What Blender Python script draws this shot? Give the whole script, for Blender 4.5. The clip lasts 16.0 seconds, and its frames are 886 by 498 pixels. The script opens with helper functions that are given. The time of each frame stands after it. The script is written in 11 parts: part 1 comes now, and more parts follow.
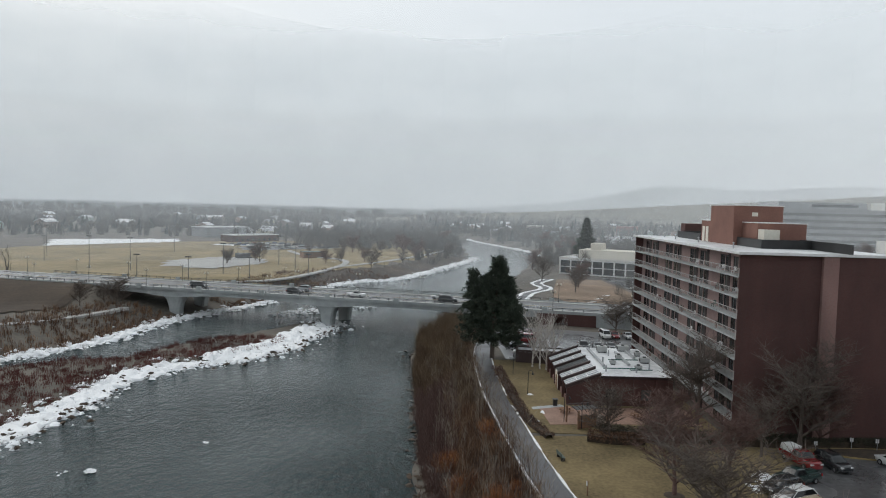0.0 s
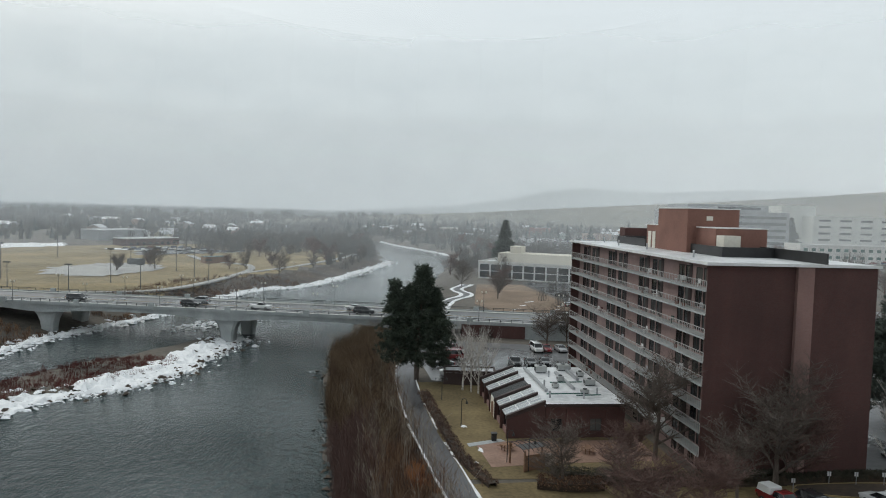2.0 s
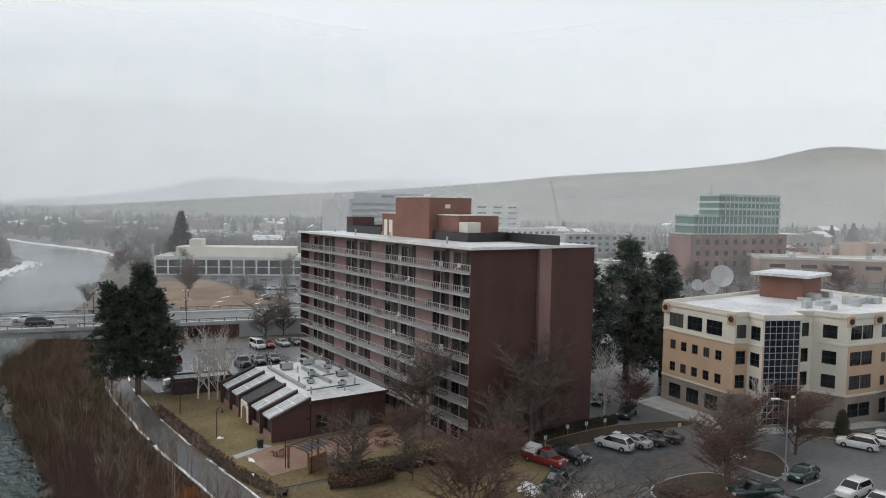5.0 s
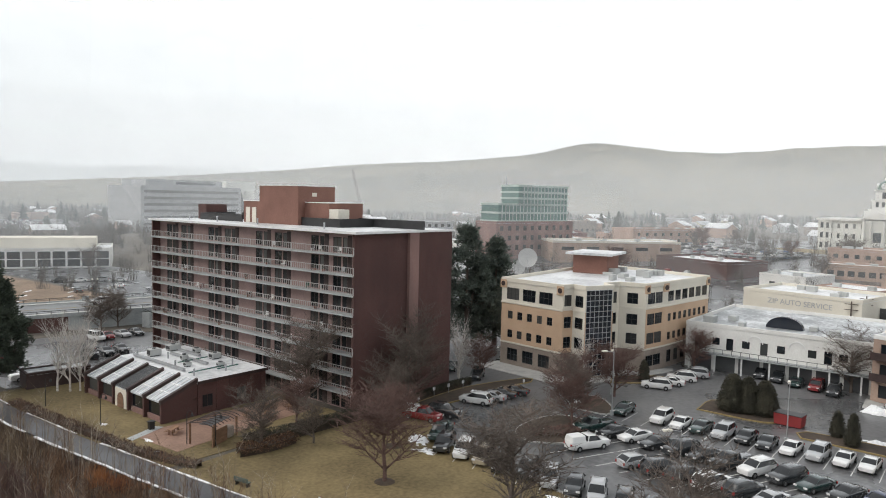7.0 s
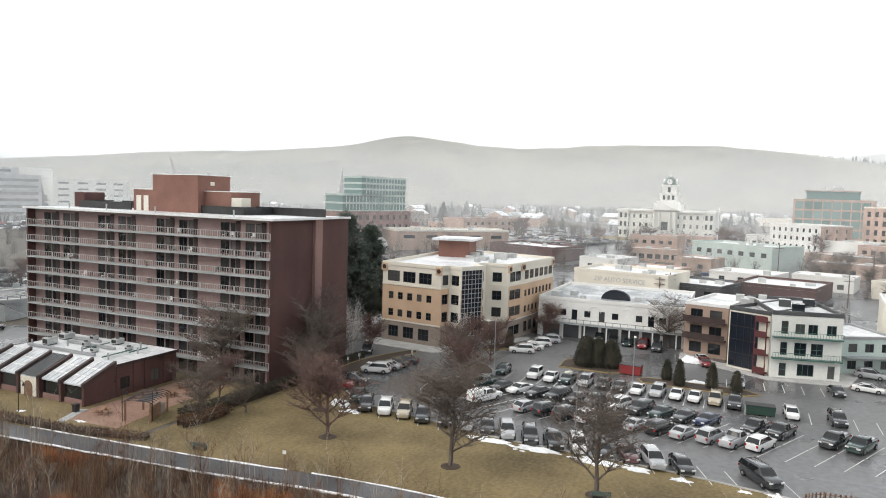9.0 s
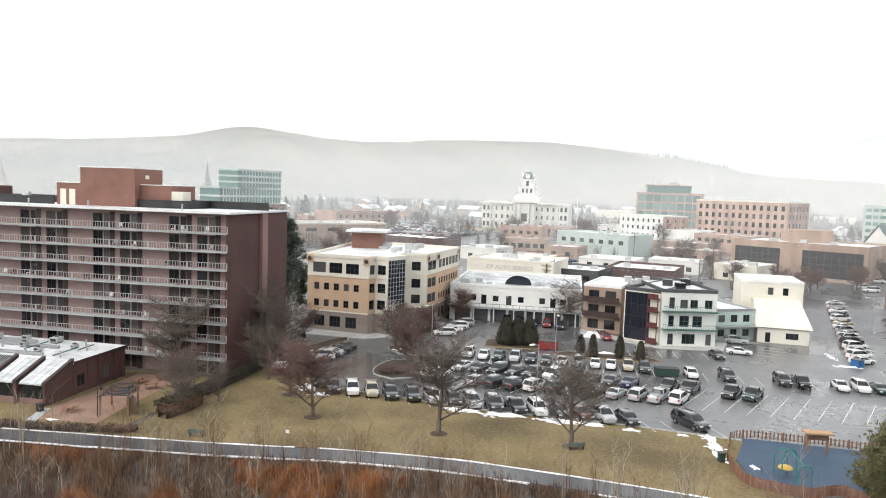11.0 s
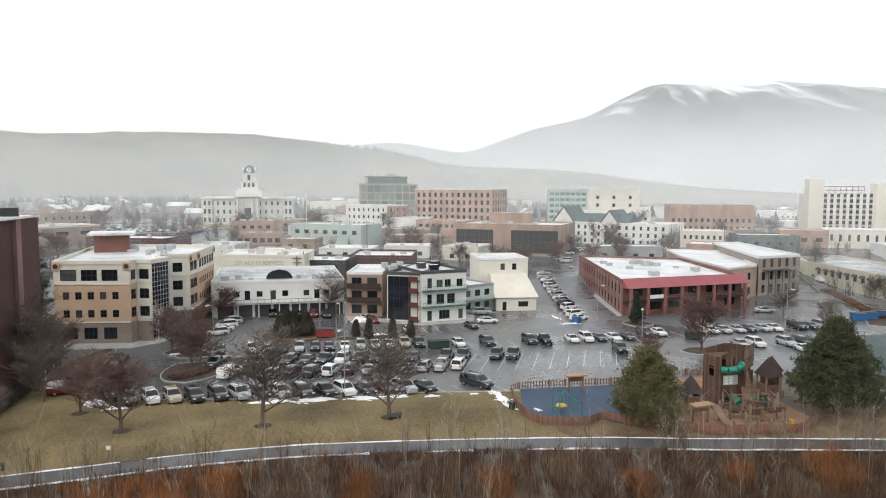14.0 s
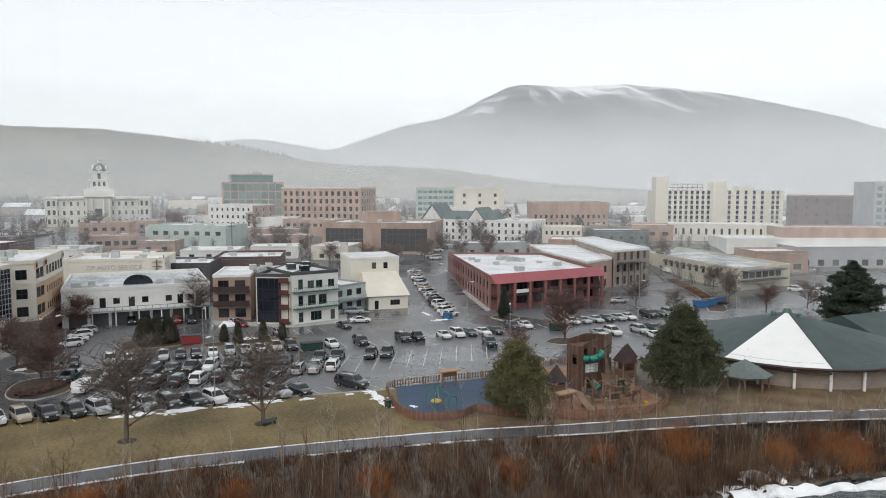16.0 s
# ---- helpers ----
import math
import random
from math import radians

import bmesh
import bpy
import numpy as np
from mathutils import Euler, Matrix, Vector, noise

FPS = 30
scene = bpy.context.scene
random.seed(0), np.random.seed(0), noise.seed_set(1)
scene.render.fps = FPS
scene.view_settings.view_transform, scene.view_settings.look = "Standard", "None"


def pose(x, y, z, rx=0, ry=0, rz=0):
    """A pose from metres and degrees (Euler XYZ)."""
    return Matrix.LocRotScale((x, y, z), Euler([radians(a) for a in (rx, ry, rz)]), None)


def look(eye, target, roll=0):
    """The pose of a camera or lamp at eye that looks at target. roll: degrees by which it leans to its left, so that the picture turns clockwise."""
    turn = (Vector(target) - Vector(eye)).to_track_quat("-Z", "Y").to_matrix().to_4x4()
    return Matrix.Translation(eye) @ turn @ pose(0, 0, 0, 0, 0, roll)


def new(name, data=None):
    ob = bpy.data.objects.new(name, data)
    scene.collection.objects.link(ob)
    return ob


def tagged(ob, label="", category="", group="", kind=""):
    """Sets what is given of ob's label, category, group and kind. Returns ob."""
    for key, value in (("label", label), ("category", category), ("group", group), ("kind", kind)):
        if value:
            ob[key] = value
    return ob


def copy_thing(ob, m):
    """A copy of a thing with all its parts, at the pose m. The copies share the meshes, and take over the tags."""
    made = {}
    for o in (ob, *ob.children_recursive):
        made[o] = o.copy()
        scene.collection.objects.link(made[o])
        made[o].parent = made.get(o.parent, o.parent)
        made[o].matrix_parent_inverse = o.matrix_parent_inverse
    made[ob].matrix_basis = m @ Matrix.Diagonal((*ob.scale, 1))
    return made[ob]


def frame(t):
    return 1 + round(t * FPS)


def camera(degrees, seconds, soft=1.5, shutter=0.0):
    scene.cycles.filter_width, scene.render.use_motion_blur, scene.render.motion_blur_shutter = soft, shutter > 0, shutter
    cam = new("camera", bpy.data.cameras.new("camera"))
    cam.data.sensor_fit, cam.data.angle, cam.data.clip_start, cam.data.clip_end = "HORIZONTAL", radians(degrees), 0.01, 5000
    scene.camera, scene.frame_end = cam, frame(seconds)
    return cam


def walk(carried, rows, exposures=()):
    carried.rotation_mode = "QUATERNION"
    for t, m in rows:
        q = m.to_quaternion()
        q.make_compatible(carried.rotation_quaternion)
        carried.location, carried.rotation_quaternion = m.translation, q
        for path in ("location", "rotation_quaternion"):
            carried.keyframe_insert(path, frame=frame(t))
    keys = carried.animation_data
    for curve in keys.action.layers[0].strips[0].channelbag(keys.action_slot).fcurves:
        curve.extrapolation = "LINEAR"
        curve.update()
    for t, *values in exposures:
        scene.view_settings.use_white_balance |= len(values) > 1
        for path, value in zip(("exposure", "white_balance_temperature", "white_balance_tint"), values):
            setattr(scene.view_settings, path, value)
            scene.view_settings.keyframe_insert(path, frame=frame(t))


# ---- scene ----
cam = camera(63.8, 16.0, 1.0)
METRES, EYE, TILT, LEAN, TURN = 100.0, 30.0, 0.0, 0.0, 0.6
ROWS = [
    (0.0, 0.0, 0.0, 0.0, 0.09, -3.55, -1.5),
    (0.5, -0.0014, 0.0437, 0.0005, 0.36, -3.54, -1.51),
    (1.0, -0.0027, 0.0881, 0.0001, 0.6, -3.49, -1.56),
    (1.5, -0.0014, 0.132, 0.0001, -1.29, -3.33, -1.64),
    (2.0, -0.0098, 0.1649, 0.0011, -7.01, -3.25, -1.62),
    (2.5, -0.021, 0.1938, 0.0012, -11.67, -3.22, -1.54),
    (3.0, -0.0357, 0.2147, 0.0009, -16.24, -3.22, -1.44),
    (3.5, -0.0527, 0.2295, -0.0004, -20.83, -3.22, -1.28),
    (4.0, -0.0729, 0.2364, -0.001, -25.23, -3.27, -1.14),
    (4.5, -0.0974, 0.2381, -0.0009, -29.98, -3.36, -1.03),
    (5.0, -0.1255, 0.2366, -0.001, -34.42, -3.49, -0.94),
    (7.5, -0.3251, 0.2392, -0.0043, -55.24, -4.18, -1.43),
    (8.0, -0.3704, 0.2478, -0.0056, -59.1, -4.25, -1.55),
    (8.5, -0.4149, 0.2632, -0.007, -63.05, -4.29, -1.69),
    (9.0, -0.4568, 0.2845, -0.0075, -66.42, -4.4, -1.79),
    (11.5, -0.6079, 0.4533, -0.0106, -83.28, -4.58, -1.64),
    (12.0, -0.6244, 0.4872, -0.0107, -87.69, -4.61, -1.25),
    (12.5, -0.6368, 0.5124, -0.0105, -91.87, -4.67, -0.93),
    (13.0, -0.6446, 0.5303, -0.0103, -96.11, -4.7, -0.63),
    (13.5, -0.649, 0.5405, -0.0095, -99.76, -4.76, -0.38),
    (14.0, -0.6506, 0.5455, -0.008, -103.02, -4.78, -0.26),
    (14.5, -0.6512, 0.5491, -0.0071, -105.46, -4.83, -0.22),
    (15.0, -0.6528, 0.5508, -0.0059, -107.8, -4.88, -0.16),
    (15.5, -0.6541, 0.5519, -0.005, -110.86, -4.92, -0.08),
    (16.0, -0.6558, 0.5534, -0.0039, -113.62, -4.95, -0.04),
]
walk(cam, [(t, pose(0, 0, EYE, TILT, LEAN, TURN) @ pose(METRES * x, METRES * y, METRES * z, 90 + pitch, roll, yaw)) for t, x, y, z, yaw, pitch, roll in ROWS],
     exposures=[(0.0, -0.10, 6250, 8), (1.0, -0.12, 6250, 5), (3.0, -0.10, 6250, 5), (4.0, -0.05, 6250, 7), (5.0, 0.06, 6350, 10), (7.5, 0.48, 6550, 10), (9.0, 0.70, 6560, 10), (11.5, 0.98, 6500, 10), (12.1, 0.98, 6500, 10), (12.6, 0.88, 6530, 10), (13.2, 0.72, 6530, 10), (14.0, 0.48, 6450, 10), (16.0, 0.15, 6350, 10)])

# ---- daylight: a closed overcast sky and a weak, very wide sun ----
world = bpy.data.worlds.new("overcast")
scene.world = world
world.use_nodes = True
wn, wl = world.node_tree.nodes, world.node_tree.links
wn.clear()
w_out = wn.new("ShaderNodeOutputWorld")
w_bg = wn.new("ShaderNodeBackground")
w_sky = wn.new("ShaderNodeTexSky")
w_sky.sky_type, w_sky.sun_disc = "NISHITA", False
w_sky.sun_elevation, w_sky.sun_rotation = radians(43), radians(-42)
w_sky.air_density, w_sky.dust_density, w_sky.ozone_density = 1.0, 6.0, 1.0
w_gain = wn.new("ShaderNodeMix")
w_gain.data_type, w_gain.blend_type = "RGBA", "MIX"
w_gain.inputs[0].default_value = 0.975
w_tc = wn.new("ShaderNodeTexCoord")
w_map = wn.new("ShaderNodeMapping")
w_map.inputs["Scale"].default_value = (1.2, 1.2, 3.2)
w_noise = wn.new("ShaderNodeTexNoise")
w_noise.inputs["Scale"].default_value, w_noise.inputs["Detail"].default_value = 1.3, 3.0
w_ramp = wn.new("ShaderNodeValToRGB")
w_ramp.color_ramp.elements[0].position, w_ramp.color_ramp.elements[0].color = 0.3, (0.765, 0.79, 0.80, 1)
w_ramp.color_ramp.elements[1].position, w_ramp.color_ramp.elements[1].color = 0.7, (0.825, 0.848, 0.855, 1)
wl.new(w_tc.outputs["Generated"], w_map.inputs[0])
wl.new(w_map.outputs[0], w_noise.inputs["Vector"])
wl.new(w_noise.outputs["Fac"], w_ramp.inputs[0])
wl.new(w_sky.outputs[0], w_gain.inputs[6])
wl.new(w_ramp.outputs[0], w_gain.inputs[7])
# the cloud thins towards the horizon and is a little heavier overhead
w_sep, w_fall, w_mul = wn.new("ShaderNodeSeparateXYZ"), wn.new("ShaderNodeMapRange"), wn.new("ShaderNodeVectorMath")
w_fall.inputs[1].default_value, w_fall.inputs[2].default_value, w_fall.inputs[3].default_value, w_fall.inputs[4].default_value = 0.12, 1.0, 1.0, 0.74
w_mul.operation = "SCALE"
wl.new(w_tc.outputs["Generated"], w_sep.inputs[0])
wl.new(w_sep.outputs[2], w_fall.inputs[0])
wl.new(w_gain.outputs[2], w_mul.inputs[0])
wl.new(w_fall.outputs[0], w_mul.inputs[3])
wl.new(w_mul.outputs[0], w_bg.inputs["Color"])
w_bg.inputs["Strength"].default_value = 1.0
wl.new(w_bg.outputs[0], w_out.inputs[0])

sun = new("sun", bpy.data.lights.new("sun", "SUN"))
sun.data.energy, sun.data.angle, sun.data.color = 0.8, radians(40), (1.0, 0.97, 0.93)
sun.matrix_world = look((-55, 60, 75), (0, 0, 0))

# ---- materials ----
def mat_base(name):
    m = bpy.data.materials.new(name)
    m.use_nodes = True
    return m, m.node_tree.nodes, m.node_tree.links, m.node_tree.nodes["Principled BSDF"]


def mottled(name, dark, light, scale=0.5, rough=0.8, fine=8.0, bump=0.15, metal=0.0, spread=(0.35, 0.65), vary=0.0, rough2=None, stretch=None, spec=None):
    """A surface between two colours, uneven at a large and a fine scale, with fine relief."""
    m, n, l, b = mat_base(name)
    tc = n.new("ShaderNodeTexCoord")
    src = tc.outputs["Object"]
    if stretch:
        mp = n.new("ShaderNodeMapping")
        mp.inputs["Scale"].default_value = stretch
        l.new(src, mp.inputs[0])
        src = mp.outputs[0]
    big, small = n.new("ShaderNodeTexNoise"), n.new("ShaderNodeTexNoise")
    big.inputs["Scale"].default_value, big.inputs["Detail"].default_value = scale, 5.0
    small.inputs["Scale"].default_value, small.inputs["Detail"].default_value = fine, 3.0
    l.new(src, big.inputs["Vector"])
    l.new(src, small.inputs["Vector"])
    add = n.new("ShaderNodeMix")
    add.inputs[0].default_value = 0.38
    l.new(big.outputs["Fac"], add.inputs[2])
    l.new(small.outputs["Fac"], add.inputs[3])
    fac = add.outputs[0]
    if vary:
        info = n.new("ShaderNodeObjectInfo")
        mul = n.new("ShaderNodeMath")
        mul.operation, mul.inputs[1].default_value = "MULTIPLY_ADD", vary
        mul.inputs[2].default_value = -vary / 2
        l.new(info.outputs["Random"], mul.inputs[0])
        ad = n.new("ShaderNodeMath")
        l.new(fac, ad.inputs[0])
        l.new(mul.outputs[0], ad.inputs[1])
        fac = ad.outputs[0]
    ramp = n.new("ShaderNodeValToRGB")
    e = ramp.color_ramp.elements
    e[0].position, e[0].color = spread[0], (*dark, 1)
    e[1].position, e[1].color = spread[1], (*light, 1)
    l.new(fac, ramp.inputs[0])
    l.new(ramp.outputs[0], b.inputs["Base Color"])
    b.inputs["Roughness"].default_value, b.inputs["Metallic"].default_value = rough, metal
    if spec is not None:
        b.inputs["Specular IOR Level"].default_value = spec
    if rough2 is not None:
        rr = n.new("ShaderNodeMapRange")
        rr.inputs[1].default_value, rr.inputs[2].default_value = spread
        rr.inputs[3].default_value, rr.inputs[4].default_value = rough, rough2
        l.new(big.outputs["Fac"], rr.inputs[0])
        l.new(rr.outputs[0], b.inputs["Roughness"])
    if bump:
        bp = n.new("ShaderNodeBump")
        bp.inputs["Strength"].default_value, bp.inputs["Distance"].default_value = bump, 0.05
        l.new(small.outputs["Fac"], bp.inputs["Height"])
        l.new(bp.outputs[0], b.inputs["Normal"])
    return m


def plain(name, colour, rough=0.5, metal=0.0, coat=0.0):
    """Paint, plastic or metal: nearly even, with slight dirt."""
    d = tuple(c * 0.82 for c in colour)
    m = mottled(name, d, colour, 0.9, rough, 14.0, 0.0, metal)
    m.node_tree.nodes["Principled BSDF"].inputs["Coat Weight"].default_value = coat
    return m


def brick_mat(name, c1, c2, mortar, width=0.21, height=0.075):
    """Brickwork at its true size, with soot and rain marks over it."""
    m, n, l, b = mat_base(name)
    tc = n.new("ShaderNodeTexCoord")
    sep, comb, sm = n.new("ShaderNodeSeparateXYZ"), n.new("ShaderNodeCombineXYZ"), n.new("ShaderNodeMath")
    l.new(tc.outputs["Object"], sep.inputs[0])
    l.new(sep.outputs[0], sm.inputs[0])
    l.new(sep.outputs[1], sm.inputs[1])
    l.new(sm.outputs[0], comb.inputs[0])
    l.new(sep.outputs[2], comb.inputs[1])
    br = n.new("ShaderNodeTexBrick")
    br.inputs["Color1"].default_value, br.inputs["Color2"].default_value, br.inputs["Mortar"].default_value = (*c1, 1), (*c2, 1), (*mortar, 1)
    br.inputs["Scale"].default_value = 1.0
    br.inputs["Brick Width"].default_value, br.inputs["Row Height"].default_value, br.inputs["Mortar Size"].default_value = width, height, 0.006
    l.new(comb.outputs[0], br.inputs["Vector"])
    no = n.new("ShaderNodeTexNoise")
    no.inputs["Scale"].default_value, no.inputs["Detail"].default_value = 0.25, 6.0
    mp = n.new("ShaderNodeMapping")
    mp.inputs["Scale"].default_value = (1, 1, 0.35)
    l.new(tc.outputs["Object"], mp.inputs[0])
    l.new(mp.outputs[0], no.inputs["Vector"])
    rg = n.new("ShaderNodeMapRange")
    rg.inputs[1].default_value, rg.inputs[2].default_value, rg.inputs[3].default_value, rg.inputs[4].default_value = 0.3, 0.7, 0.72, 1.15
    l.new(no.outputs["Fac"], rg.inputs[0])
    mx = n.new("ShaderNodeVectorMath")
    mx.operation = "SCALE"
    l.new(br.outputs["Color"], mx.inputs[0])
    l.new(rg.outputs[0], mx.inputs[3])
    l.new(mx.outputs[0], b.inputs["Base Color"])
    bp = n.new("ShaderNodeBump")
    bp.inputs["Strength"].default_value, bp.inputs["Distance"].default_value = 0.3, 0.01
    l.new(br.outputs["Fac"], bp.inputs["Height"])
    bp.invert = True
    l.new(bp.outputs[0], b.inputs["Normal"])
    b.inputs["Roughness"].default_value = 0.85
    return m


def glass_mat(name, dark, blind, tint=0.5, rough=0.06):
    """Window glass over a dark room; some rooms have pale blinds drawn."""
    m, n, l, b = mat_base(name)
    info, ramp = n.new("ShaderNodeObjectInfo"), n.new("ShaderNodeValToRGB")
    e = ramp.color_ramp.elements
    e[0].position, e[0].color = tint, (*dark, 1)
    e[1].position, e[1].color = 1.0, (*blind, 1)
    l.new(info.outputs["Random"], ramp.inputs[0])
    l.new(ramp.outputs[0], b.inputs["Base Color"])
    b.inputs["Roughness"].default_value, b.inputs["IOR"].default_value = rough, 1.5
    return m


def stems(name, dark, mid, light):
    """Bark of many thin stems, each of its own shade, in drifts."""
    m, n, l, b = mat_base(name)
    g, tc, t = n.new("ShaderNodeNewGeometry"), n.new("ShaderNodeTexCoord"), n.new("ShaderNodeTexNoise")
    t.inputs["Scale"].default_value, t.inputs["Detail"].default_value = 0.22, 3.0
    l.new(tc.outputs["Object"], t.inputs["Vector"])
    ad = n.new("ShaderNodeMath")
    ad.operation, ad.inputs[1].default_value = "MULTIPLY_ADD", 1.1
    l.new(t.outputs["Fac"], ad.inputs[0])
    mu = n.new("ShaderNodeMath")
    mu.operation, mu.inputs[1].default_value, mu.inputs[2].default_value = "MULTIPLY_ADD", 0.75, -0.42
    l.new(g.outputs["Random Per Island"], mu.inputs[0])
    l.new(mu.outputs[0], ad.inputs[2])
    ramp = n.new("ShaderNodeValToRGB")
    e = ramp.color_ramp.elements
    e[0].position, e[0].color = 0.15, (*dark, 1)
    e[1].position, e[1].color = 0.85, (*light, 1)
    q = e.new(0.55)
    q.color = (*mid, 1)
    l.new(ad.outputs[0], ramp.inputs[0])
    l.new(ramp.outputs[0], b.inputs["Base Color"])
    b.inputs["Roughness"].default_value = 0.9
    return m


def water_mat():
    m, n, l, b = mat_base("river_water")
    tc = n.new("ShaderNodeTexCoord")
    mp = n.new("ShaderNodeMapping")
    mp.inputs["Scale"].default_value = (1.0, 0.55, 1.0)
    l.new(tc.outputs["Object"], mp.inputs[0])
    heights = []
    for sc, det in ((0.16, 4.0), (0.8, 6.0), (3.2, 4.0)):
        t = n.new("ShaderNodeTexNoise")
        t.inputs["Scale"].default_value, t.inputs["Detail"].default_value = sc, det
        l.new(mp.outputs[0], t.inputs["Vector"])
        heights.append(t)
    # rougher water where the current runs over stones
    zone = n.new("ShaderNodeTexNoise")
    zone.inputs["Scale"].default_value, zone.inputs["Detail"].default_value = 0.022, 2.0
    l.new(tc.outputs["Object"], zone.inputs["Vector"])
    zr = n.new("ShaderNodeMapRange")
    zr.inputs[1].default_value, zr.inputs[2].default_value, zr.inputs[3].default_value, zr.inputs[4].default_value = 0.36, 0.58, 0.35, 1.0
    l.new(zone.outputs["Fac"], zr.inputs[0])
    ad = n.new("ShaderNodeMath")
    ad.operation = "MULTIPLY_ADD"
    ad.inputs[1].default_value = 0.6
    l.new(heights[0].outputs["Fac"], ad.inputs[0])
    l.new(heights[1].outputs["Fac"], ad.inputs[2])
    ad2 = n.new("ShaderNodeMath")
    ad2.operation = "MULTIPLY_ADD"
    ad2.inputs[1].default_value = 0.25
    l.new(heights[2].outputs["Fac"], ad2.inputs[0])
    l.new(ad.outputs[0], ad2.inputs[2])
    bp = n.new("ShaderNodeBump")
    bp.inputs["Distance"].default_value = 1.7
    l.new(ad2.outputs[0], bp.inputs["Height"])
    # a calm pool above the bridge, broken water below it
    sp, calm, st = n.new("ShaderNodeSeparateXYZ"), n.new("ShaderNodeMapRange"), n.new("ShaderNodeMath")
    l.new(tc.outputs["Object"], sp.inputs[0])
    l.new(sp.outputs[1], calm.inputs[0])
    calm.inputs[1].default_value, calm.inputs[2].default_value, calm.inputs[3].default_value, calm.inputs[4].default_value = 205, 300, 1.0, 0.12
    st.operation = "MULTIPLY"
    l.new(zr.outputs[0], st.inputs[0])
    l.new(calm.outputs[0], st.inputs[1])
    l.new(st.outputs[0], bp.inputs["Strength"])
    l.new(bp.outputs[0], b.inputs["Normal"])
    # foam flecks on the crests
    fo = n.new("ShaderNodeMath")
    fo.operation = "MULTIPLY"
    l.new(ad2.outputs[0], fo.inputs[0])
    l.new(zone.outputs["Fac"], fo.inputs[1])
    ramp = n.new("ShaderNodeValToRGB")
    e = ramp.color_ramp.elements
    e[0].position, e[0].color = 0.655, (0.020, 0.040, 0.042, 1)
    e[1].position, e[1].color = 0.76, (0.45, 0.48, 0.49, 1)
    l.new(fo.outputs[0], ramp.inputs[0])
    l.new(ramp.outputs[0], b.inputs["Base Color"])
    b.inputs["Roughness"].default_value, b.inputs["IOR"].default_value = 0.10, 1.33
    b.inputs["Specular IOR Level"].default_value = 0.6
    return m


def haze_sheet_mat(name, opacity, z0, z1, colour=(0.87, 0.895, 0.905)):
    """Painted haze: a pale sheet that lets most behind it through and clears upwards."""
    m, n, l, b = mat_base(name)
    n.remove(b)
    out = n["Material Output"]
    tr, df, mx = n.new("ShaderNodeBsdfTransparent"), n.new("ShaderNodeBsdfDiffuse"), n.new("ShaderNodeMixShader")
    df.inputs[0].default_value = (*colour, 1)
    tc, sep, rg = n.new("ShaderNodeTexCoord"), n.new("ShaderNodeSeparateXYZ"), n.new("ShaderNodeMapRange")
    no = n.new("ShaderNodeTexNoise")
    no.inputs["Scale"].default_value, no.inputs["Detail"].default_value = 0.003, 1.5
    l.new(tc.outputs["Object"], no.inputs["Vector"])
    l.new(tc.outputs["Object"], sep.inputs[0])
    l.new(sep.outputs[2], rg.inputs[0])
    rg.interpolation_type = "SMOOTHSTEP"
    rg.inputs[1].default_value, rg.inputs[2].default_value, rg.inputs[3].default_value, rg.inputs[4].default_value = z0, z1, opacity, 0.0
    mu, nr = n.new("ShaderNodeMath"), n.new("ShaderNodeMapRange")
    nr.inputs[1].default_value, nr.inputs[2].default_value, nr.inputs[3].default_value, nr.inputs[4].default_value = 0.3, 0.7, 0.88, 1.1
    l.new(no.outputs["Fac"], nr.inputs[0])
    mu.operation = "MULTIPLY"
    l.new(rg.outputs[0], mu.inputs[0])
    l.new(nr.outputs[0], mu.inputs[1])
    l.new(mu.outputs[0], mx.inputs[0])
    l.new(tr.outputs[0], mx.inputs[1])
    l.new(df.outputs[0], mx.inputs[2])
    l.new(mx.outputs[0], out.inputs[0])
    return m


M = {}
M["ground"] = mottled("winter_ground", (0.055, 0.05, 0.042), (0.15, 0.13, 0.105), 0.05, 0.9, 0.9, 0.3)
M["bank"] = mottled("muddy_bank", (0.03, 0.022, 0.017), (0.085, 0.06, 0.04), 0.15, 0.9, 1.5, 0.4)
M["lawn"] = mottled("dormant_lawn", (0.10, 0.074, 0.033), (0.225, 0.17, 0.08), 0.11, 0.95, 2.2, 0.4, spread=(0.38, 0.62))
M["field"] = mottled("dormant_park_grass", (0.17, 0.135, 0.065), (0.33, 0.255, 0.135), 0.03, 0.95, 0.5, 0.3)
M["asphalt"] = mottled("wet_asphalt", (0.075, 0.076, 0.078), (0.15, 0.15, 0.152), 0.05, 0.2, 1.3, 0.08, rough2=0.44, spread=(0.4, 0.6))
M["road"] = mottled("wet_road", (0.06, 0.062, 0.065), (0.11, 0.112, 0.115), 0.08, 0.18, 1.8, 0.05, rough2=0.42)
M["trail"] = mottled("trail_asphalt", (0.045, 0.046, 0.05), (0.10, 0.10, 0.105), 0.2, 0.3, 2.5, 0.1, rough2=0.55)
M["concrete"] = mottled("grey_concrete", (0.27, 0.29, 0.29), (0.43, 0.45, 0.45), 0.3, 0.8, 3.0, 0.1)
M["kerb"] = mottled("kerb_concrete", (0.3, 0.3, 0.29), (0.48, 0.47, 0.45), 0.6, 0.8, 5.0, 0.1)
M["snow"] = mottled("old_snow", (0.55, 0.57, 0.59), (0.86, 0.87, 0.88), 0.35, 0.7, 3.0, 0.6, spread=(0.3, 0.5))
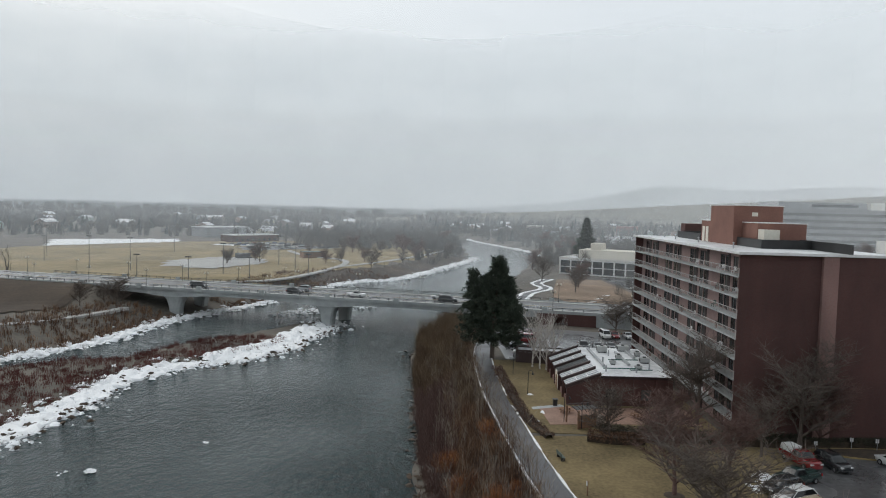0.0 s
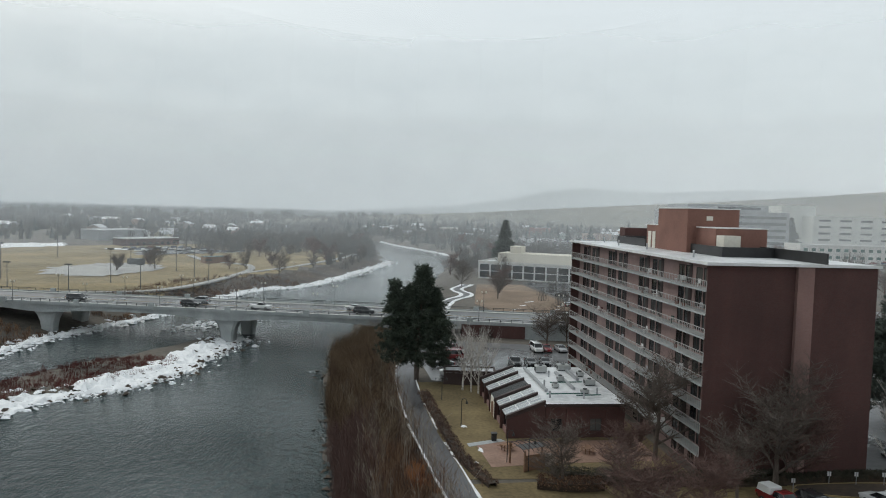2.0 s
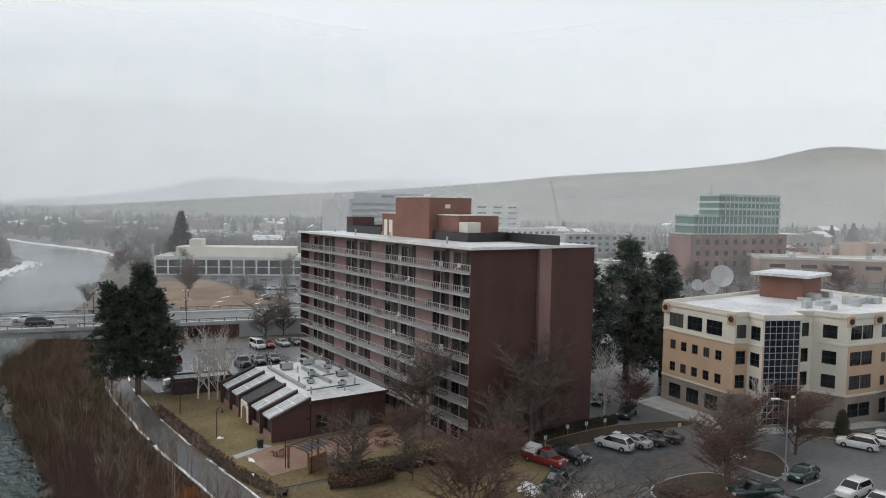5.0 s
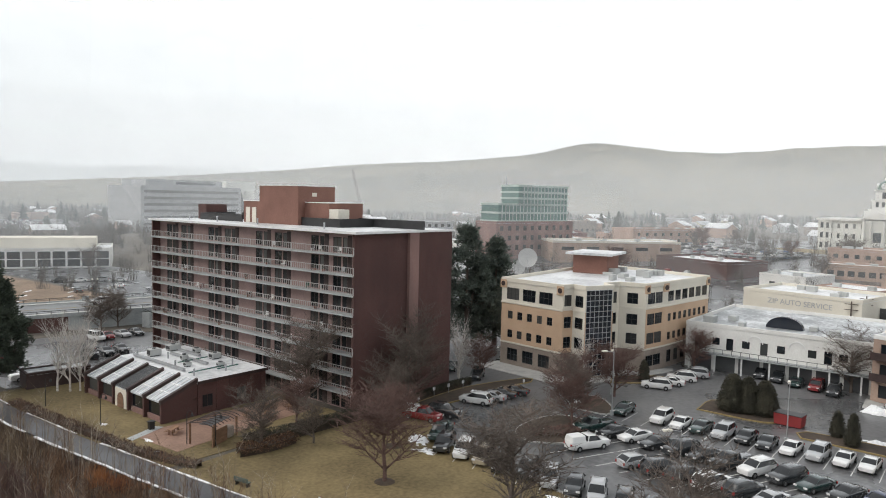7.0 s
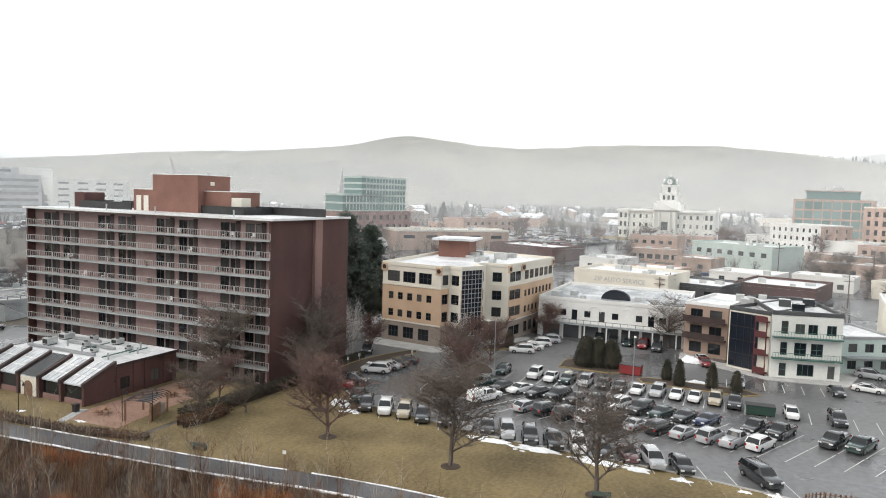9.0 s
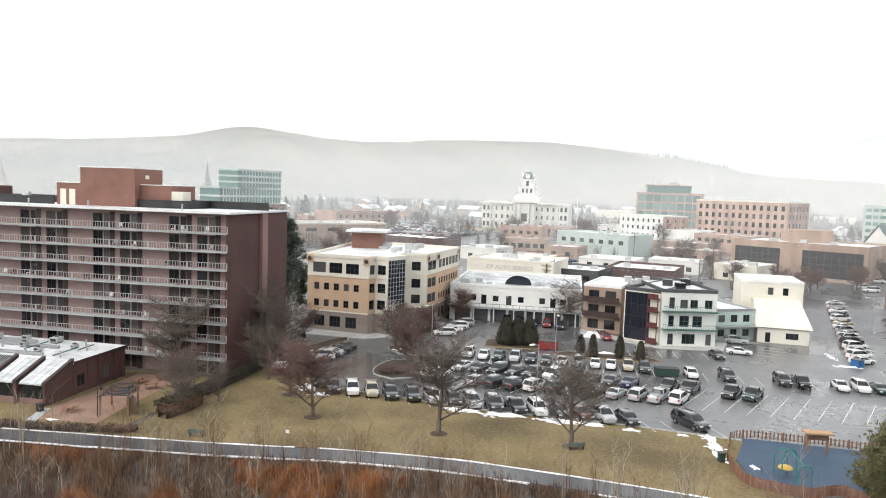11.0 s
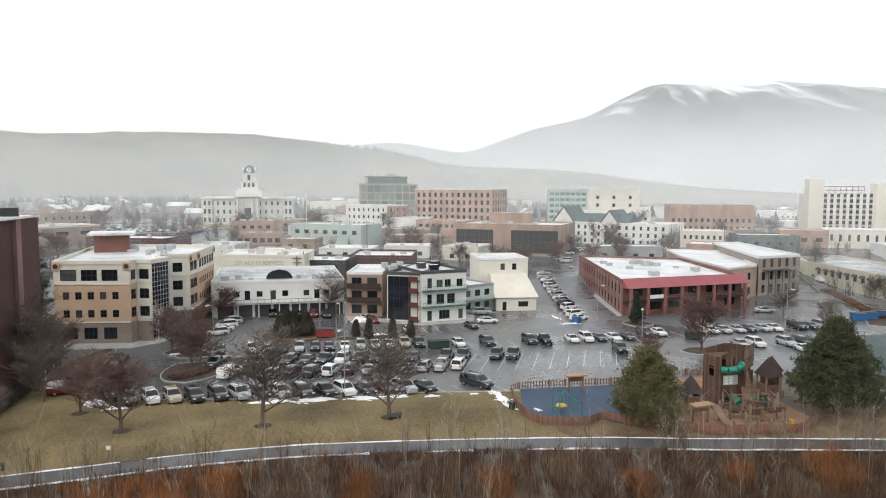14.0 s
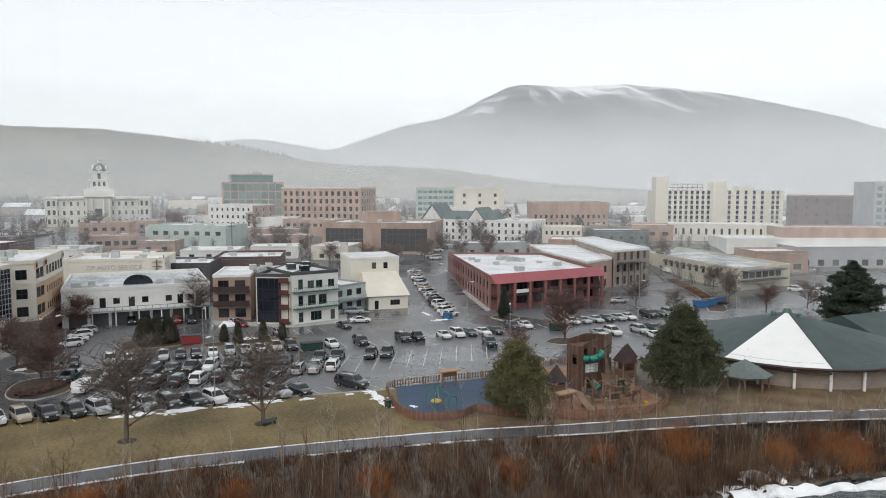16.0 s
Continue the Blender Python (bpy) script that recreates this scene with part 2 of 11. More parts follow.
M["ice"] = mottled("dirty_ice", (0.38, 0.38, 0.38), (0.84, 0.86, 0.88), 0.5, 0.5, 2.0, 0.7, spread=(0.36, 0.52))
M["roof_white"] = mottled("snowy_flat_roof", (0.42, 0.43, 0.44), (0.74, 0.75, 0.76), 0.12, 0.4, 1.2, 0.2, spread=(0.36, 0.56))
M["roof_grey"] = mottled("wet_gravel_roof", (0.2, 0.21, 0.22), (0.62, 0.64, 0.65), 0.16, 0.4, 1.4, 0.2, spread=(0.42, 0.6))
M["brick"] = brick_mat("dark_red_brick", (0.074, 0.030, 0.026), (0.096, 0.039, 0.034), (0.095, 0.065, 0.058))
M["brick_light"] = brick_mat("salmon_brick", (0.40, 0.272, 0.215), (0.465, 0.322, 0.258), (0.45, 0.36, 0.31))
M["brick_red"] = brick_mat("red_brick", (0.19, 0.078, 0.07), (0.235, 0.096, 0.086), (0.26, 0.16, 0.14))
M["brick_tan"] = brick_mat("tan_brick", (0.36, 0.25, 0.195), (0.42, 0.30, 0.235), (0.40, 0.33, 0.28))
M["panel_pink"] = mottled("pink_stucco_panel", (0.25, 0.172, 0.16), (0.345, 0.235, 0.218), 0.4, 0.85, 4.0, 0.1)
M["penthouse"] = mottled("terracotta_block", (0.17, 0.082, 0.062), (0.24, 0.12, 0.092), 0.3, 0.85, 4.0, 0.1)
M["brick_mid"] = brick_mat("mid_red_brick", (0.235, 0.135, 0.118), (0.27, 0.155, 0.135), (0.27, 0.19, 0.17))
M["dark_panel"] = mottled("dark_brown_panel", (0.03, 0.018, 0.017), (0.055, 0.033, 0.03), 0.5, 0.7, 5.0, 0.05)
M["orange"] = mottled("tan_orange_stucco", (0.48, 0.335, 0.225), (0.57, 0.41, 0.285), 0.3, 0.85, 6.0, 0.1)
M["cream"] = mottled("cream_stucco", (0.60, 0.56, 0.48), (0.72, 0.68, 0.59), 0.2, 0.85, 5.0, 0.1)
M["sandstone"] = mottled("grey_tan_stone", (0.23, 0.19, 0.16), (0.33, 0.275, 0.235), 0.5, 0.85, 3.0, 0.3)
M["white"] = mottled("white_stucco", (0.62, 0.61, 0.58), (0.78, 0.775, 0.75), 0.2, 0.8, 4.0, 0.1)
M["white_paint"] = plain("white_paint", (0.78, 0.78, 0.77), 0.5)
M["offwhite"] = mottled("ivory_concrete", (0.60, 0.57, 0.49), (0.74, 0.71, 0.63), 0.1, 0.8, 3.0, 0.1)
M["courthouse"] = mottled("grey_limestone", (0.58, 0.58, 0.54), (0.71, 0.71, 0.67), 0.1, 0.8, 2.0, 0.1)
M["grey"] = mottled("grey_panel", (0.30, 0.31, 0.32), (0.42, 0.43, 0.44), 0.2, 0.7, 3.0, 0.05)
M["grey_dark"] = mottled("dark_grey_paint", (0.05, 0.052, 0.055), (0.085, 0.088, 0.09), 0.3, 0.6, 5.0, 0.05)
M["black"] = mottled("black_metal", (0.012, 0.012, 0.013), (0.03, 0.03, 0.031), 0.8, 0.45, 8.0, 0.0)
M["slate_green"] = mottled("slate_green_paint", (0.10, 0.13, 0.125), (0.17, 0.20, 0.19), 0.2, 0.8, 3.0, 0.1)
M["mint"] = mottled("mint_stucco", (0.36, 0.44, 0.41), (0.50, 0.57, 0.53), 0.2, 0.85, 3.0, 0.1)
M["green_trim"] = mottled("green_paint", (0.04, 0.10, 0.085), (0.065, 0.15, 0.125), 0.5, 0.5, 6.0, 0.0)
M["awning_red"] = mottled("rose_metal_roof", (0.27, 0.068, 0.078), (0.335, 0.095, 0.105), 0.3, 0.5, 4.0, 0.05)
M["red_paint"] = plain("red_paint", (0.10, 0.024, 0.024), 0.6)
M["yellow_wall"] = mottled("pale_yellow_stucco", (0.46, 0.43, 0.33), (0.58, 0.545, 0.43), 0.2, 0.85, 3.0, 0.1)
M["blue_rubber"] = mottled("blue_rubber_floor", (0.015, 0.04, 0.078), (0.027, 0.06, 0.112), 0.3, 0.6, 8.0, 0.1)
M["wood"] = mottled("weathered_wood", (0.15, 0.082, 0.048), (0.27, 0.155, 0.095), 0.8, 0.8, 6.0, 0.2, stretch=(1, 1, 4), vary=0.2)
M["play_wood"] = mottled("dark_weathered_timber", (0.068, 0.038, 0.026), (0.145, 0.085, 0.058), 0.8, 0.85, 6.0, 0.2, stretch=(1, 1, 4), vary=0.35)
M["pale_timber"] = mottled("pale_weathered_timber", (0.15, 0.10, 0.07), (0.26, 0.185, 0.13), 0.8, 0.85, 6.0, 0.2, stretch=(1, 1, 4), vary=0.3)
M["wood_fence"] = mottled("red_stained_fence", (0.16, 0.075, 0.048), (0.26, 0.13, 0.085), 0.8, 0.8, 6.0, 0.2, vary=0.25)
M["bark"] = mottled("grey_brown_bark", (0.075, 0.058, 0.048), (0.16, 0.13, 0.11), 1.5, 0.95, 12.0, 0.4, stretch=(3, 3, 0.5))
M["bark_red"] = mottled("reddish_twigs", (0.085, 0.05, 0.042), (0.17, 0.105, 0.09), 1.5, 0.95, 12.0, 0.3)
M["birch"] = mottled("white_birch_bark", (0.20, 0.17, 0.15), (0.58, 0.54, 0.50), 1.2, 0.8, 6.0, 0.2, stretch=(1, 1, 3), spread=(0.36, 0.5))
M["willow"] = stems("willow_stems", (0.045, 0.020, 0.014), (0.125, 0.066, 0.036), (0.27, 0.17, 0.10))
M["undergrowth"] = stems("dead_undergrowth", (0.03, 0.014, 0.012), (0.085, 0.045, 0.032), (0.17, 0.11, 0.075))
M["pale_stem"] = stems("pale_sapling_bark", (0.12, 0.085, 0.06), (0.24, 0.19, 0.14), (0.42, 0.37, 0.30))
M["verge"] = mottled("soil_and_thin_grass", (0.085, 0.05, 0.03), (0.20, 0.145, 0.075), 0.25, 0.95, 3.0, 0.3)
M["willow_tan"] = stems("tan_willow_stems", (0.05, 0.03, 0.02), (0.13, 0.086, 0.05), (0.29, 0.21, 0.13))
M["willow_orange"] = stems("orange_willow_stems", (0.15, 0.05, 0.02), (0.32, 0.12, 0.04), (0.46, 0.21, 0.08))
M["willow_red"] = mottled("red_dogwood_stems", (0.075, 0.024, 0.02), (0.145, 0.046, 0.038), 0.1, 0.95, 3.0, 0.0)
M["needle"] = mottled("dark_pine_needles", (0.025, 0.036, 0.027), (0.078, 0.098, 0.066), 0.6, 0.8, 5.0, 0.0)
M["needle_olive"] = mottled("olive_pine_needles", (0.07, 0.07, 0.03), (0.20, 0.185, 0.085), 0.6, 0.8, 5.0, 0.0)
M["needle_green"] = mottled("green_pine_needles", (0.034, 0.042, 0.021), (0.115, 0.125, 0.06), 0.6, 0.8, 5.0, 0.0)
M["hedge"] = mottled("dark_hedge_leaves", (0.022, 0.022, 0.014), (0.06, 0.055, 0.035), 0.6, 0.85, 6.0, 0.0)
M["far_wood"] = mottled("far_bare_woods", (0.055, 0.05, 0.045), (0.12, 0.105, 0.09), 0.04, 0.95, 0.4, 0.0)
M["far_pine"] = mottled("far_conifers", (0.018, 0.028, 0.024), (0.04, 0.055, 0.045), 0.05, 0.95, 0.5, 0.0)
M["hill"] = mottled("dry_grass_hill", (0.058, 0.054, 0.036), (0.15, 0.132, 0.088), 0.0045, 0.95, 0.035, 0.0, spread=(0.36, 0.64))
M["tyre"] = plain("black_rubber", (0.018, 0.018, 0.018), 0.85)
M["rim"] = plain("alloy_rim", (0.45, 0.45, 0.46), 0.35, 0.8)
M["headlight"] = plain("clear_headlight", (0.7, 0.7, 0.7), 0.15)
M["taillight"] = plain("red_taillight", (0.35, 0.02, 0.02), 0.2)
M["car_glass"] = plain("tinted_car_glass", (0.014, 0.016, 0.018), 0.05)
M["glass"] = glass_mat("window_glass", (0.012, 0.016, 0.020), (0.10, 0.10, 0.095), 0.55)
M["glass_lit"] = glass_mat("pale_window_glass", (0.03, 0.032, 0.034), (0.2, 0.2, 0.19), 0.4)
M["glass_teal"] = glass_mat("teal_curtain_glass", (0.10, 0.18, 0.165), (0.20, 0.30, 0.28), 0.2, 0.1)
M["glass_blue"] = glass_mat("navy_curtain_glass", (0.014, 0.018, 0.027), (0.028, 0.034, 0.048), 0.3, 0.08)
M["glass_brown"] = glass_mat("brown_tinted_glass", (0.035, 0.034, 0.036), (0.06, 0.058, 0.06), 0.3, 0.12)
M["water"] = water_mat()
M["line"] = plain("road_marking_white", (0.62, 0.62, 0.6), 0.6)
M["line_y"] = plain("kerb_yellow", (0.30, 0.22, 0.09), 0.6)
M["metal"] = plain("galvanised_metal", (0.42, 0.43, 0.44), 0.45, 0.6)
M["hvac"] = plain("hvac_grey", (0.48, 0.49, 0.48), 0.5, 0.2)
M["skylight"] = mottled("ribbed_skylight", (0.34, 0.36, 0.38), (0.62, 0.64, 0.66), 0.6, 0.2, 5.0, 0.0)
M["canvas"] = mottled("white_canvas", (0.74, 0.74, 0.72), (0.85, 0.85, 0.83), 0.1, 0.7, 3.0, 0.05)
M["roof_dkgreen"] = mottled("dark_green_metal_roof", (0.032, 0.052, 0.05), (0.055, 0.08, 0.076), 0.3, 0.6, 4.0, 0.05)
M["shingle_green"] = mottled("green_shingle", (0.05, 0.085, 0.085), (0.09, 0.135, 0.13), 0.3, 0.7, 4.0, 0.1)
M["play_green"] = plain("green_plastic", (0.02, 0.22, 0.16), 0.35)
M["play_yellow"] = plain("yellow_plastic", (0.6, 0.38, 0.04), 0.4)
M["dumpster_red"] = plain("red_dumpster_paint", (0.27, 0.03, 0.03), 0.6)
M["bin_blue"] = plain("blue_bin_plastic", (0.03, 0.13, 0.32), 0.5)
M["bin_green"] = plain("green_bin_paint", (0.025, 0.062, 0.046), 0.6)
M["bench_slat"] = mottled("weathered_green_slats", (0.06, 0.08, 0.07), (0.12, 0.15, 0.13), 1.0, 0.8, 8.0, 0.1)
M["needle_grey"] = mottled("grey_green_needles", (0.05, 0.068, 0.058), (0.14, 0.165, 0.135), 0.6, 0.85, 5.0, 0.0)
M["railing"] = plain("pale_grey_railing", (0.44, 0.425, 0.41), 0.55)
M["rail_dark"] = plain("dark_bridge_railing", (0.05, 0.052, 0.052), 0.5)
M["copper"] = plain("green_copper_dome", (0.10, 0.16, 0.13), 0.5)

# ---- building blocks ----
def part(name, bm, material, parent=None, label="", m=None):
    me = bpy.data.meshes.new(name)
    bm.to_mesh(me)
    bm.free()
    me.materials.append(material)
    return place(name, me, parent, m, label)


def place(name, me, parent=None, m=None, label=""):
    ob = new(name, me)
    if parent is not None:
        ob.parent = parent
    if m is not None:
        ob.matrix_basis = m
    return tagged(ob, label)


def thing(name, m, label, category, group="", kind=""):
    ob = new(name)
    ob.empty_display_size = 0.3
    ob.matrix_basis = m
    return tagged(ob, label, category, group, kind)


def box(bm, x0, y0, z0, x1, y1, z1, m=None, bevel=0.0):
    c = [(x0, y0, z0), (x1, y0, z0), (x1, y1, z0), (x0, y1, z0), (x0, y0, z1), (x1, y0, z1), (x1, y1, z1), (x0, y1, z1)]
    v = [bm.verts.new(m @ Vector(p) if m is not None else p) for p in c]
    f = [bm.faces.new([v[i] for i in q]) for q in ((3, 2, 1, 0), (4, 5, 6, 7), (0, 1, 5, 4), (1, 2, 6, 5), (2, 3, 7, 6), (3, 0, 4, 7))]
    if bevel:
        bmesh.ops.bevel(bm, geom=list({e for q in f for e in q.edges}), offset=bevel, segments=2, affect="EDGES", profile=0.6)
    return v


def boxes(*rows, bevel=0.0):
    bm = bmesh.new()
    for r in rows:
        box(bm, *r, bevel=bevel)
    return bm


def prism(bm, poly, z0, z1, inset=0.0):
    """A polygon (anticlockwise) raised from z0 to z1; inset pulls the top in towards the middle by that share."""
    cx, cy = sum(p[0] for p in poly) / len(poly), sum(p[1] for p in poly) / len(poly)
    lo = [bm.verts.new((x, y, z0)) for x, y in poly]
    hi = [bm.verts.new((x + (cx - x) * inset, y + (cy - y) * inset, z1)) for x, y in poly]
    k = len(poly)
    for i in range(k):
        j = (i + 1) % k
        bm.faces.new((lo[i], lo[j], hi[j], hi[i]))
    bm.faces.new(hi)
    bm.faces.new(lo[::-1])
    return bm


def tube(bm, a, b, r0, r1=None, n=6, caps=True):
    r1 = r0 if r1 is None else r1
    a, b = Vector(a), Vector(b)
    q = (b - a).to_track_quat("Z", "Y").to_matrix()
    ra = [bm.verts.new(a + q @ Vector((math.cos(i * math.tau / n), math.sin(i * math.tau / n), 0)) * r0) for i in range(n)]
    rb = [bm.verts.new(b + q @ Vector((math.cos(i * math.tau / n), math.sin(i * math.tau / n), 0)) * r1) for i in range(n)]
    for i in range(n):
        bm.faces.new((ra[i], ra[(i + 1) % n], rb[(i + 1) % n], rb[i]))
    if caps:
        bm.faces.new(rb)
        bm.faces.new(ra[::-1])
    return bm


def sheet(name, poly, z, material, label, category, kind="structure", thick=0.0):
    """A flat outdoor surface with a rim that goes down into the ground."""
    bm = bmesh.new()
    prism(bm, poly, z - max(thick, 0.25), z)
    bmesh.ops.recalc_face_normals(bm, faces=bm.faces)
    return tagged(part(name, bm, material), label, category, kind=kind)


def ribbon(bm, line, half, z, drop=0.2, wob=0.0, rng=None, drape=False):
    """A strip along a line of (x, y), half metres to each side."""
    pts = [Vector((x, y, 0)) for x, y in line]
    rows = []
    for i, p in enumerate(pts):
        d = (pts[min(i + 1, len(pts) - 1)] - pts[max(i - 1, 0)]).normalized()
        s = Vector((-d.y, d.x, 0))
        h0, h1 = half + (rng.uniform(-wob, wob) if rng else 0), half + (rng.uniform(-wob, wob) if rng else 0)
        g = (lambda q: float(land(p.x + s.x * q, p.y + s.y * q))) if drape else (lambda q: 0.0)
        rows.append([bm.verts.new((p.x + s.x * o, p.y + s.y * o, zz + g(o))) for o, zz in ((h0 + 0.02, z - drop), (h0, z), (-h1, z), (-h1 - 0.02, z - drop))])
    for a, b in zip(rows, rows[1:]):
        for k in range(3):
            bm.faces.new((a[k], a[k + 1], b[k + 1], b[k]))
    bmesh.ops.recalc_face_normals(bm, faces=bm.faces)
    return bm


def smooth_line(line, step):
    """A smooth line through the points, a point every few metres."""
    P = [Vector((*p, 0)) for p in line]
    P = [2 * P[0] - P[1], *P, 2 * P[-1] - P[-2]]
    out = []
    for i in range(1, len(P) - 2):
        n = max(2, int((P[i + 1] - P[i]).length / step))
        for k in range(n):
            t = k / n
            q = 0.5 * (2 * P[i] + (P[i + 1] - P[i - 1]) * t + (2 * P[i - 1] - 5 * P[i] + 4 * P[i + 1] - P[i + 2]) * t * t
                       + (3 * P[i] - P[i - 1] - 3 * P[i + 1] + P[i + 2]) * t ** 3)
            out.append((q.x, q.y))
    return out + [line[-1]]


WINDOW_MESHES = {}


def window_meshes(w, h, nx, nz, frame_mat, glass_mat_, fw=0.07):
    """Frame with glazing bars and the glass behind it, for an opening w by h; local x along the wall, y outwards."""
    key = (round(w, 2), round(h, 2), nx, nz, frame_mat.name, glass_mat_.name, fw)
    if key not in WINDOW_MESHES:
        fr, pn = bmesh.new(), bmesh.new()
        for r in ((-w / 2, -0.06, 0, w / 2, 0.02, fw), (-w / 2, -0.06, h - fw, w / 2, 0.02, h), (-w / 2, -0.06, fw, -w / 2 + fw, 0.02, h - fw), (w / 2 - fw, -0.06, fw, w / 2, 0.02, h - fw)):
            box(fr, *r)
        for i in range(1, nx):
            x = -w / 2 + w * i / nx
            box(fr, x - fw / 2, -0.05, fw, x + fw / 2, 0.01, h - fw)
        for i in range(1, nz):
            z = h * i / nz
            box(fr, -w / 2 + fw, -0.045, z - fw / 2, w / 2 - fw, 0.005, z + fw / 2)
        box(pn, -w / 2 + 0.01, -0.05, 0.01, w / 2 - 0.01, -0.03, h - 0.01)
        out = []
        for nm, bm, mt in (("window", fr, frame_mat), ("pane", pn, glass_mat_)):
            me = bpy.data.meshes.new(nm)
            bm.to_mesh(me)
            bm.free()
            me.materials.append(mt)
            out.append(me)
        WINDOW_MESHES[key] = out
    return WINDOW_MESHES[key]


def wall_pose(a, b, u, z, out=0.0):
    """The pose on the wall from a to b (outside to its right), u metres along and z up."""
    d = Vector((b[0] - a[0], b[1] - a[1]))
    d.normalize()
    ang = math.degrees(math.atan2(-d.y, -d.x))
    return pose(a[0] + d.x * u + d.y * out, a[1] + d.y * u - d.x * out, z, 0, 0, ang)


def wall_with_openings(bm, a, b, z0, z1, holes, deep=0.18):
    """A wall face from a to b with real openings (u0, z0, u1, z1) and their reveals."""
    L = math.hypot(b[0] - a[0], b[1] - a[1])
    d = ((b[0] - a[0]) / L, (b[1] - a[1]) / L)
    P = lambda u, z, i=0.0: (a[0] + d[0] * u - d[1] * i, a[1] + d[1] * u + d[0] * i, z)  # noqa: E731
    us = sorted({0.0, L, *(round(h[k], 3) for h in holes for k in (0, 2))})
    zs = sorted({z0, z1, *(round(h[k], 3) for h in holes for k in (1, 3))})
    vs = {}

    def V(u, z):
        if (u, z) not in vs:
            vs[(u, z)] = bm.verts.new(P(u, z))
        return vs[(u, z)]

    spans = [(round(h[0], 3), round(h[1], 3), round(h[2], 3), round(h[3], 3)) for h in holes]
    for i in range(len(us) - 1):
        mine = [s for s in spans if s[0] <= us[i] + 1e-4 and s[2] >= us[i + 1] - 1e-4]
        for k in range(len(zs) - 1):
            if any(s[1] <= zs[k] + 1e-4 and s[3] >= zs[k + 1] - 1e-4 for s in mine):
                continue
            bm.faces.new((V(us[i], zs[k]), V(us[i + 1], zs[k]), V(us[i + 1], zs[k + 1]), V(us[i], zs[k + 1])))
    for u0, w0, u1, w1 in spans:
        q = [(u0, w0), (u1, w0), (u1, w1), (u0, w1)]
        o = [V(u, z) for u, z in q]
        n = [bm.verts.new(P(u, z, deep)) for u, z in q]
        for i in range(4):
            j = (i + 1) % 4
            bm.faces.new((o[j], o[i], n[i], n[j]))
    return bm


def row_of(L, n, m0=0.0, m1=0.0):
    """n even places along a wall L long, with margins at its ends."""
    s = (L - m0 - m1) / n
    return [m0 + s * (i + 0.5) for i in range(n)]


PLANS = []


def building(name, label, poly, h, wall, roof, wins=None, parapet=0.6, coping=None, frame_mat=None, glass=None, z0=0.0, walls=None, roof_label="", thick=0.35, near=True, category="building", base=-0.3):
    """A flat-roofed house on an anticlockwise plan. wins: {edge: [(u, sill, w, h, nx, nz), ...]}; walls: {edge: material}."""
    ox, oy = poly[0]
    PLANS.append(list(poly))
    top = thing(name, pose(ox, oy, z0), label, category)
    P = [(x - ox, y - oy) for x, y in poly]
    k = len(P)
    frame_mat, glass = frame_mat or M["grey_dark"], glass or M["glass"]
    for i in range(k):
        a, b = P[i], P[(i + 1) % k]
        bm = bmesh.new()
        ws = (wins or {}).get(i, [])
        wall_with_openings(bm, a, b, base, h, [(u - w / 2, s, u + w / 2, s + hh) for u, s, w, hh, *_ in ws])
        part("wall", bm, (walls or {}).get(i, wall), top)
        for u, s, w, hh, nx, nz in ws:
            fr, pn = window_meshes(w, hh, nx, nz, frame_mat, glass)
            if near:
                wo = place("window", fr, top, wall_pose(a, b, u, s, -0.09))
                place("pane", pn, wo)
            else:
                place("window", pn, top, wall_pose(a, b, u, s, -0.06))
    bm = bmesh.new()
    prism(bm, P, h - parapet - 0.2, h - parapet)
    part("roof", bm, roof, top, roof_label)
    bm = bmesh.new()
    ring_wall(bm, P, h - parapet - 0.1, h + 0.08, thick, 0.06)
    part("parapet", bm, coping or wall, top)
    return top


def ring_wall(bm, P, z0, z1, thick, out=0.0):
    """An upright rim that follows an anticlockwise plan."""
    k = len(P)

    def off(i, d):
        a, b, c = Vector(P[i - 1]), Vector(P[i]), Vector(P[(i + 1) % k])
        n1 = Vector(((b - a).y, -(b - a).x)).normalized()
        n2 = Vector(((c - b).y, -(c - b).x)).normalized()
        s = (n1 + n2) / max(0.35, 1 + n1.dot(n2))
        return b + s * d

    o, n = [off(i, out) for i in range(k)], [off(i, out - thick) for i in range(k)]
    rows = [[bm.verts.new((p.x, p.y, z)) for p in r] for r, z in ((o, z0), (o, z1), (n, z1), (n, z0))]
    for q in range(4):
        lo, hi = rows[q], rows[(q + 1) % 4]
        for i in range(k):
            j = (i + 1) % k
            bm.faces.new((lo[i], lo[j], hi[j], hi[i]))
    return bm


def rect(cx, cy, w, d, yaw=0.0):
    """Corners, anticlockwise, of a w (along x) by d rectangle turned by yaw degrees."""
    c, s = math.cos(radians(yaw)), math.sin(radians(yaw))
    return [(cx + x * c - y * s, cy + x * s + y * c) for x, y in ((-w / 2, -d / 2), (w / 2, -d / 2), (w / 2, d / 2), (-w / 2, d / 2))]


def front_rect(l, r, depth):
    """A plan from the two ends of its front (left and right as seen from outside) and its depth behind it."""
    d = Vector((r[0] - l[0], r[1] - l[1])).normalized()
    n = (-d.y, d.x)
    return [l, r, (r[0] + n[0] * depth, r[1] + n[1] * depth), (l[0] + n[0] * depth, l[1] + n[1] * depth)]

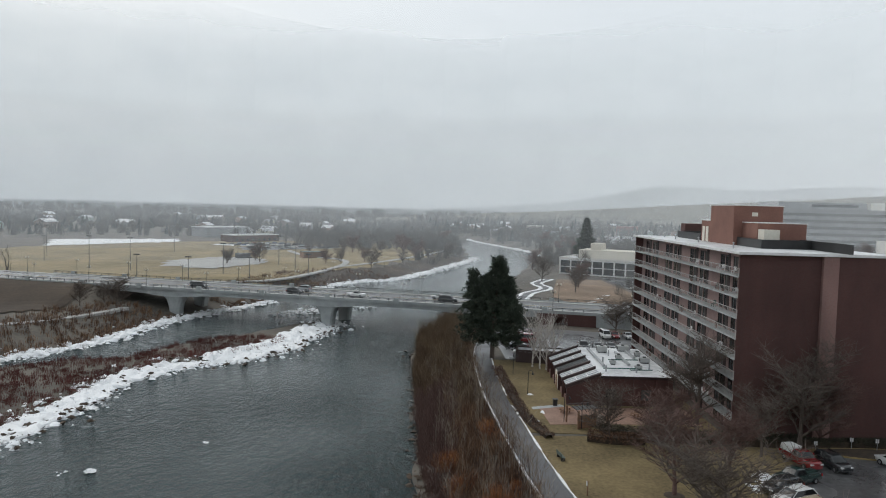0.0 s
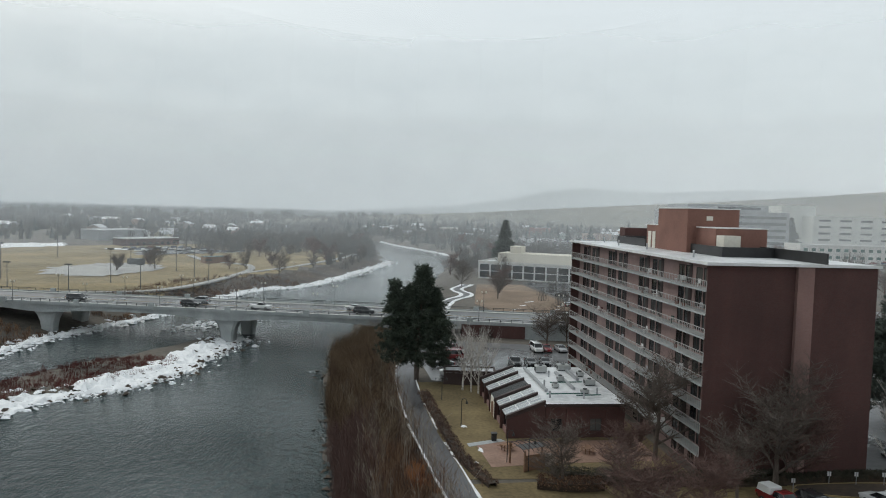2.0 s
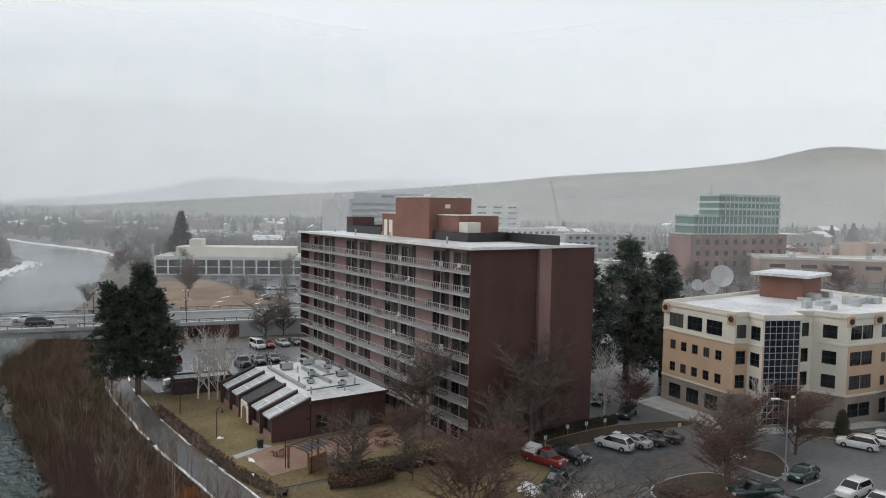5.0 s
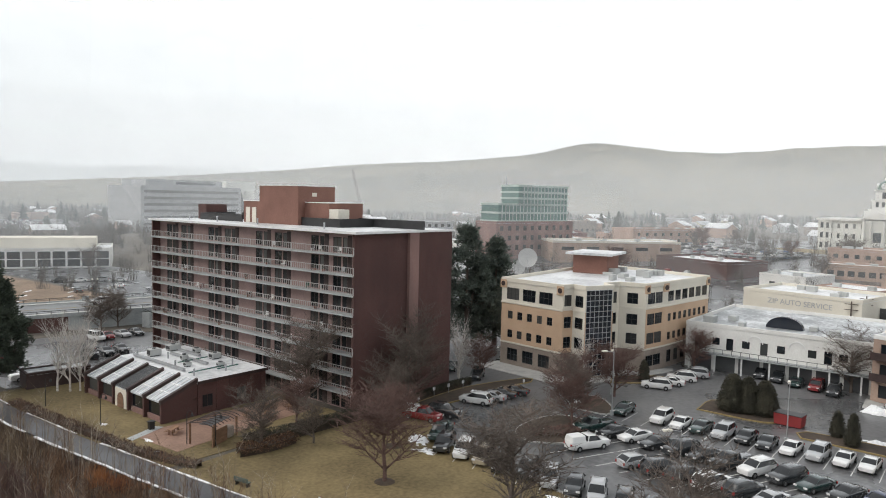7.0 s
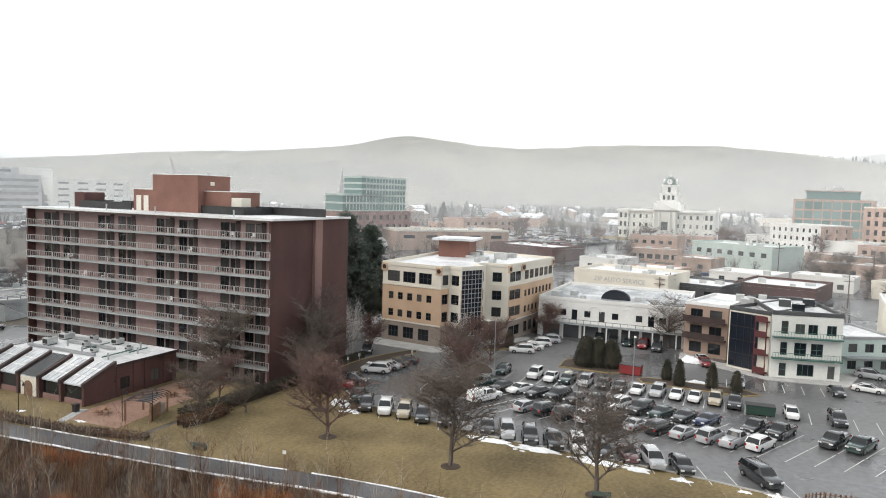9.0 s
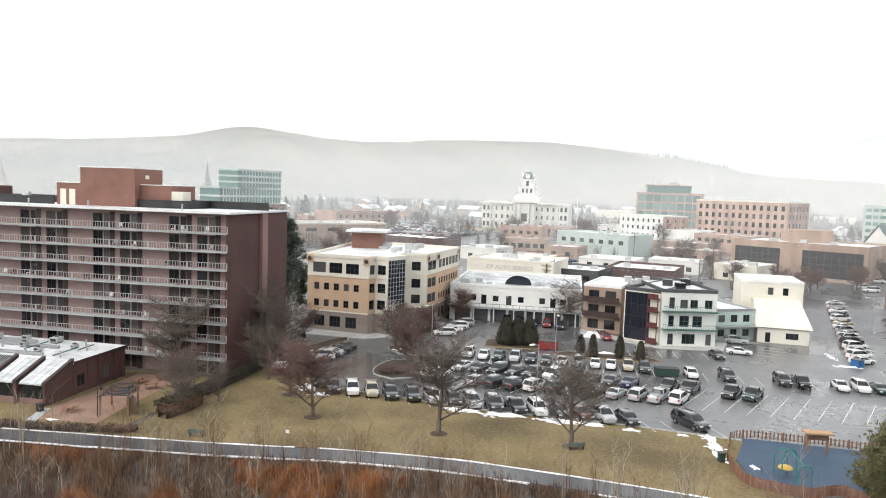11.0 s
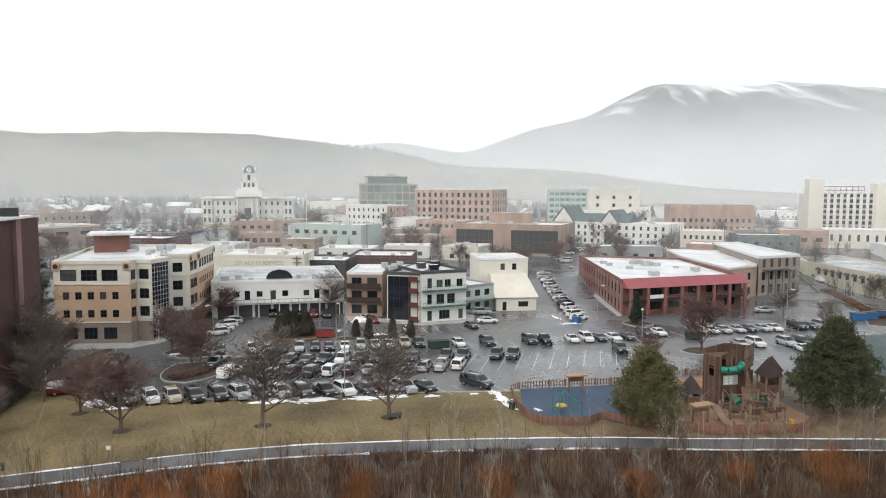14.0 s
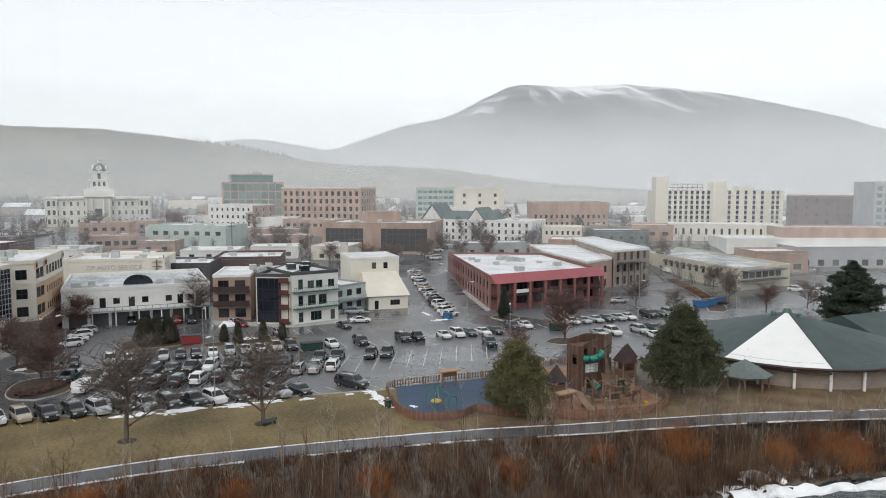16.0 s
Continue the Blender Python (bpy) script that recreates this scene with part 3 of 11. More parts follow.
# ---- the river and the lie of the land ----
WATER = -5.0
UPPER = 9.4
EAST_Y = (-260, -120, -60, -20, 40, 83, 112, 151, 192, 225, 250, 292, 334, 392, 458, 500, 526, 571, 616, 676, 734, 820)
EAST_X = (-46, -26, -16, -9, -4, -3, -5, -7.5, -8, -3, 7, 20, 28.5, 40, 53, 61, 64, 57, 45, 28, 17, -70)
WEST_Y = (-260, 60, 100, 146, 155, 172, 198, 243, 290, 310, 327, 460, 520, 600, 664, 740, 820)
WEST_X = (-135, -118, -107, -93, -87, -82, -79, -61, -50, -43, -25, 13, 13, 12, 4, -30, -160)
BAR = [(-76, 60), (-64, 98), (-62, 111), (-62, 130), (-57, 145), (-48, 152), (-39, 166), (-35, 192), (-31, 207), (-37, 213), (-49, 192), (-56, 179),
       (-61, 175), (-66, 166), (-71, 152), (-82, 148), (-90, 141), (-98, 120), (-101, 60)]


def east_bank(y):
    return np.interp(y, EAST_Y, EAST_X)


def west_bank(y):
    return np.interp(y, WEST_Y, WEST_X)


def ease(v):
    v = np.clip(v, 0, 1)
    return v * v * (3 - 2 * v)


def inside_distance(x, y, poly):
    """How far points lie inside a plan (negative outside)."""
    d, ins = np.full(np.shape(x), 1e9), np.zeros(np.shape(x), bool)
    for (ax, ay), (bx, by) in zip(poly, poly[1:] + poly[:1]):
        t = np.clip(((x - ax) * (bx - ax) + (y - ay) * (by - ay)) / ((bx - ax) ** 2 + (by - ay) ** 2), 0, 1)
        d = np.minimum(d, np.hypot(x - ax - t * (bx - ax), y - ay - t * (by - ay)))
        ins ^= ((ay > y) != (by > y)) & (x < (bx - ax) * (y - ay) / (by - ay + 1e-9) + ax)
    return np.where(ins, d, -d)


# the bridge's near edge runs from BR0 towards BR1
BR0, BR1 = Vector((-100.0, 211.0)), Vector((0.0, 187.5))
BR_DIR = (BR1 - BR0).normalized()
BR_N = Vector((-BR_DIR.y, BR_DIR.x))
BR_WIDE, DECK = 19.5, 3.3


def land(x, y):
    """Height of the ground."""
    x, y = np.asarray(x, float), np.asarray(y, float)
    e, w = x - east_bank(y), west_bank(y) - x
    bed = WATER - 1.6 * ease(np.minimum(-e, -w) / 5)
    bar = inside_distance(x, y, BAR)
    bed = np.where(bar > -4, np.maximum(bed, WATER - 1.2 + 1.9 * ease((bar + 4) / 8)), bed)
    z = np.where(e > 0, WATER + (5 - 0.03) * ease(e / 13), np.where(w > 0, WATER + 3.6 * ease(w / 20), bed))
    # raised approach of the bridge on the far bank
    s = (x - BR0.x) * BR_DIR.x + (y - BR0.y) * BR_DIR.y
    q = (x - BR0.x) * BR_N.x + (y - BR0.y) * BR_N.y
    away = np.maximum(np.maximum(-q, q - BR_WIDE), 0)
    ramp = ease((2 - s) / 10) * (1 - ease((-s - 300) / 200)) * (1 - ease(away / 24))
    z = np.where(w > 0, z + (DECK - 0.3 - z) * ramp, z)
    # the town's ground climbs gently away from the river flat
    far = np.hypot(x + 60, y - 50)
    z = z + UPPER * np.clip((far - 185) / 176, 0, 1) * ease((x - 105) / 50) * ease((440 - y) / 80) * ease((y + 330) / 120)
    lumps = 0.25 * np.sin(x * 0.31 + 1.7 * np.sin(y * 0.13)) * np.sin(y * 0.27 + 0.9 * np.sin(x * 0.19))
    z = z + np.where((e > 20) | (z < WATER - 0.3), 0, lumps * ease((-0.3 - z) / 1.2))
    return z


def spaced(stops):
    out = [stops[0][0]]
    for (a, _), (b, step) in zip(stops, stops[1:]):
        n = max(1, int(round((b - a) / step)))
        out += [a + (b - a) * (i + 1) / n for i in range(n)]
    return np.array(out)


gx = spaced([(-4800, 0), (-1400, 400), (-400, 100), (-170, 12), (-20, 3), (22, 2), (150, 8), (430, 10), (560, 40), (1400, 120), (4800, 400)])
gy = spaced([(-4800, 0), (-1400, 400), (-400, 100), (-60, 10), (260, 3), (480, 6), (860, 12), (1500, 80), (4800, 400)])
GX, GY = np.meshgrid(gx, gy)
GZ = land(GX, GY)
nx_, ny_ = len(gx), len(gy)
idx = np.arange(nx_ * ny_).reshape(ny_, nx_)
quads = np.stack([idx[:-1, :-1], idx[:-1, 1:], idx[1:, 1:], idx[1:, :-1]], -1).reshape(-1, 4)
me = bpy.data.meshes.new("ground")
me.from_pydata(np.stack([GX, GY, GZ], -1).reshape(-1, 3).tolist(), [], quads.tolist())
me.shade_smooth()
me.materials.append(M["ground"])
tagged(new("ground", me), "damp brown winter ground along the river valley", "ground", kind="structure")

# water
bm = bmesh.new()
rows = []
for y in spaced([(-260, 0), (-60, 20), (330, 10), (820, 20)]):
    rows.append([bm.verts.new((x, y, WATER)) for x in np.linspace(west_bank(y) - 4, east_bank(y) + 4, 7)])
for a, b in zip(rows, rows[1:]):
    for k in range(6):
        bm.faces.new((a[k], a[k + 1], b[k + 1], b[k]))
tagged(part("water", bm, M["water"]), "dark grey-green rippled river water with foam flecks", "river", kind="structure")

# ---- paved and planted surfaces of the near bank ----
LOT = [(31, 21), (33, 36), (33.5, 48), (34, 56), (36, 66), (38, 76), (42, 82), (50, 88), (60, 90), (62, 176), (75, 180), (122, 184), (122, -60), (116, -240), (60, -200), (34, -78), (32, -22), (31.5, 5)]
sheet("parking_lot", LOT, 0.02, M["asphalt"], "wet dark asphalt of a large parking lot and streets", "parking lot")
# streets and yards of the climbing town, draped on its ground
cx_, cy_ = (GX[:-1, :-1] + GX[1:, 1:]) / 2, (GY[:-1, :-1] + GY[1:, 1:]) / 2
pick = ((cx_ > 112) & (cx_ < 430) & (cy_ > -270) & (cy_ < 205)).reshape(-1)
used, inv = np.unique(quads[pick], return_inverse=True)
me = bpy.data.meshes.new("town_streets")
me.from_pydata((np.stack([GX, GY, GZ], -1).reshape(-1, 3)[used] + (0, 0, 0.045)).tolist(), [], inv.reshape(-1, 4).tolist())
me.materials.append(M["asphalt"])
tagged(new("town_streets", me), "wet asphalt streets and yards of the town", "street", kind="structure")
sheet("bridge_lot", [(11.5, 139), (24, 137.5), (37, 136.5), (37.3, 148.5), (61.5, 149), (61.5, 158), (36, 172.5), (21, 176), (9.5, 178)], 0.025, M["asphalt"], "wet dark asphalt lot below the bridge approach", "parking lot")
LAWN = [(10.8, 21), (13.2, 33), (14.8, 46), (15.2, 58), (14.0, 71), (12.2, 83), (10.6, 92), (20, 92.5), (37, 91.5), (49, 90), (42, 82), (38, 76), (36, 66), (34, 56), (33.5, 48), (33, 36), (31, 21), (20, 20)]
sheet("lawn", LAWN, 0.03, M["lawn"], "straw-coloured dormant lawn beside the riverside trail", "lawn")
VERGE = [(10.8, 20.8), (8.0, 7), (3.8, -10), (-1.6, -28), (-9, -50), (2, -56), (8, -40), (13, -24), (20, -15), (12, -13), (9, -11), (7, -6.5), (7.3, -2), (8.8, 4.8), (12, 8.4), (13.5, 12.2), (16, 14.7), (14.6, 18), (16, 23)]
sheet("verge", VERGE, 0.032, M["verge"], "brown soil and thin grass between the trail and the playground", "verge")
GARDEN = [(10.5, 93.5), (10, 100), (8.8, 118), (8.2, 132), (8.0, 138), (22, 137), (37.5, 134), (37.5, 93)]
sheet("garden_lawn", GARDEN, 0.035, M["lawn"], "olive-brown winter lawn round the low brick building", "lawn")
TRAIL = smooth_line([(16.5, 200), (14.0, 185), (11.2, 170), (8.6, 157), (7.2, 146), (7.0, 132), (7.6, 114), (8.9, 99), (9.6, 91.5), (10.4, 83.6), (11.3, 76), (12.8, 66), (13.4, 54), (12.4, 42), (10.8, 30), (8.5, 17), (5.9, 6.5), (3.6, -4.5), (0.4, -18), (-4.2, -32), (-12.5, -55), (-26, -90)], 2.5)
bm = ribbon(bmesh.new(), TRAIL, 1.6, 0.05)
tagged(part("trail", bm, M["trail"]), "wet grey asphalt riverside trail", "path", kind="structure")
rng = random.Random(4)
for side, nm in ((1.78, "trail_snow"), (-1.78, "trail_snow")):
    bm = bmesh.new()
    run = []
    for i, p in enumerate(TRAIL):
        d = Vector(TRAIL[min(i + 1, len(TRAIL) - 1)]) - Vector(TRAIL[max(i - 1, 0)])
        d.normalize()
        run.append((p[0] - d.y * side, p[1] + d.x * side))
    k = 0
    while k < len(run) - 3:
        n = rng.randint(3, 11)
        if len(run[k : k + n]) > 2:
            ribbon(bm, run[k : k + n], 0.12, 0.08, 0.1, 0.1, rng)
        k += n - 1 + (rng.randint(0, 2) if rng.random() < 0.5 else 0)
    tagged(part(nm, bm, M["snow"]), "thin melting snow edge along the trail", "snow", kind="stuff")

# kerb between lawn and lot
bm = bmesh.new()
KERB = smooth_line([(31, 21), (33, 36), (33.5, 48), (34, 56), (36, 66), (38, 76), (42, 82)], 3)
ribbon(bm, KERB, 0.12, 0.15, 0.2)
tagged(part("kerb", bm, M["kerb"]), "low pale concrete kerb at the lawn", "kerb", kind="structure")


def lumps(name, line, spread, count, size, material, label, category, seed, lift=0.0, flat=0.5):
    """A heap of irregular broken pieces strewn along a line, as one heap."""
    r = random.Random(seed)
    bm = bmesh.new()
    P = smooth_line(line, 2.0)
    for _ in range(count):
        i = r.randrange(len(P) - 1)
        t = r.random()
        x = P[i][0] + (P[i + 1][0] - P[i][0]) * t + r.gauss(0, spread)
        y = P[i][1] + (P[i + 1][1] - P[i][1]) * t + r.gauss(0, spread)
        z = max(float(land(x, y)), WATER) + lift
        s = size * (0.4 + 1.3 * r.random() ** 2)
        q = Euler((r.uniform(-0.4, 0.4), r.uniform(-0.4, 0.4), r.uniform(0, 6.3))).to_matrix()
        pts = []
        for a, b, c in ((1, 0, 0), (0.3, 0.9, 0.1), (-0.8, 0.6, -0.1), (-0.7, -0.7, 0.1), (0.4, -0.9, 0), (0.3, 0.2, 1), (-0.3, -0.1, 0.9), (0, 0, -0.7)):
            v = q @ Vector((a * s * r.uniform(0.7, 1.3), b * s * r.uniform(0.7, 1.3), c * s * flat * r.uniform(0.6, 1.3)))
            pts.append(bm.verts.new((x + v.x, y + v.y, z + v.z)))
        o = pts
        for f in ((0, 1, 5), (1, 2, 6), (1, 6, 5), (2, 3, 6), (3, 4, 6), (4, 5, 6), (4, 0, 5), (1, 0, 7), (2, 1, 7), (3, 2, 7), (4, 3, 7), (0, 4, 7)):
            bm.faces.new([o[k] for k in f])
    bmesh.ops.recalc_face_normals(bm, faces=bm.faces)
    return tagged(part(name, bm, material), label, category, kind="stuff")


def ice_shelf(line, half, seed, label):
    """A lumpy shelf of snow-covered ice along a shore."""
    P = smooth_line(line, 0.9)
    bm = bmesh.new()
    rows = []
    for i, p in enumerate(P):
        d = Vector(P[min(i + 1, len(P) - 1)]) - Vector(P[max(i - 1, 0)])
        d.normalize()
        w = half * (0.75 + 0.5 * noise.noise(Vector((p[0] * 0.09, p[1] * 0.09, seed))))
        sides = [max(0.4, w + half * (0.55 * noise.noise(Vector((p[0] * 0.3, p[1] * 0.3, seed + 7 + q))) + 0.3 * noise.noise(Vector((p[0] * 1.1, p[1] * 1.1, seed + 3 * q))))) for q in (0, 5)]
        row = []
        for k in range(13):
            o = (k / 6 - 1) * sides[k > 6]
            x, y = p[0] - d.y * o, p[1] + d.x * o
            h = (1 - abs(k / 6 - 1) ** 3) * (0.5 + 0.85 * noise.noise(Vector((x * 0.5, y * 0.5, seed)))) + 0.25 * noise.noise(Vector((x * 1.3, y * 1.3, 2))) + 0.12 * noise.noise(Vector((x * 3.1, y * 3.1, 4)))
            row.append(bm.verts.new((x, y, max(float(land(x, y)), WATER) + max(h, 0.05) if 0 < k < 12 else WATER - 0.3)))
        rows.append(row)
    for a, b in zip(rows, rows[1:]):
        for k in range(12):
            bm.faces.new((a[k], a[k + 1], b[k + 1], b[k]))
    bmesh.ops.recalc_face_normals(bm, faces=bm.faces)
    return tagged(part("ice_shelf", bm, M["snow"]), label, "ice", kind="stuff")


BAR_FRONT = [(-70, 78), (-64, 98), (-62.5, 111), (-62, 130), (-57, 144), (-48, 151), (-40, 164), (-35.5, 190), (-33, 204)]
ice_shelf(BAR_FRONT, 3.7, 3, "thick snowy ice shelf along the gravel bar")
ice_shelf([(-52, 150), (-45, 161), (-40, 173), (-38, 190)], 6.4, 13, "broad snowy ice at the foot of the bridge pier")
lumps("ice_blocks", BAR_FRONT, 2.6, 1700, 0.6, M["ice"], "broken dirty ice blocks along the bar", "ice", 5)
WEST_SHORE = [(-105, 100), (-94, 144), (-87.5, 156), (-82.5, 173), (-79.5, 198), (-70, 222), (-61.5, 243)]
lumps("ice_blocks", WEST_SHORE, 1.7, 1300, 0.75, M["ice"], "broken ice blocks piled on the far shore", "ice", 6)
ice_shelf(WEST_SHORE, 1.6, 8, "snowy ice rim on the far shore")
PARK_SHORE = [(-56, 262), (-50, 290), (-42, 311), (-24, 329), (-4, 392), (12, 450), (17, 474)]
lumps("ice_blocks", PARK_SHORE, 2.2, 1200, 0.9, M["ice"], "broken ice blocks below the park", "ice", 9)
ice_shelf(PARK_SHORE, 3.4, 11, "snowy ice rim below the park")
lumps("ice_blocks", [(-52, 216), (-44, 222), (-36, 232), (-22, 246)], 3.0, 260, 0.7, M["ice"], "ice blocks stranded behind the pier", "ice", 21)
ice_shelf([(-7.6, -5), (-9.4, -12), (-11.4, -20), (-13.8, -31), (-16.6, -48), (-21.6, -70)], 1.7, 17, "melting snow and ice along the near shore")
ice_shelf([(62, 500), (64.5, 526), (57.5, 571), (45, 616), (28, 676), (17, 734)], 2.0, 12, "thin snow rim on the river bend")
for x, y, n_, q in ((-45.4, 87.2, 9, 0.5), (-48.5, 86.6, 4, 0.3), (-34.8, 99.4, 3, 0.25)):
    lumps("ice_floe", [(x, y), (x + 0.5, y + 0.9)], 0.3, n_, q, M["snow"], "small stranded ice floe in the river", "ice", 31 + n_, 0.12)
lumps("bank_stones", [(east_bank(y) + 0.6, y) for y in range(-40, 190, 12)], 0.9, 700, 0.4, M["bank"], "dark wet stones along the near shore", "stones", 14)
lumps("bank_stones", [(-70, 80), (-63, 100), (-61, 130), (-55, 146), (-46, 154), (-38, 168), (-33, 196)], 2.6, 380, 0.5, M["bank"], "dark stones among the ice of the bar", "stones", 15, 0.25)
for k in range(7):
    ice_shelf([(-7.0 + (k % 2) * 1.4, -4 - k * 4.5), (-6.6 + (k % 3) * 0.8, -7 - k * 4.5), (-7.4, -9.5 - k * 4.5)], 1.3, 33 + k, "old snow patch on the lower river bank")

# park on the far bank
PARK = [(-260, 262), (-112, 252), (-70, 262), (-62, 285), (-52, 322), (-38, 345), (-20, 400), (-2, 470), (-6, 560), (-40, 600), (-120, 560), (-230, 480), (-260, 400)]
def draped(name, poly, lift, material, label, category, step=6.0):
    """A surface that follows the ground inside a plan."""
    xs, ys = [p[0] for p in poly], [p[1] for p in poly]
    X, Y = np.meshgrid(np.arange(min(xs), max(xs), step), np.arange(min(ys), max(ys), step))
    I = inside_distance(X, Y, poly) > -step * 0.3
    Z = land(X, Y) + lift
    bm = bmesh.new()
    V = {}
    for r in range(X.shape[0] - 1):
        for c in range(X.shape[1] - 1):
            if I[r, c] and I[r + 1, c] and I[r, c + 1] and I[r + 1, c + 1]:
                q = []
                for a, b in ((r, c), (r, c + 1), (r + 1, c + 1), (r + 1, c)):
                    if (a, b) not in V:
                        V[(a, b)] = bm.verts.new((X[a, b], Y[a, b], Z[a, b]))
                    q.append(V[(a, b)])
                bm.faces.new(q)
    return tagged(part(name, bm, material), label, category, kind="structure")


draped("park_bank", [(-66, 262), (-58, 262), (-46, 300), (-36, 318), (-20, 340), (0, 400), (14, 470), (4, 480), (-16, 410), (-34, 352), (-54, 318), (-62, 290)], 0.4, M["bank"], "dark brown bank below the park", "bank", 3.0)
draped("park_field", PARK, 0.35, M["field"], "straw-coloured playing fields of a winter park", "lawn")

# ---- the road bridge ----
def on_bridge(s, q, z):
    return (BR0.x + BR_DIR.x * s + BR_N.x * q, BR0.y + BR_DIR.y * s + BR_N.y * q, z)


BR_YAW = math.degrees(math.atan2(BR_DIR.y, BR_DIR.x))
BRIDGE = thing("road_bridge", pose(BR0.x, BR0.y, 0, 0, 0, BR_YAW), "long grey concrete road bridge across the river", "bridge")
LEN = 222.0
B0 = -40.0
bm = bmesh.new()
box(bm, B0, 0, DECK - 0.35, LEN, BR_WIDE, DECK)
part("deck", bm, M["concrete"], BRIDGE)
bm = bmesh.new()
box(bm, B0 - 160, 3.0, DECK - 0.3, LEN + 0.02, BR_WIDE - 2.4, DECK + 0.02)
part("carriageway", bm, M["road"], BRIDGE, "wet grey road surface")
# haunched girders between the piers
PIERS = (18.5, 67.0)


def girder_depth(s):
    d = min(abs(s - p) for p in (*PIERS, -18.0, 112.0))
    return 1.15 + 0.95 * math.exp(-((d / 9.0) ** 2))


for q0, q1 in ((0.6, 1.4), (BR_WIDE - 1.4, BR_WIDE - 0.6)):
    bm = bmesh.new()
    rows = []
    for i in range(61):
        s = -20 + i * (146.5 / 60)
        z = DECK - 0.35 - girder_depth(s)
        rows.append([bm.verts.new(p) for p in ((s, q0, z), (s, q1, z), (s, q1, DECK - 0.35), (s, q0, DECK - 0.35))])
    for a, b in zip(rows, rows[1:]):
        for k in range(4):
            bm.faces.new((a[k], a[(k + 1) % 4], b[(k + 1) % 4], b[k]))
    bm.faces.new(rows[0])
    bm.faces.new(rows[-1][::-1])
    bmesh.ops.recalc_face_normals(bm, faces=bm.faces)
    part("girder", bm, M["concrete"], BRIDGE)
for p in PIERS:
    for q in (1.0, BR_WIDE - 5.6):
        bm = bmesh.new()
        lv = []
        for z, hw, hd in ((WATER - 2, 1.6, 1.5), (-3.4, 1.65, 1.55), (-1.6, 1.95, 1.7), (-0.2, 2.5, 1.9), (0.7, 3.2, 2.1), (1.25, 4.0, 2.25)):
            lv.append([bm.verts.new((p + a * hw, q + 2.3 + b * hd, z)) for a, b in ((-1, -0.7), (-0.75, -1), (0.75, -1), (1, -0.7), (1, 0.7), (0.75, 1), (-0.75, 1), (-1, 0.7))])
        for a, b in zip(lv, lv[1:]):
            for k in range(8):
                bm.faces.new((a[k], a[(k + 1) % 8], b[(k + 1) % 8], b[k]))
        bm.faces.new(lv[-1])
        part("pier", bm, M["concrete"], BRIDGE, "flared concrete pier standing in the water")
# solid approach with a retaining wall on the near bank
bm = boxes((141.01, 0.3, -0.5, LEN, BR_WIDE - 0.3, DECK - 0.36))
part("retaining_wall", bm, M["concrete"], BRIDGE, "grey concrete retaining wall of the approach")
bm = bmesh.new()
wall_with_openings(bm, (126, 0.1), (141, 0.1), -0.6, DECK - 0.36, [(4.2, 0.0, 7.6, 2.2)], 3.0)
box(bm, 126, 3.1, -0.6, 141, BR_WIDE - 0.3, DECK - 0.36)
box(bm, 126, 0.1, -0.6, 126.4, 3.1, DECK - 0.36)
part("abutment", bm, M["brick"], BRIDGE, "dark red brick abutment with a dark doorway")
bm = boxes((-26, 0.3, -4, -16, BR_WIDE - 0.3, DECK - 0.36))
part("abutment", bm, M["concrete"], BRIDGE)
# parapets: a low concrete kerb with posts and a dark steel rail
for q in (0.12, BR_WIDE - 0.12):
    bm = boxes((B0, q - 0.16, DECK, LEN, q + 0.16, DECK + 0.42))
    part("parapet_kerb", bm, M["concrete"], BRIDGE)
    bm = boxes((B0, q - 0.05, DECK + 1.0, LEN, q + 0.05, DECK + 1.12), (B0, q - 0.035, DECK + 0.72, LEN, q + 0.035, DECK + 0.78))
    part("handrail", bm, M["rail_dark"], BRIDGE)
    pm = bpy.data.meshes.new("parapet_post")
    bm = boxes((-0.07, -0.07, 0, 0.07, 0.07, 1.05))
    bm.to_mesh(pm)
    bm.free()
    pm.materials.append(M["rail_dark"])
    for i in range(100):
        place("parapet_post", pm, BRIDGE, pose(B0 + 1 + i * 2.6, q, DECK + 0.02))
    pm = bpy.data.meshes.new("pilaster")
    bm = boxes((-0.7, -0.3, -0.4, 0.7, 0.3, 1.2), bevel=0.05)
    bm.to_mesh(pm)
    bm.free()
    pm.materials.append(M["concrete"])
    for i in range(13):
        place("pilaster", pm, BRIDGE, pose(B0 + 8 + i * 20, q, DECK + 0.02))
bm = boxes((B0 - 60, 1.2, DECK, LEN, 2.95, DECK + 0.17), (B0 - 60, BR_WIDE - 2.35, DECK, LEN, BR_WIDE - 0.4, DECK + 0.17))
part("footway", bm, M["kerb"], BRIDGE, "pale concrete footway")
bm = boxes((B0 - 60, 9.7, DECK + 0.025, LEN, 9.85, DECK + 0.035), (B0 - 60, 10.1, DECK + 0.025, LEN, 10.25, DECK + 0.035))
part("centre_line", bm, M["line_y"], BRIDGE, "double yellow centre line")


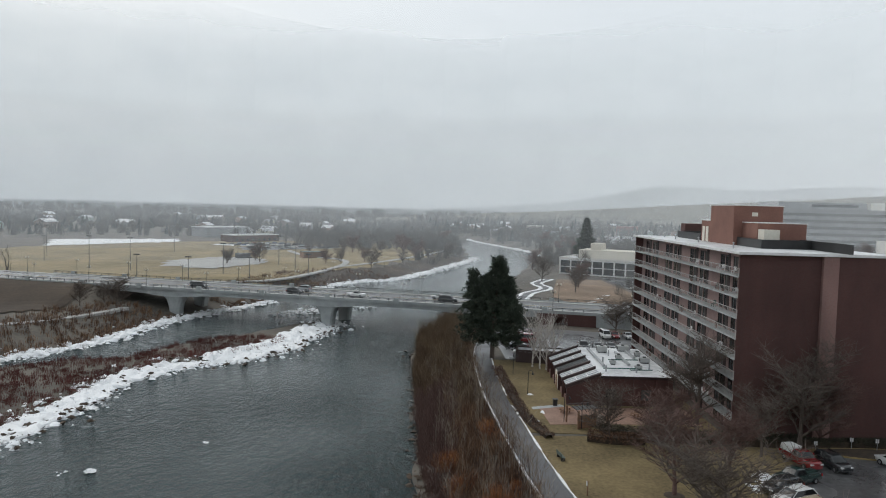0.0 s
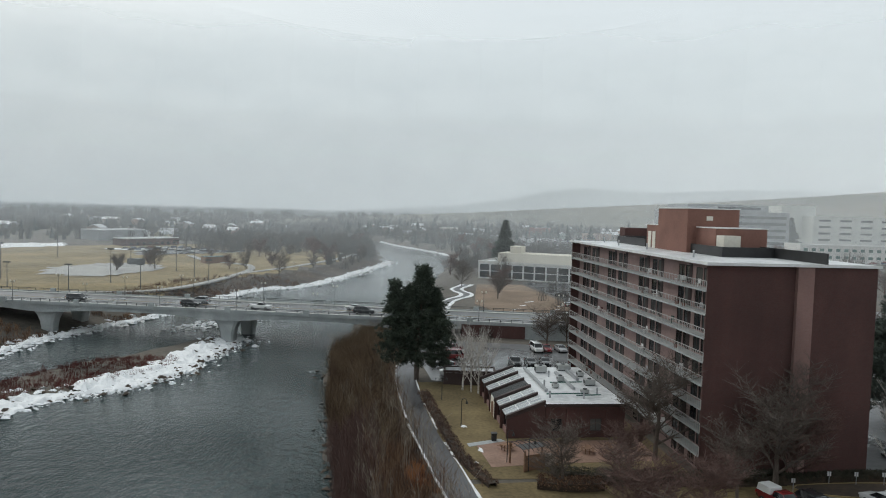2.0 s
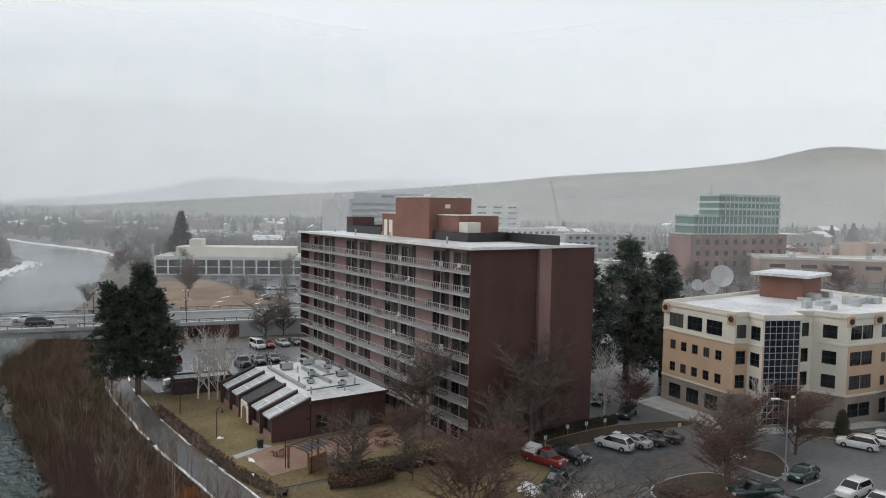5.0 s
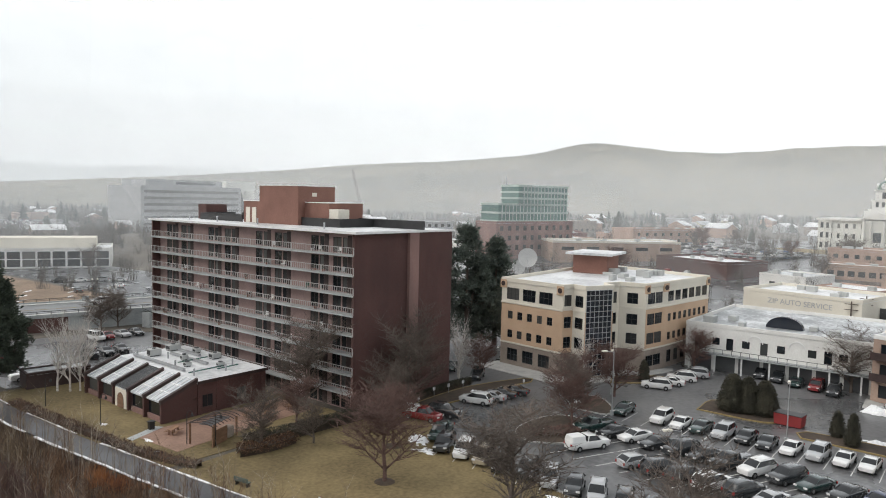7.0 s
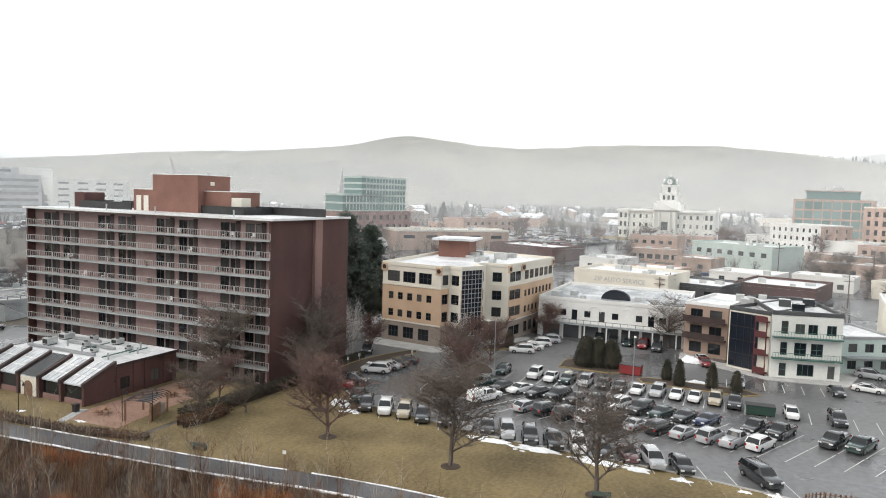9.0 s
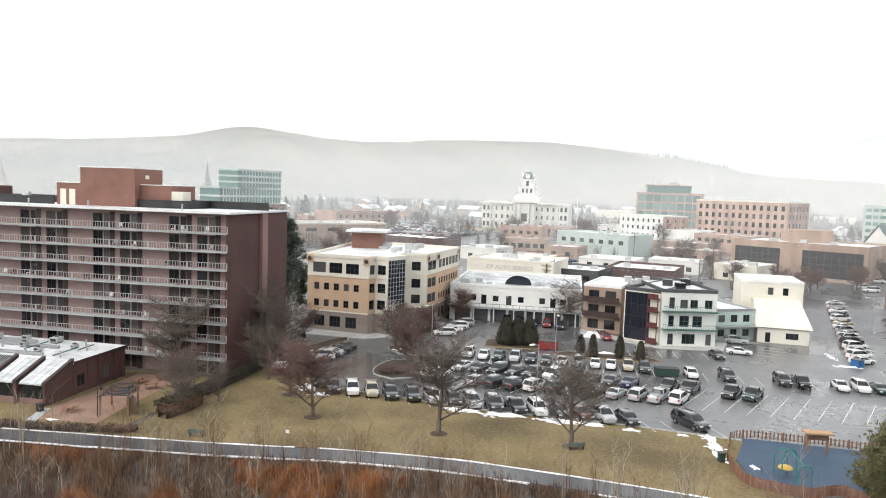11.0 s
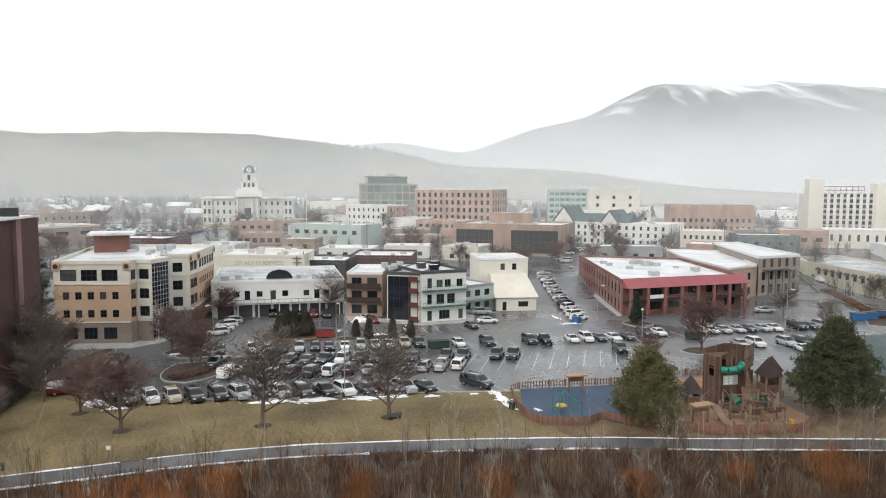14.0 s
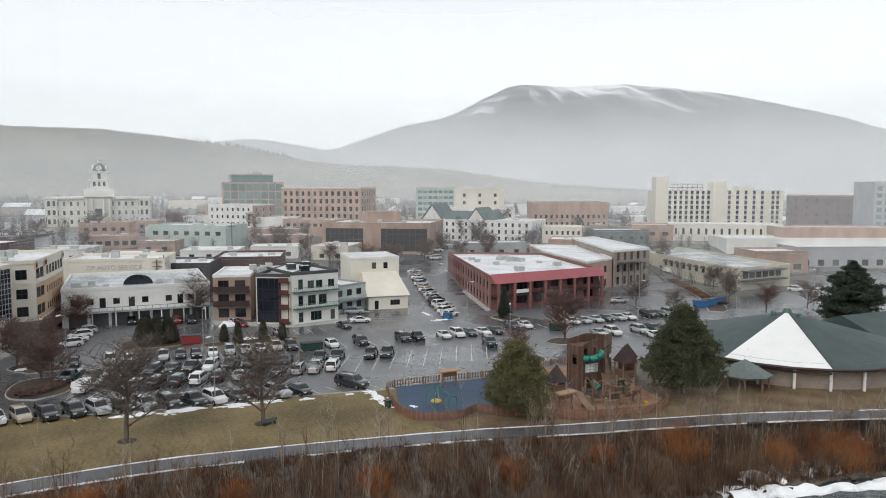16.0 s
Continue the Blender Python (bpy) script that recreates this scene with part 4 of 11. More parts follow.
def street_lamp(m, tall=5.2, twin=True, group="lamps on the bridge", label="dark twin-globe street lamp standing on the bridge"):
    t = thing("street_lamp", m, label, "street lamp", group)
    bm = bmesh.new()
    tube(bm, (0, 0, 0), (0, 0, 0.6), 0.14, 0.11, 8)
    tube(bm, (0, 0, 0.6), (0, 0, tall), 0.07, 0.05, 8)
    if twin:
        tube(bm, (-0.55, 0, tall - 0.25), (0.55, 0, tall - 0.25), 0.035, n=6)
    part("pole", bm, M["rail_dark"], t)
    for x in ((-0.55, 0.55) if twin else (0,)):
        bm = bmesh.new()
        tube(bm, (x, 0, tall - 0.25), (x, 0, tall - 0.1), 0.08, 0.14, 8)
        tube(bm, (x, 0, tall - 0.1), (x, 0, tall + 0.25), 0.2, 0.13, 8)
        part("lantern", bm, M["offwhite"], t, "pale glass lantern")
    return t


lamp = None
for q in (0.75, BR_WIDE - 0.75):
    for i in range(11):
        m = pose(*on_bridge(-50 + i * 20, q, DECK + 0.02), 0, 0, BR_YAW)
        lamp = copy_thing(lamp, m) if lamp else street_lamp(m)

# ---- nine-storey apartment house ----
APT = thing("apartment_house", pose(37.65, 92.6, 0), "nine-storey dark red brick apartment house with railed balconies", "apartment building")
AL, AW, AH, ST = 52.4, 20.5, 24.6, 2.72
BACK = 1.45  # depth of the balconies
NB = 8
BAY = AL / NB


def apt_part(name, rows, material, label="", bevel=0.0):
    return part(name, boxes(*rows, bevel=bevel), material, APT, label)


bm = bmesh.new()
wall_with_openings(bm, (0, 0), (AW, 0), -0.3, AH, [])
part("wall", bm, M["brick"], APT, "windowless dark red brick end wall")
bm = bmesh.new()
wall_with_openings(bm, (AW, 0), (AW, AL), -0.3, AH, [])
wall_with_openings(bm, (AW, AL), (0, AL), -0.3, AH, [])
part("wall", bm, M["brick"], APT)
# balcony-side wall, set back, in pink panels with dark glazed bays
apt_holes, apt_wins = [], []
for f in range(9):
    z = f * ST
    for i in range(NB):
        u0 = i * BAY
        flip = i % 2
        base = u0 + (0.15 * BAY if flip else 0.42 * BAY)
        apt_wins.append((f, base + 0.55, z + 0.12, 0.95, 2.1, 1, 1, "door"))
        apt_wins.append((f, base + (2.1 if flip else 2.15), z + 0.12, 1.7, 2.1, 2, 1, "window"))
bm = bmesh.new()
# the wall faces away from the end wall's side: it runs from the far end to the near end
A_, B_ = (BACK, AL - 0.02), (BACK, 0.02)
LW = AL - 0.04
wall_with_openings(bm, A_, B_, -0.3, AH - 0.1, [(LW - u - w / 2, s, LW - u + w / 2, s + h) for _, u, s, w, h, *_ in apt_wins], 0.12)
part("wall", bm, M["panel_pink"], APT, "dusty pink panels behind the balconies")
for _, u, s, w, h, nx, nz, kind_ in apt_wins:
    fr, pn = window_meshes(w, h, nx, nz, M["dark_panel"], M["glass_lit"] if kind_ == "door" else M["glass"], 0.09)
    wo = place("window", fr, APT, wall_pose(A_, B_, LW - u, s, -0.04))
    place("pane", pn, wo)
# dark brown storey-high panels beside the glazing
dpm = bpy.data.meshes.new("dark_panel")
bm = boxes((-0.05, -0.42, 0, 0.03, 0.42, ST - 0.25))
bm.to_mesh(dpm)
bm.free()
dpm.materials.append(M["dark_panel"])
for f in range(9):
    for i in range(NB):
        flip = i % 2
        base = i * BAY + (0.15 * BAY if flip else 0.42 * BAY)
        place("dark_panel", dpm, APT, pose(BACK - 0.02, base - 0.42, f * ST + 0.02))
# balcony slabs, one to a floor, and their rails in bays
for f in range(1, 9):
    apt_part("balcony_slab", [(-0.12, 0.1, f * ST - 0.22, BACK - 0.003, AL - 0.1, f * ST - 0.02)], M["concrete"], "pale concrete balcony edge")
rm = bmesh.new()
box(rm, -0.03, 0.05, 0.98, 0.03, BAY - 0.05, 1.06)
box(rm, -0.02, 0.05, 0.10, 0.02, BAY - 0.05, 0.15)
for k in range(3):
    box(rm, -0.035, k * (BAY - 0.1) / 2, 0, 0.035, k * (BAY - 0.1) / 2 + 0.08, 1.0)
for k in range(15):
    y = 0.12 + k * (BAY - 0.24) / 14
    box(rm, -0.015, y - 0.026, 0.15, 0.015, y + 0.026, 0.98)
railme = bpy.data.meshes.new("railing")
rm.to_mesh(railme)
rm.free()
railme.materials.append(M["railing"])
for f in range(1, 9):
    for i in range(NB):
        place("railing", railme, APT, pose(-0.06, i * BAY, f * ST - 0.02))
# brick fins that close the balconies at both ends
apt_part("fin_wall", [(0.0, -0.002, -0.3, BACK, 0.3, AH)], M["brick"])
apt_part("fin_wall", [(0.0, AL - 0.3, -0.3, BACK, AL + 0.002, AH)], M["brick"])
apt_part("pilaster", [(10.6, -0.5, -0.3, 12.6, 0.001, AH + 0.02)], M["brick_mid"], "lighter brick strip up the end wall")
apt_part("end_block", [(12.6, -0.35, -0.3, AW, 0.001, AH)], M["brick"])
apt_part("roof", [(-0.35, -0.6, AH, AW + 0.3, AL + 0.4, AH + 0.28)], M["roof_white"], "wet pale flat roof with a white edge")
apt_part("fascia", [(-0.42, -0.67, AH + 0.02, -0.352, AL + 0.47, AH + 0.36), (-0.352, -0.67, AH + 0.02, AW + 0.3, -0.602, AH + 0.36)], M["white_paint"], "thin white roof edge")
R0 = AH + 0.28
apt_part("penthouse", [(6.8, 20.0, R0, 14.5, 30.0, R0 + 6.2)], M["penthouse"], "tall terracotta lift penthouse on the roof")
apt_part("penthouse_wing", [(8.2, 14.4, R0, 15.5, 19.99, R0 + 3.6)], M["penthouse"], "lower terracotta wing")
apt_part("penthouse_wing", [(6.9, 30.01, R0, 14.4, 34.5, R0 + 3.6)], M["penthouse"])
apt_part("coping", [(6.7, 19.9, R0 + 6.2, 14.6, 30.1, R0 + 6.35), (8.1, 14.3, R0 + 3.6, 15.6, 19.9, R0 + 3.72), (6.8, 30.1, R0 + 3.6, 14.5, 34.6, R0 + 3.72)], M["white_paint"])
for y in (31.0, 32.7):
    apt_part("penthouse_door", [(6.82, y, R0 + 0.02, 6.9, y + 1.1, R0 + 2.6)], M["offwhite"], "pale metal door")
apt_part("penthouse_vent", [(9.6, 19.88, R0 + 4.6, 10.5, 20.0, R0 + 5.2)], M["offwhite"], "small white wall vent")
apt_part("stair_head", [(8.6, 48.6, R0, 13.0, 51.2, R0 + 2.7)], M["brick"], "small dark brick stair head")
apt_part("roof_screen", [(7.0, 35.2, R0, 7.2, 48.0, R0 + 1.25), (14.6, 0.4, R0, 14.8, 46.0, R0 + 1.3), (8.0, 48.1, R0, 14.6, 48.3, R0 + 1.3)], M["black"], "dark metal roof screen")
apt_part("roof_screen", [(7.4, 11.0, R0, 7.6, 19.9, R0 + 1.3), (7.6, 11.0, R0, 14.6, 11.2, R0 + 1.3)], M["black"])
apt_part("air_unit", [(8.3, 12.3, R0 + 0.7, 10.6, 16.8, R0 + 2.7)], M["offwhite"], "cream air handling unit", 0.05)
apt_part("air_unit_grille", [(8.24, 14.8, R0 + 0.9, 8.3, 16.5, R0 + 2.5)], M["green_trim"], "dark louvred grille")
apt_part("unit_legs", [(8.5, 12.6, R0, 8.7, 12.8, R0 + 0.7), (10.2, 12.6, R0, 10.4, 12.8, R0 + 0.7), (8.5, 16.2, R0, 8.7, 16.4, R0 + 0.7), (10.2, 16.2, R0, 10.4, 16.4, R0 + 0.7)], M["metal"])
for x, y in ((3.5, 26.0), (3.0, 36.5), (4.2, 47), (12.0, 33.0), (2.6, 9.0), (8.6, 33.6)):
    bm = tube(bmesh.new(), (x, y, R0), (x, y, R0 + 0.8), 0.12, n=8)
    tube(bm, (x, y, R0 + 0.8), (x, y, R0 + 0.95), 0.2, 0.06, 8)
    part("roof_vent", bm, M["metal"], APT)

# ---- low brick community building ----
LOW = thing("community_building", pose(20.5, 107.5, 0), "low dark red brick building with sloping skylights", "building")
LWID, LLEN, LH, LFR = 14.0, 21.6, 4.3, 2.9
lw = [(u - LFR, 0.9, 1.6, 1.7, 2, 1) for u in (4.6, 10.0)]
for i, (a, b, ws) in enumerate((((LFR, 0), (LWID, 0), lw), ((LWID, 0), (LWID, LLEN), []), ((LWID, LLEN), (LFR, LLEN), []), ((LFR, LLEN), (LFR, 0), []))):
    bm = bmesh.new()
    wall_with_openings(bm, a, b, -0.3, LH, [(u - w / 2, s, u + w / 2, s + h) for u, s, w, h, *_ in ws])
    part("wall", bm, M["brick"], LOW)
    for u, s, w, h, nx, nz in ws:
        fr, pn = window_meshes(w, h, nx, nz, M["dark_panel"], M["glass"])
        place("pane", pn, place("window", fr, LOW, wall_pose(a, b, u, s, -0.09)))
part("roof", boxes((2.9, -0.25, LH, LWID + 0.25, LLEN + 0.25, LH + 0.3)), M["roof_white"], LOW, "wet snow-pale flat roof")
part("roof_edge", boxes((2.9, -0.32, LH - 0.05, LWID + 0.3, -0.251, LH + 0.36), (LWID + 0.251, -0.25, LH - 0.05, LWID + 0.32, LLEN + 0.3, LH + 0.36)), M["dark_panel"], LOW)
def slab(pts, y0, y1, drop):
    """A sloping slab: its side outline (x, z) along the top, drawn from y0 to y1, drop metres thick."""
    bm = bmesh.new()
    side = [*pts, *[(x, z - drop) for x, z in pts[::-1]]]
    a, b = [bm.verts.new((x, y0, z)) for x, z in side], [bm.verts.new((x, y1, z)) for x, z in side]
    k_ = len(side)
    bm.faces.new(a)
    bm.faces.new(b[::-1])
    for q in range(k_):
        bm.faces.new((a[q], b[q], b[(q + 1) % k_], a[(q + 1) % k_]))
    bmesh.ops.recalc_face_normals(bm, faces=bm.faces)
    return bm


BAY_LO, BAY_HI = (-2.0, 2.75), (3.0, LH + 0.42)
for k in range(5):
    y = 0.55 + k * 4.23
    ribbed = k == 2
    sk = part("skylight" if not ribbed else "bay_roof", slab((BAY_LO, BAY_HI), y, y + 3.3, 0.16), M["roof_grey"] if ribbed else M["skylight"], LOW, "dark ribbed metal bay roof" if ribbed else "sloping pale glazed skylight")
    for q in range(9 if ribbed else 4):
        yy = y + 0.06 + q * (0.38 if ribbed else 1.02)
        part("rib" if ribbed else "glazing_bar", slab(((BAY_LO[0] - 0.02, BAY_LO[1] + 0.08), (BAY_HI[0], BAY_HI[1] + 0.08)), yy, yy + (0.2 if ribbed else 0.1), 0.07), M["grey_dark"] if ribbed else M["white_paint"], sk)
    if not ribbed:
        for f in (0.34, 0.67):
            x, z = BAY_LO[0] + (BAY_HI[0] - BAY_LO[0]) * f, BAY_LO[1] + (BAY_HI[1] - BAY_LO[1]) * f
            part("glazing_bar", slab(((x - 0.05, z + 0.05), (x + 0.05, z + 0.09)), y, y + 3.3, 0.05), M["white_paint"], sk)
        part("bay_window", boxes((-1.7, y + 0.05, 0.75, -1.6, y + 3.25, 2.5)), M["glass"], LOW, "dark bay window under the skylight")
        part("bay_sill", boxes((-1.9, y, -0.2, -1.5, y + 3.3, 0.74)), M["brick_mid"], LOW, "pale brick sill wall")
    for y0 in ((y - 0.7,) if k else (y - 0.8,)) + ((y + 3.45,) if k == 4 else ()):
        part("fin_wall", slab(((-2.3, 3.1), (3.0, LH + 0.8)), y0, y0 + 0.5, 0.5), M["dark_panel"], LOW, "dark sloping cap of a brick fin")
        bm = slab(((-2.2, 2.58), (2.89, LH + 0.26)), y0 + 0.06, y0 + 0.44, 2.0)
        box(bm, -2.19, y0 + 0.07, -0.2, 2.88, y0 + 0.43, 2.3)
        part("fin_wall", bm, M["brick"], LOW, "brick fin between the bays")
part("stone_front", boxes((-2.1, 9.1, -0.2, -1.5, 12.25, 2.6), bevel=0.04), M["cream"], LOW, "pale rubble stone entrance front")
bm = bmesh.new()
ap = [(9.85, 0.0), (11.5, 0.0), (11.5, 1.3)] + [(10.675 + 0.825 * math.cos(a), 1.3 + 0.825 * math.sin(a)) for a in np.linspace(0.3, math.pi - 0.3, 7)] + [(9.85, 1.3)]
fa, fb = [bm.verts.new((-2.16, y_, z_)) for y_, z_ in ap], [bm.verts.new((-2.06, y_, z_)) for y_, z_ in ap]
bm.faces.new(fa)
bm.faces.new(fb[::-1])
for q in range(len(ap)):
    bm.faces.new((fa[q], fb[q], fb[(q + 1) % len(ap)], fa[(q + 1) % len(ap)]))
bmesh.ops.recalc_face_normals(bm, faces=bm.faces)
part("arched_door", bm, M["wood"], LOW, "arched brown wooden door")
for u in (3.3, 6.2, 8.3, 11.7, 13.6):
    part("brick_pilaster", boxes((u - 0.3, -0.18, -0.2, u + 0.3, -0.003, LH - 0.06)), M["brick"], LOW)
rng = random.Random(11)
for x, y, a, b, c in ((6, 17.5, 2.2, 1.6, 1.3), (10.0, 19, 2.4, 1.8, 1.1), (8, 12, 1.2, 1.0, 0.9), (11.5, 9.5, 1.9, 1.5, 1.0), (6.2, 8, 1.1, 1.1, 0.7), (9.5, 5.0, 1.4, 0.8, 0.6), (12, 15, 1.2, 1.2, 0.8)):
    unit = part("roof_unit", boxes((x, y, LH + 0.45, x + a * 0.8, y + b * 0.8, LH + 0.45 + c * 0.75), bevel=0.06), M["hvac"], LOW, "grey roof ventilation unit")
    part("curb", boxes((x + 0.1, y + 0.1, LH + 0.3, x + a * 0.8 - 0.1, y + b * 0.8 - 0.1, LH + 0.45)), M["grey_dark"], unit)
    part("grille", boxes((x - 0.02, y + 0.15, LH + 0.6, x - 0.001, y + b * 0.8 - 0.15, LH + 0.35 + c * 0.7)), M["black"], unit, "dark louvred grille")
    part("fan_cowl", tube(bmesh.new(), (x + a * 0.4, y + b * 0.4, LH + 0.45 + c * 0.75), (x + a * 0.4, y + b * 0.4, LH + 0.6 + c * 0.75), 0.3, n=10), M["grey_dark"], unit)
for x, y, L in ((4.5, 6, 14), (8.8, 7, 10), (11, 12.5, 6)):
    part("duct", boxes((x, y, LH + 0.42, x + 0.4, y + L, LH + 0.75)), M["metal"], LOW)
for x, y in ((4.4, 3.0), (5.2, 9.2), (9.0, 2.4), (11.6, 4.6), (7.4, 15.0), (12.4, 20.4), (5.0, 19.6)):
    part("vent_pipe", tube(bmesh.new(), (x, y, LH + 0.3), (x, y, LH + 1.3), 0.13, n=8), M["metal"], LOW)
for x, y, L in ((4.2, 4.0, 5.5), (6.4, 10.5, 5.0), (8.2, 3.2, 3.6)):
    part("pipe_run", tube(bmesh.new(), (x, y, LH + 0.6), (x + L, y + 0.3, LH + 0.6), 0.09, n=6), M["green_trim"], LOW, "dark green pipe across the roof")

# ---- pergola and patio in the garden ----
sheet("patio", [(14.5, 97), (13.8, 106), (21, 106.2), (36, 106.2), (36, 98.5), (23, 98)], 0.06, mottled("patio_pavers", (0.20, 0.12, 0.085), (0.32, 0.2, 0.15), 0.4, 0.7, 3.0, 0.2), "reddish paved patio beside the low building", "patio")
sheet("patio_path", [(12.9, 104.2), (12.8, 105.4), (17.4, 107.2), (18.0, 106.2)], 0.07, M["concrete"], "short concrete path between trail and patio", "path")


def pergola(m):
    t = thing("pergola", m, "dark wooden pergola with a ribbed roof", "pergola")
    for x in (-2.4, 2.4):
        for y in (-1.7, 1.7):
            part("post", boxes((x - 0.1, y - 0.1, 0, x + 0.1, y + 0.1, 2.6)), M["wood"], t)
    for k in range(9):
        x = -2.7 + k * 0.675
        bm = bmesh.new()
        pts = [(math.sin(a) * 2.3, 2.55 + math.cos(a) * 0.75 - 0.35) for a in np.linspace(-1.1, 1.1, 9)]
        for (y0, z0), (y1, z1) in zip(pts, pts[1:]):
            tube(bm, (x, y0, z0), (x, y1, z1), 0.06, n=4)
        part("rafter", bm, M["dark_panel"], t)
    part("roof_panel", boxes((-2.6, -1.6, 2.72, 1.2, 0.2, 2.77)), M["grey_dark"], t, "dark ribbed roof sheet")
    part("side_wall", boxes((-2.35, -1.62, 0, 0.6, -1.5, 1.9)), M["wood"], t, "brown boarded side")
    part("rock", boxes((0.8, -1.6, 0, 2.2, -0.4, 1.5), bevel=0.3), M["sandstone"], t, "rough stone block")
    return t


pergola(pose(19.6, 97.6, 0.07, 0, 0, 20) @ Matrix.Scale(0.95, 4))


def picnic_table(m, mat=None):
    t = thing("picnic_table", m, "weathered grey picnic table with benches", "table", "garden tables")
    mat = mat or M["wood"]
    part("tabletop", boxes((-0.9, -0.38, 0.70, 0.9, 0.38, 0.75)), mat, t)
    for y in (-0.7, 0.7):
        part("bench", boxes((-0.9, y - 0.14, 0.42, 0.9, y + 0.14, 0.46)), mat, t)
    for x in (-0.6, 0.6):
        part("leg", boxes((x - 0.05, -0.7, 0.36, x + 0.05, 0.7, 0.42), (x - 0.05, -0.3, 0, x + 0.05, -0.2, 0.7), (x - 0.05, 0.2, 0, x + 0.05, 0.3, 0.7)), mat, t)
    return t


pt = picnic_table(pose(17.5, 103.0, 0.06, 0, 0, 30))
for x, y, a in ((27.5, 101.5, 70), (31.5, 103.0, 10), (29.5, 99.7, 120), (34.0, 101.0, 40)):
    copy_thing(pt, pose(x, y, 0.06, 0, 0, a))

# ---- orange and cream office building ----
OA, OB, OC, OD, OE = (78.0, 96.2), (76.2, 82.6), (84.8, 79.2), (95.2, 72.6), (113.0, 71.0)
OFF = thing("office_building", pose(78.0, 96.2, 0), "four-storey orange and cream office building with glazed corner", "office building")
g1, g2 = (77.3, 79.0), (82.6, 76.6)
OPLAN = [OA, OB, (78.2, 81.8), g1, g2, OC, (88.2, 78.2), (89.2, 73.6), OD, OE, (119.0, 98.0)]
OP = [(x - OA[0], y - OA[1]) for x, y in OPLAN]
OH = 15.6
LEV = (0, 4.1, 7.7, 11.3, OH)
GL_EDGES = (3,)


def office_wins(i, L):
    big = lambda n, m0, m1, w=2.3: [(u, 11.9, w, 2.1, 3, 2) for u in row_of(L, n, m0, m1)]  # noqa: E731
    if i == 0:
        out = big(3, 0.8, 1.8, 2.9)
        for z in (8.4, 5.0):
            out += [(u, z, 1.15, 1.4, 2, 2) for u in row_of(L, 5, 1.0, 1.6)]
        return out + [(u, 0.9, 2.4, 2.2, 3, 2) for u in row_of(L, 3, 1.0, 2.0)]
    if i in (1, 2, 4, 6):
        return [] if L < 1.4 else [(L / 2, z, min(1.9, L * 0.7), 1.9, 2, 2) for z in (12.0, 8.3, 4.9)]
    if i == 5:
        return [(L / 2, z, 2.4, 2.0, 3, 2) for z in (12.0, 8.3, 4.9, 0.9)]
    if i == 7:
        return [(u, z, 2.3, 2.0, 3, 2) for z in (12.0, 8.3, 4.9, 0.9) for u in row_of(L, 2, 0.5, 0.8)]
    if i == 8:
        out = [(u, 12.0, 2.2, 1.9, 2, 2) for u in row_of(L, 6, 0.8, 0.5)]
        for z in (8.4, 5.0):
            out += [(u, z, 1.15, 1.4, 2, 2) for u in row_of(L, 8, 0.8, 0.8)]
        return out + [(u, 0.9, 1.6, 2.2, 2, 2) for u in row_of(L, 6, 0.8, 0.8)]
    return []


for i in range(len(OP)):
    a, b = OP[i], OP[(i + 1) % len(OP)]
    L = math.hypot(b[0] - a[0], b[1] - a[1])
    ws = office_wins(i, L) if i not in GL_EDGES else []
    for z0, z1, mt in ((-0.3, 4.1, M["sandstone"]), (4.1, 11.3, M["orange"] if i not in (2, 4, 5, 6) else M["cream"]), (11.3, OH, M["cream"])):
        bm = bmesh.new()
        hs = [(u - w / 2, s, u + w / 2, s + h) for u, s, w, h, *_ in ws if z0 <= s < z1]
        if i in GL_EDGES:
            hs = [(0.2, max(z0, 0.4), L - 0.2, min(z1, OH - 0.6))]
        wall_with_openings(bm, a, b, z0, z1, hs)
        part("wall", bm, mt, OFF)
    for u, s, w, h, nx, nz in ws:
        fr, pn = window_meshes(w, h, nx, nz, M["black"], M["glass"], 0.08)
        place("pane", pn, place("window", fr, OFF, wall_pose(a, b, u, s, -0.09)))
    if i in GL_EDGES:
        fr, pn = window_meshes(L - 0.4, OH - 1.0, 6, 16, M["grey"], M["glass_blue"], 0.09)
        place("pane", pn, place("curtain_wall", fr, OFF, wall_pose(a, b, L / 2, 0.4, -0.05), "tall gridded glass corner"))
    if L > 2.5 and i not in GL_EDGES:
        for z in (4.1, 11.3):
            wp = wall_pose(a, b, L / 2, z, 0.05)
            part("belt_course", boxes((-L / 2, -0.04, -0.14, L / 2, 0.06, 0.14)), M["cream"], OFF, m=wp)
bm = bmesh.new()
prism(bm, OP, OH - 0.7, OH - 0.45)
part("roof", bm, M["roof_white"], OFF, "snow-white flat roof")
part("parapet", ring_wall(bmesh.new(), OP, OH - 0.6, OH + 0.12, 0.4, 0.12), M["cream"], OFF)
for i, u in ((0, 0.5), (0, 13.2), (7, 0.3), (7, 6.0), (8, 0.3), (8, 17.3)):
    a, b = OP[i], OP[i + 1]
    wp = wall_pose(a, b, u, 13.9, 0.1)
    mb = part("corner_medallion", boxes((-0.7, -0.12, 0, 0.7, 0.12, 1.5)), M["orange"], OFF, m=wp)
    bm = tube(bmesh.new(), (0, 0.1, 0.75), (0, 0.2, 0.75), 0.45, n=14)
    part("disc", bm, M["dark_panel"], mb)
bm = bmesh.new()
prism(bm, [(x - OA[0], y - OA[1]) for x, y in rect(106, 92, 8.5, 7, 10)], OH - 0.6, OH + 3.3)
part("roof_house", bm, M["penthouse"], OFF, "terracotta roof penthouse with a wide white cap")
bm = bmesh.new()
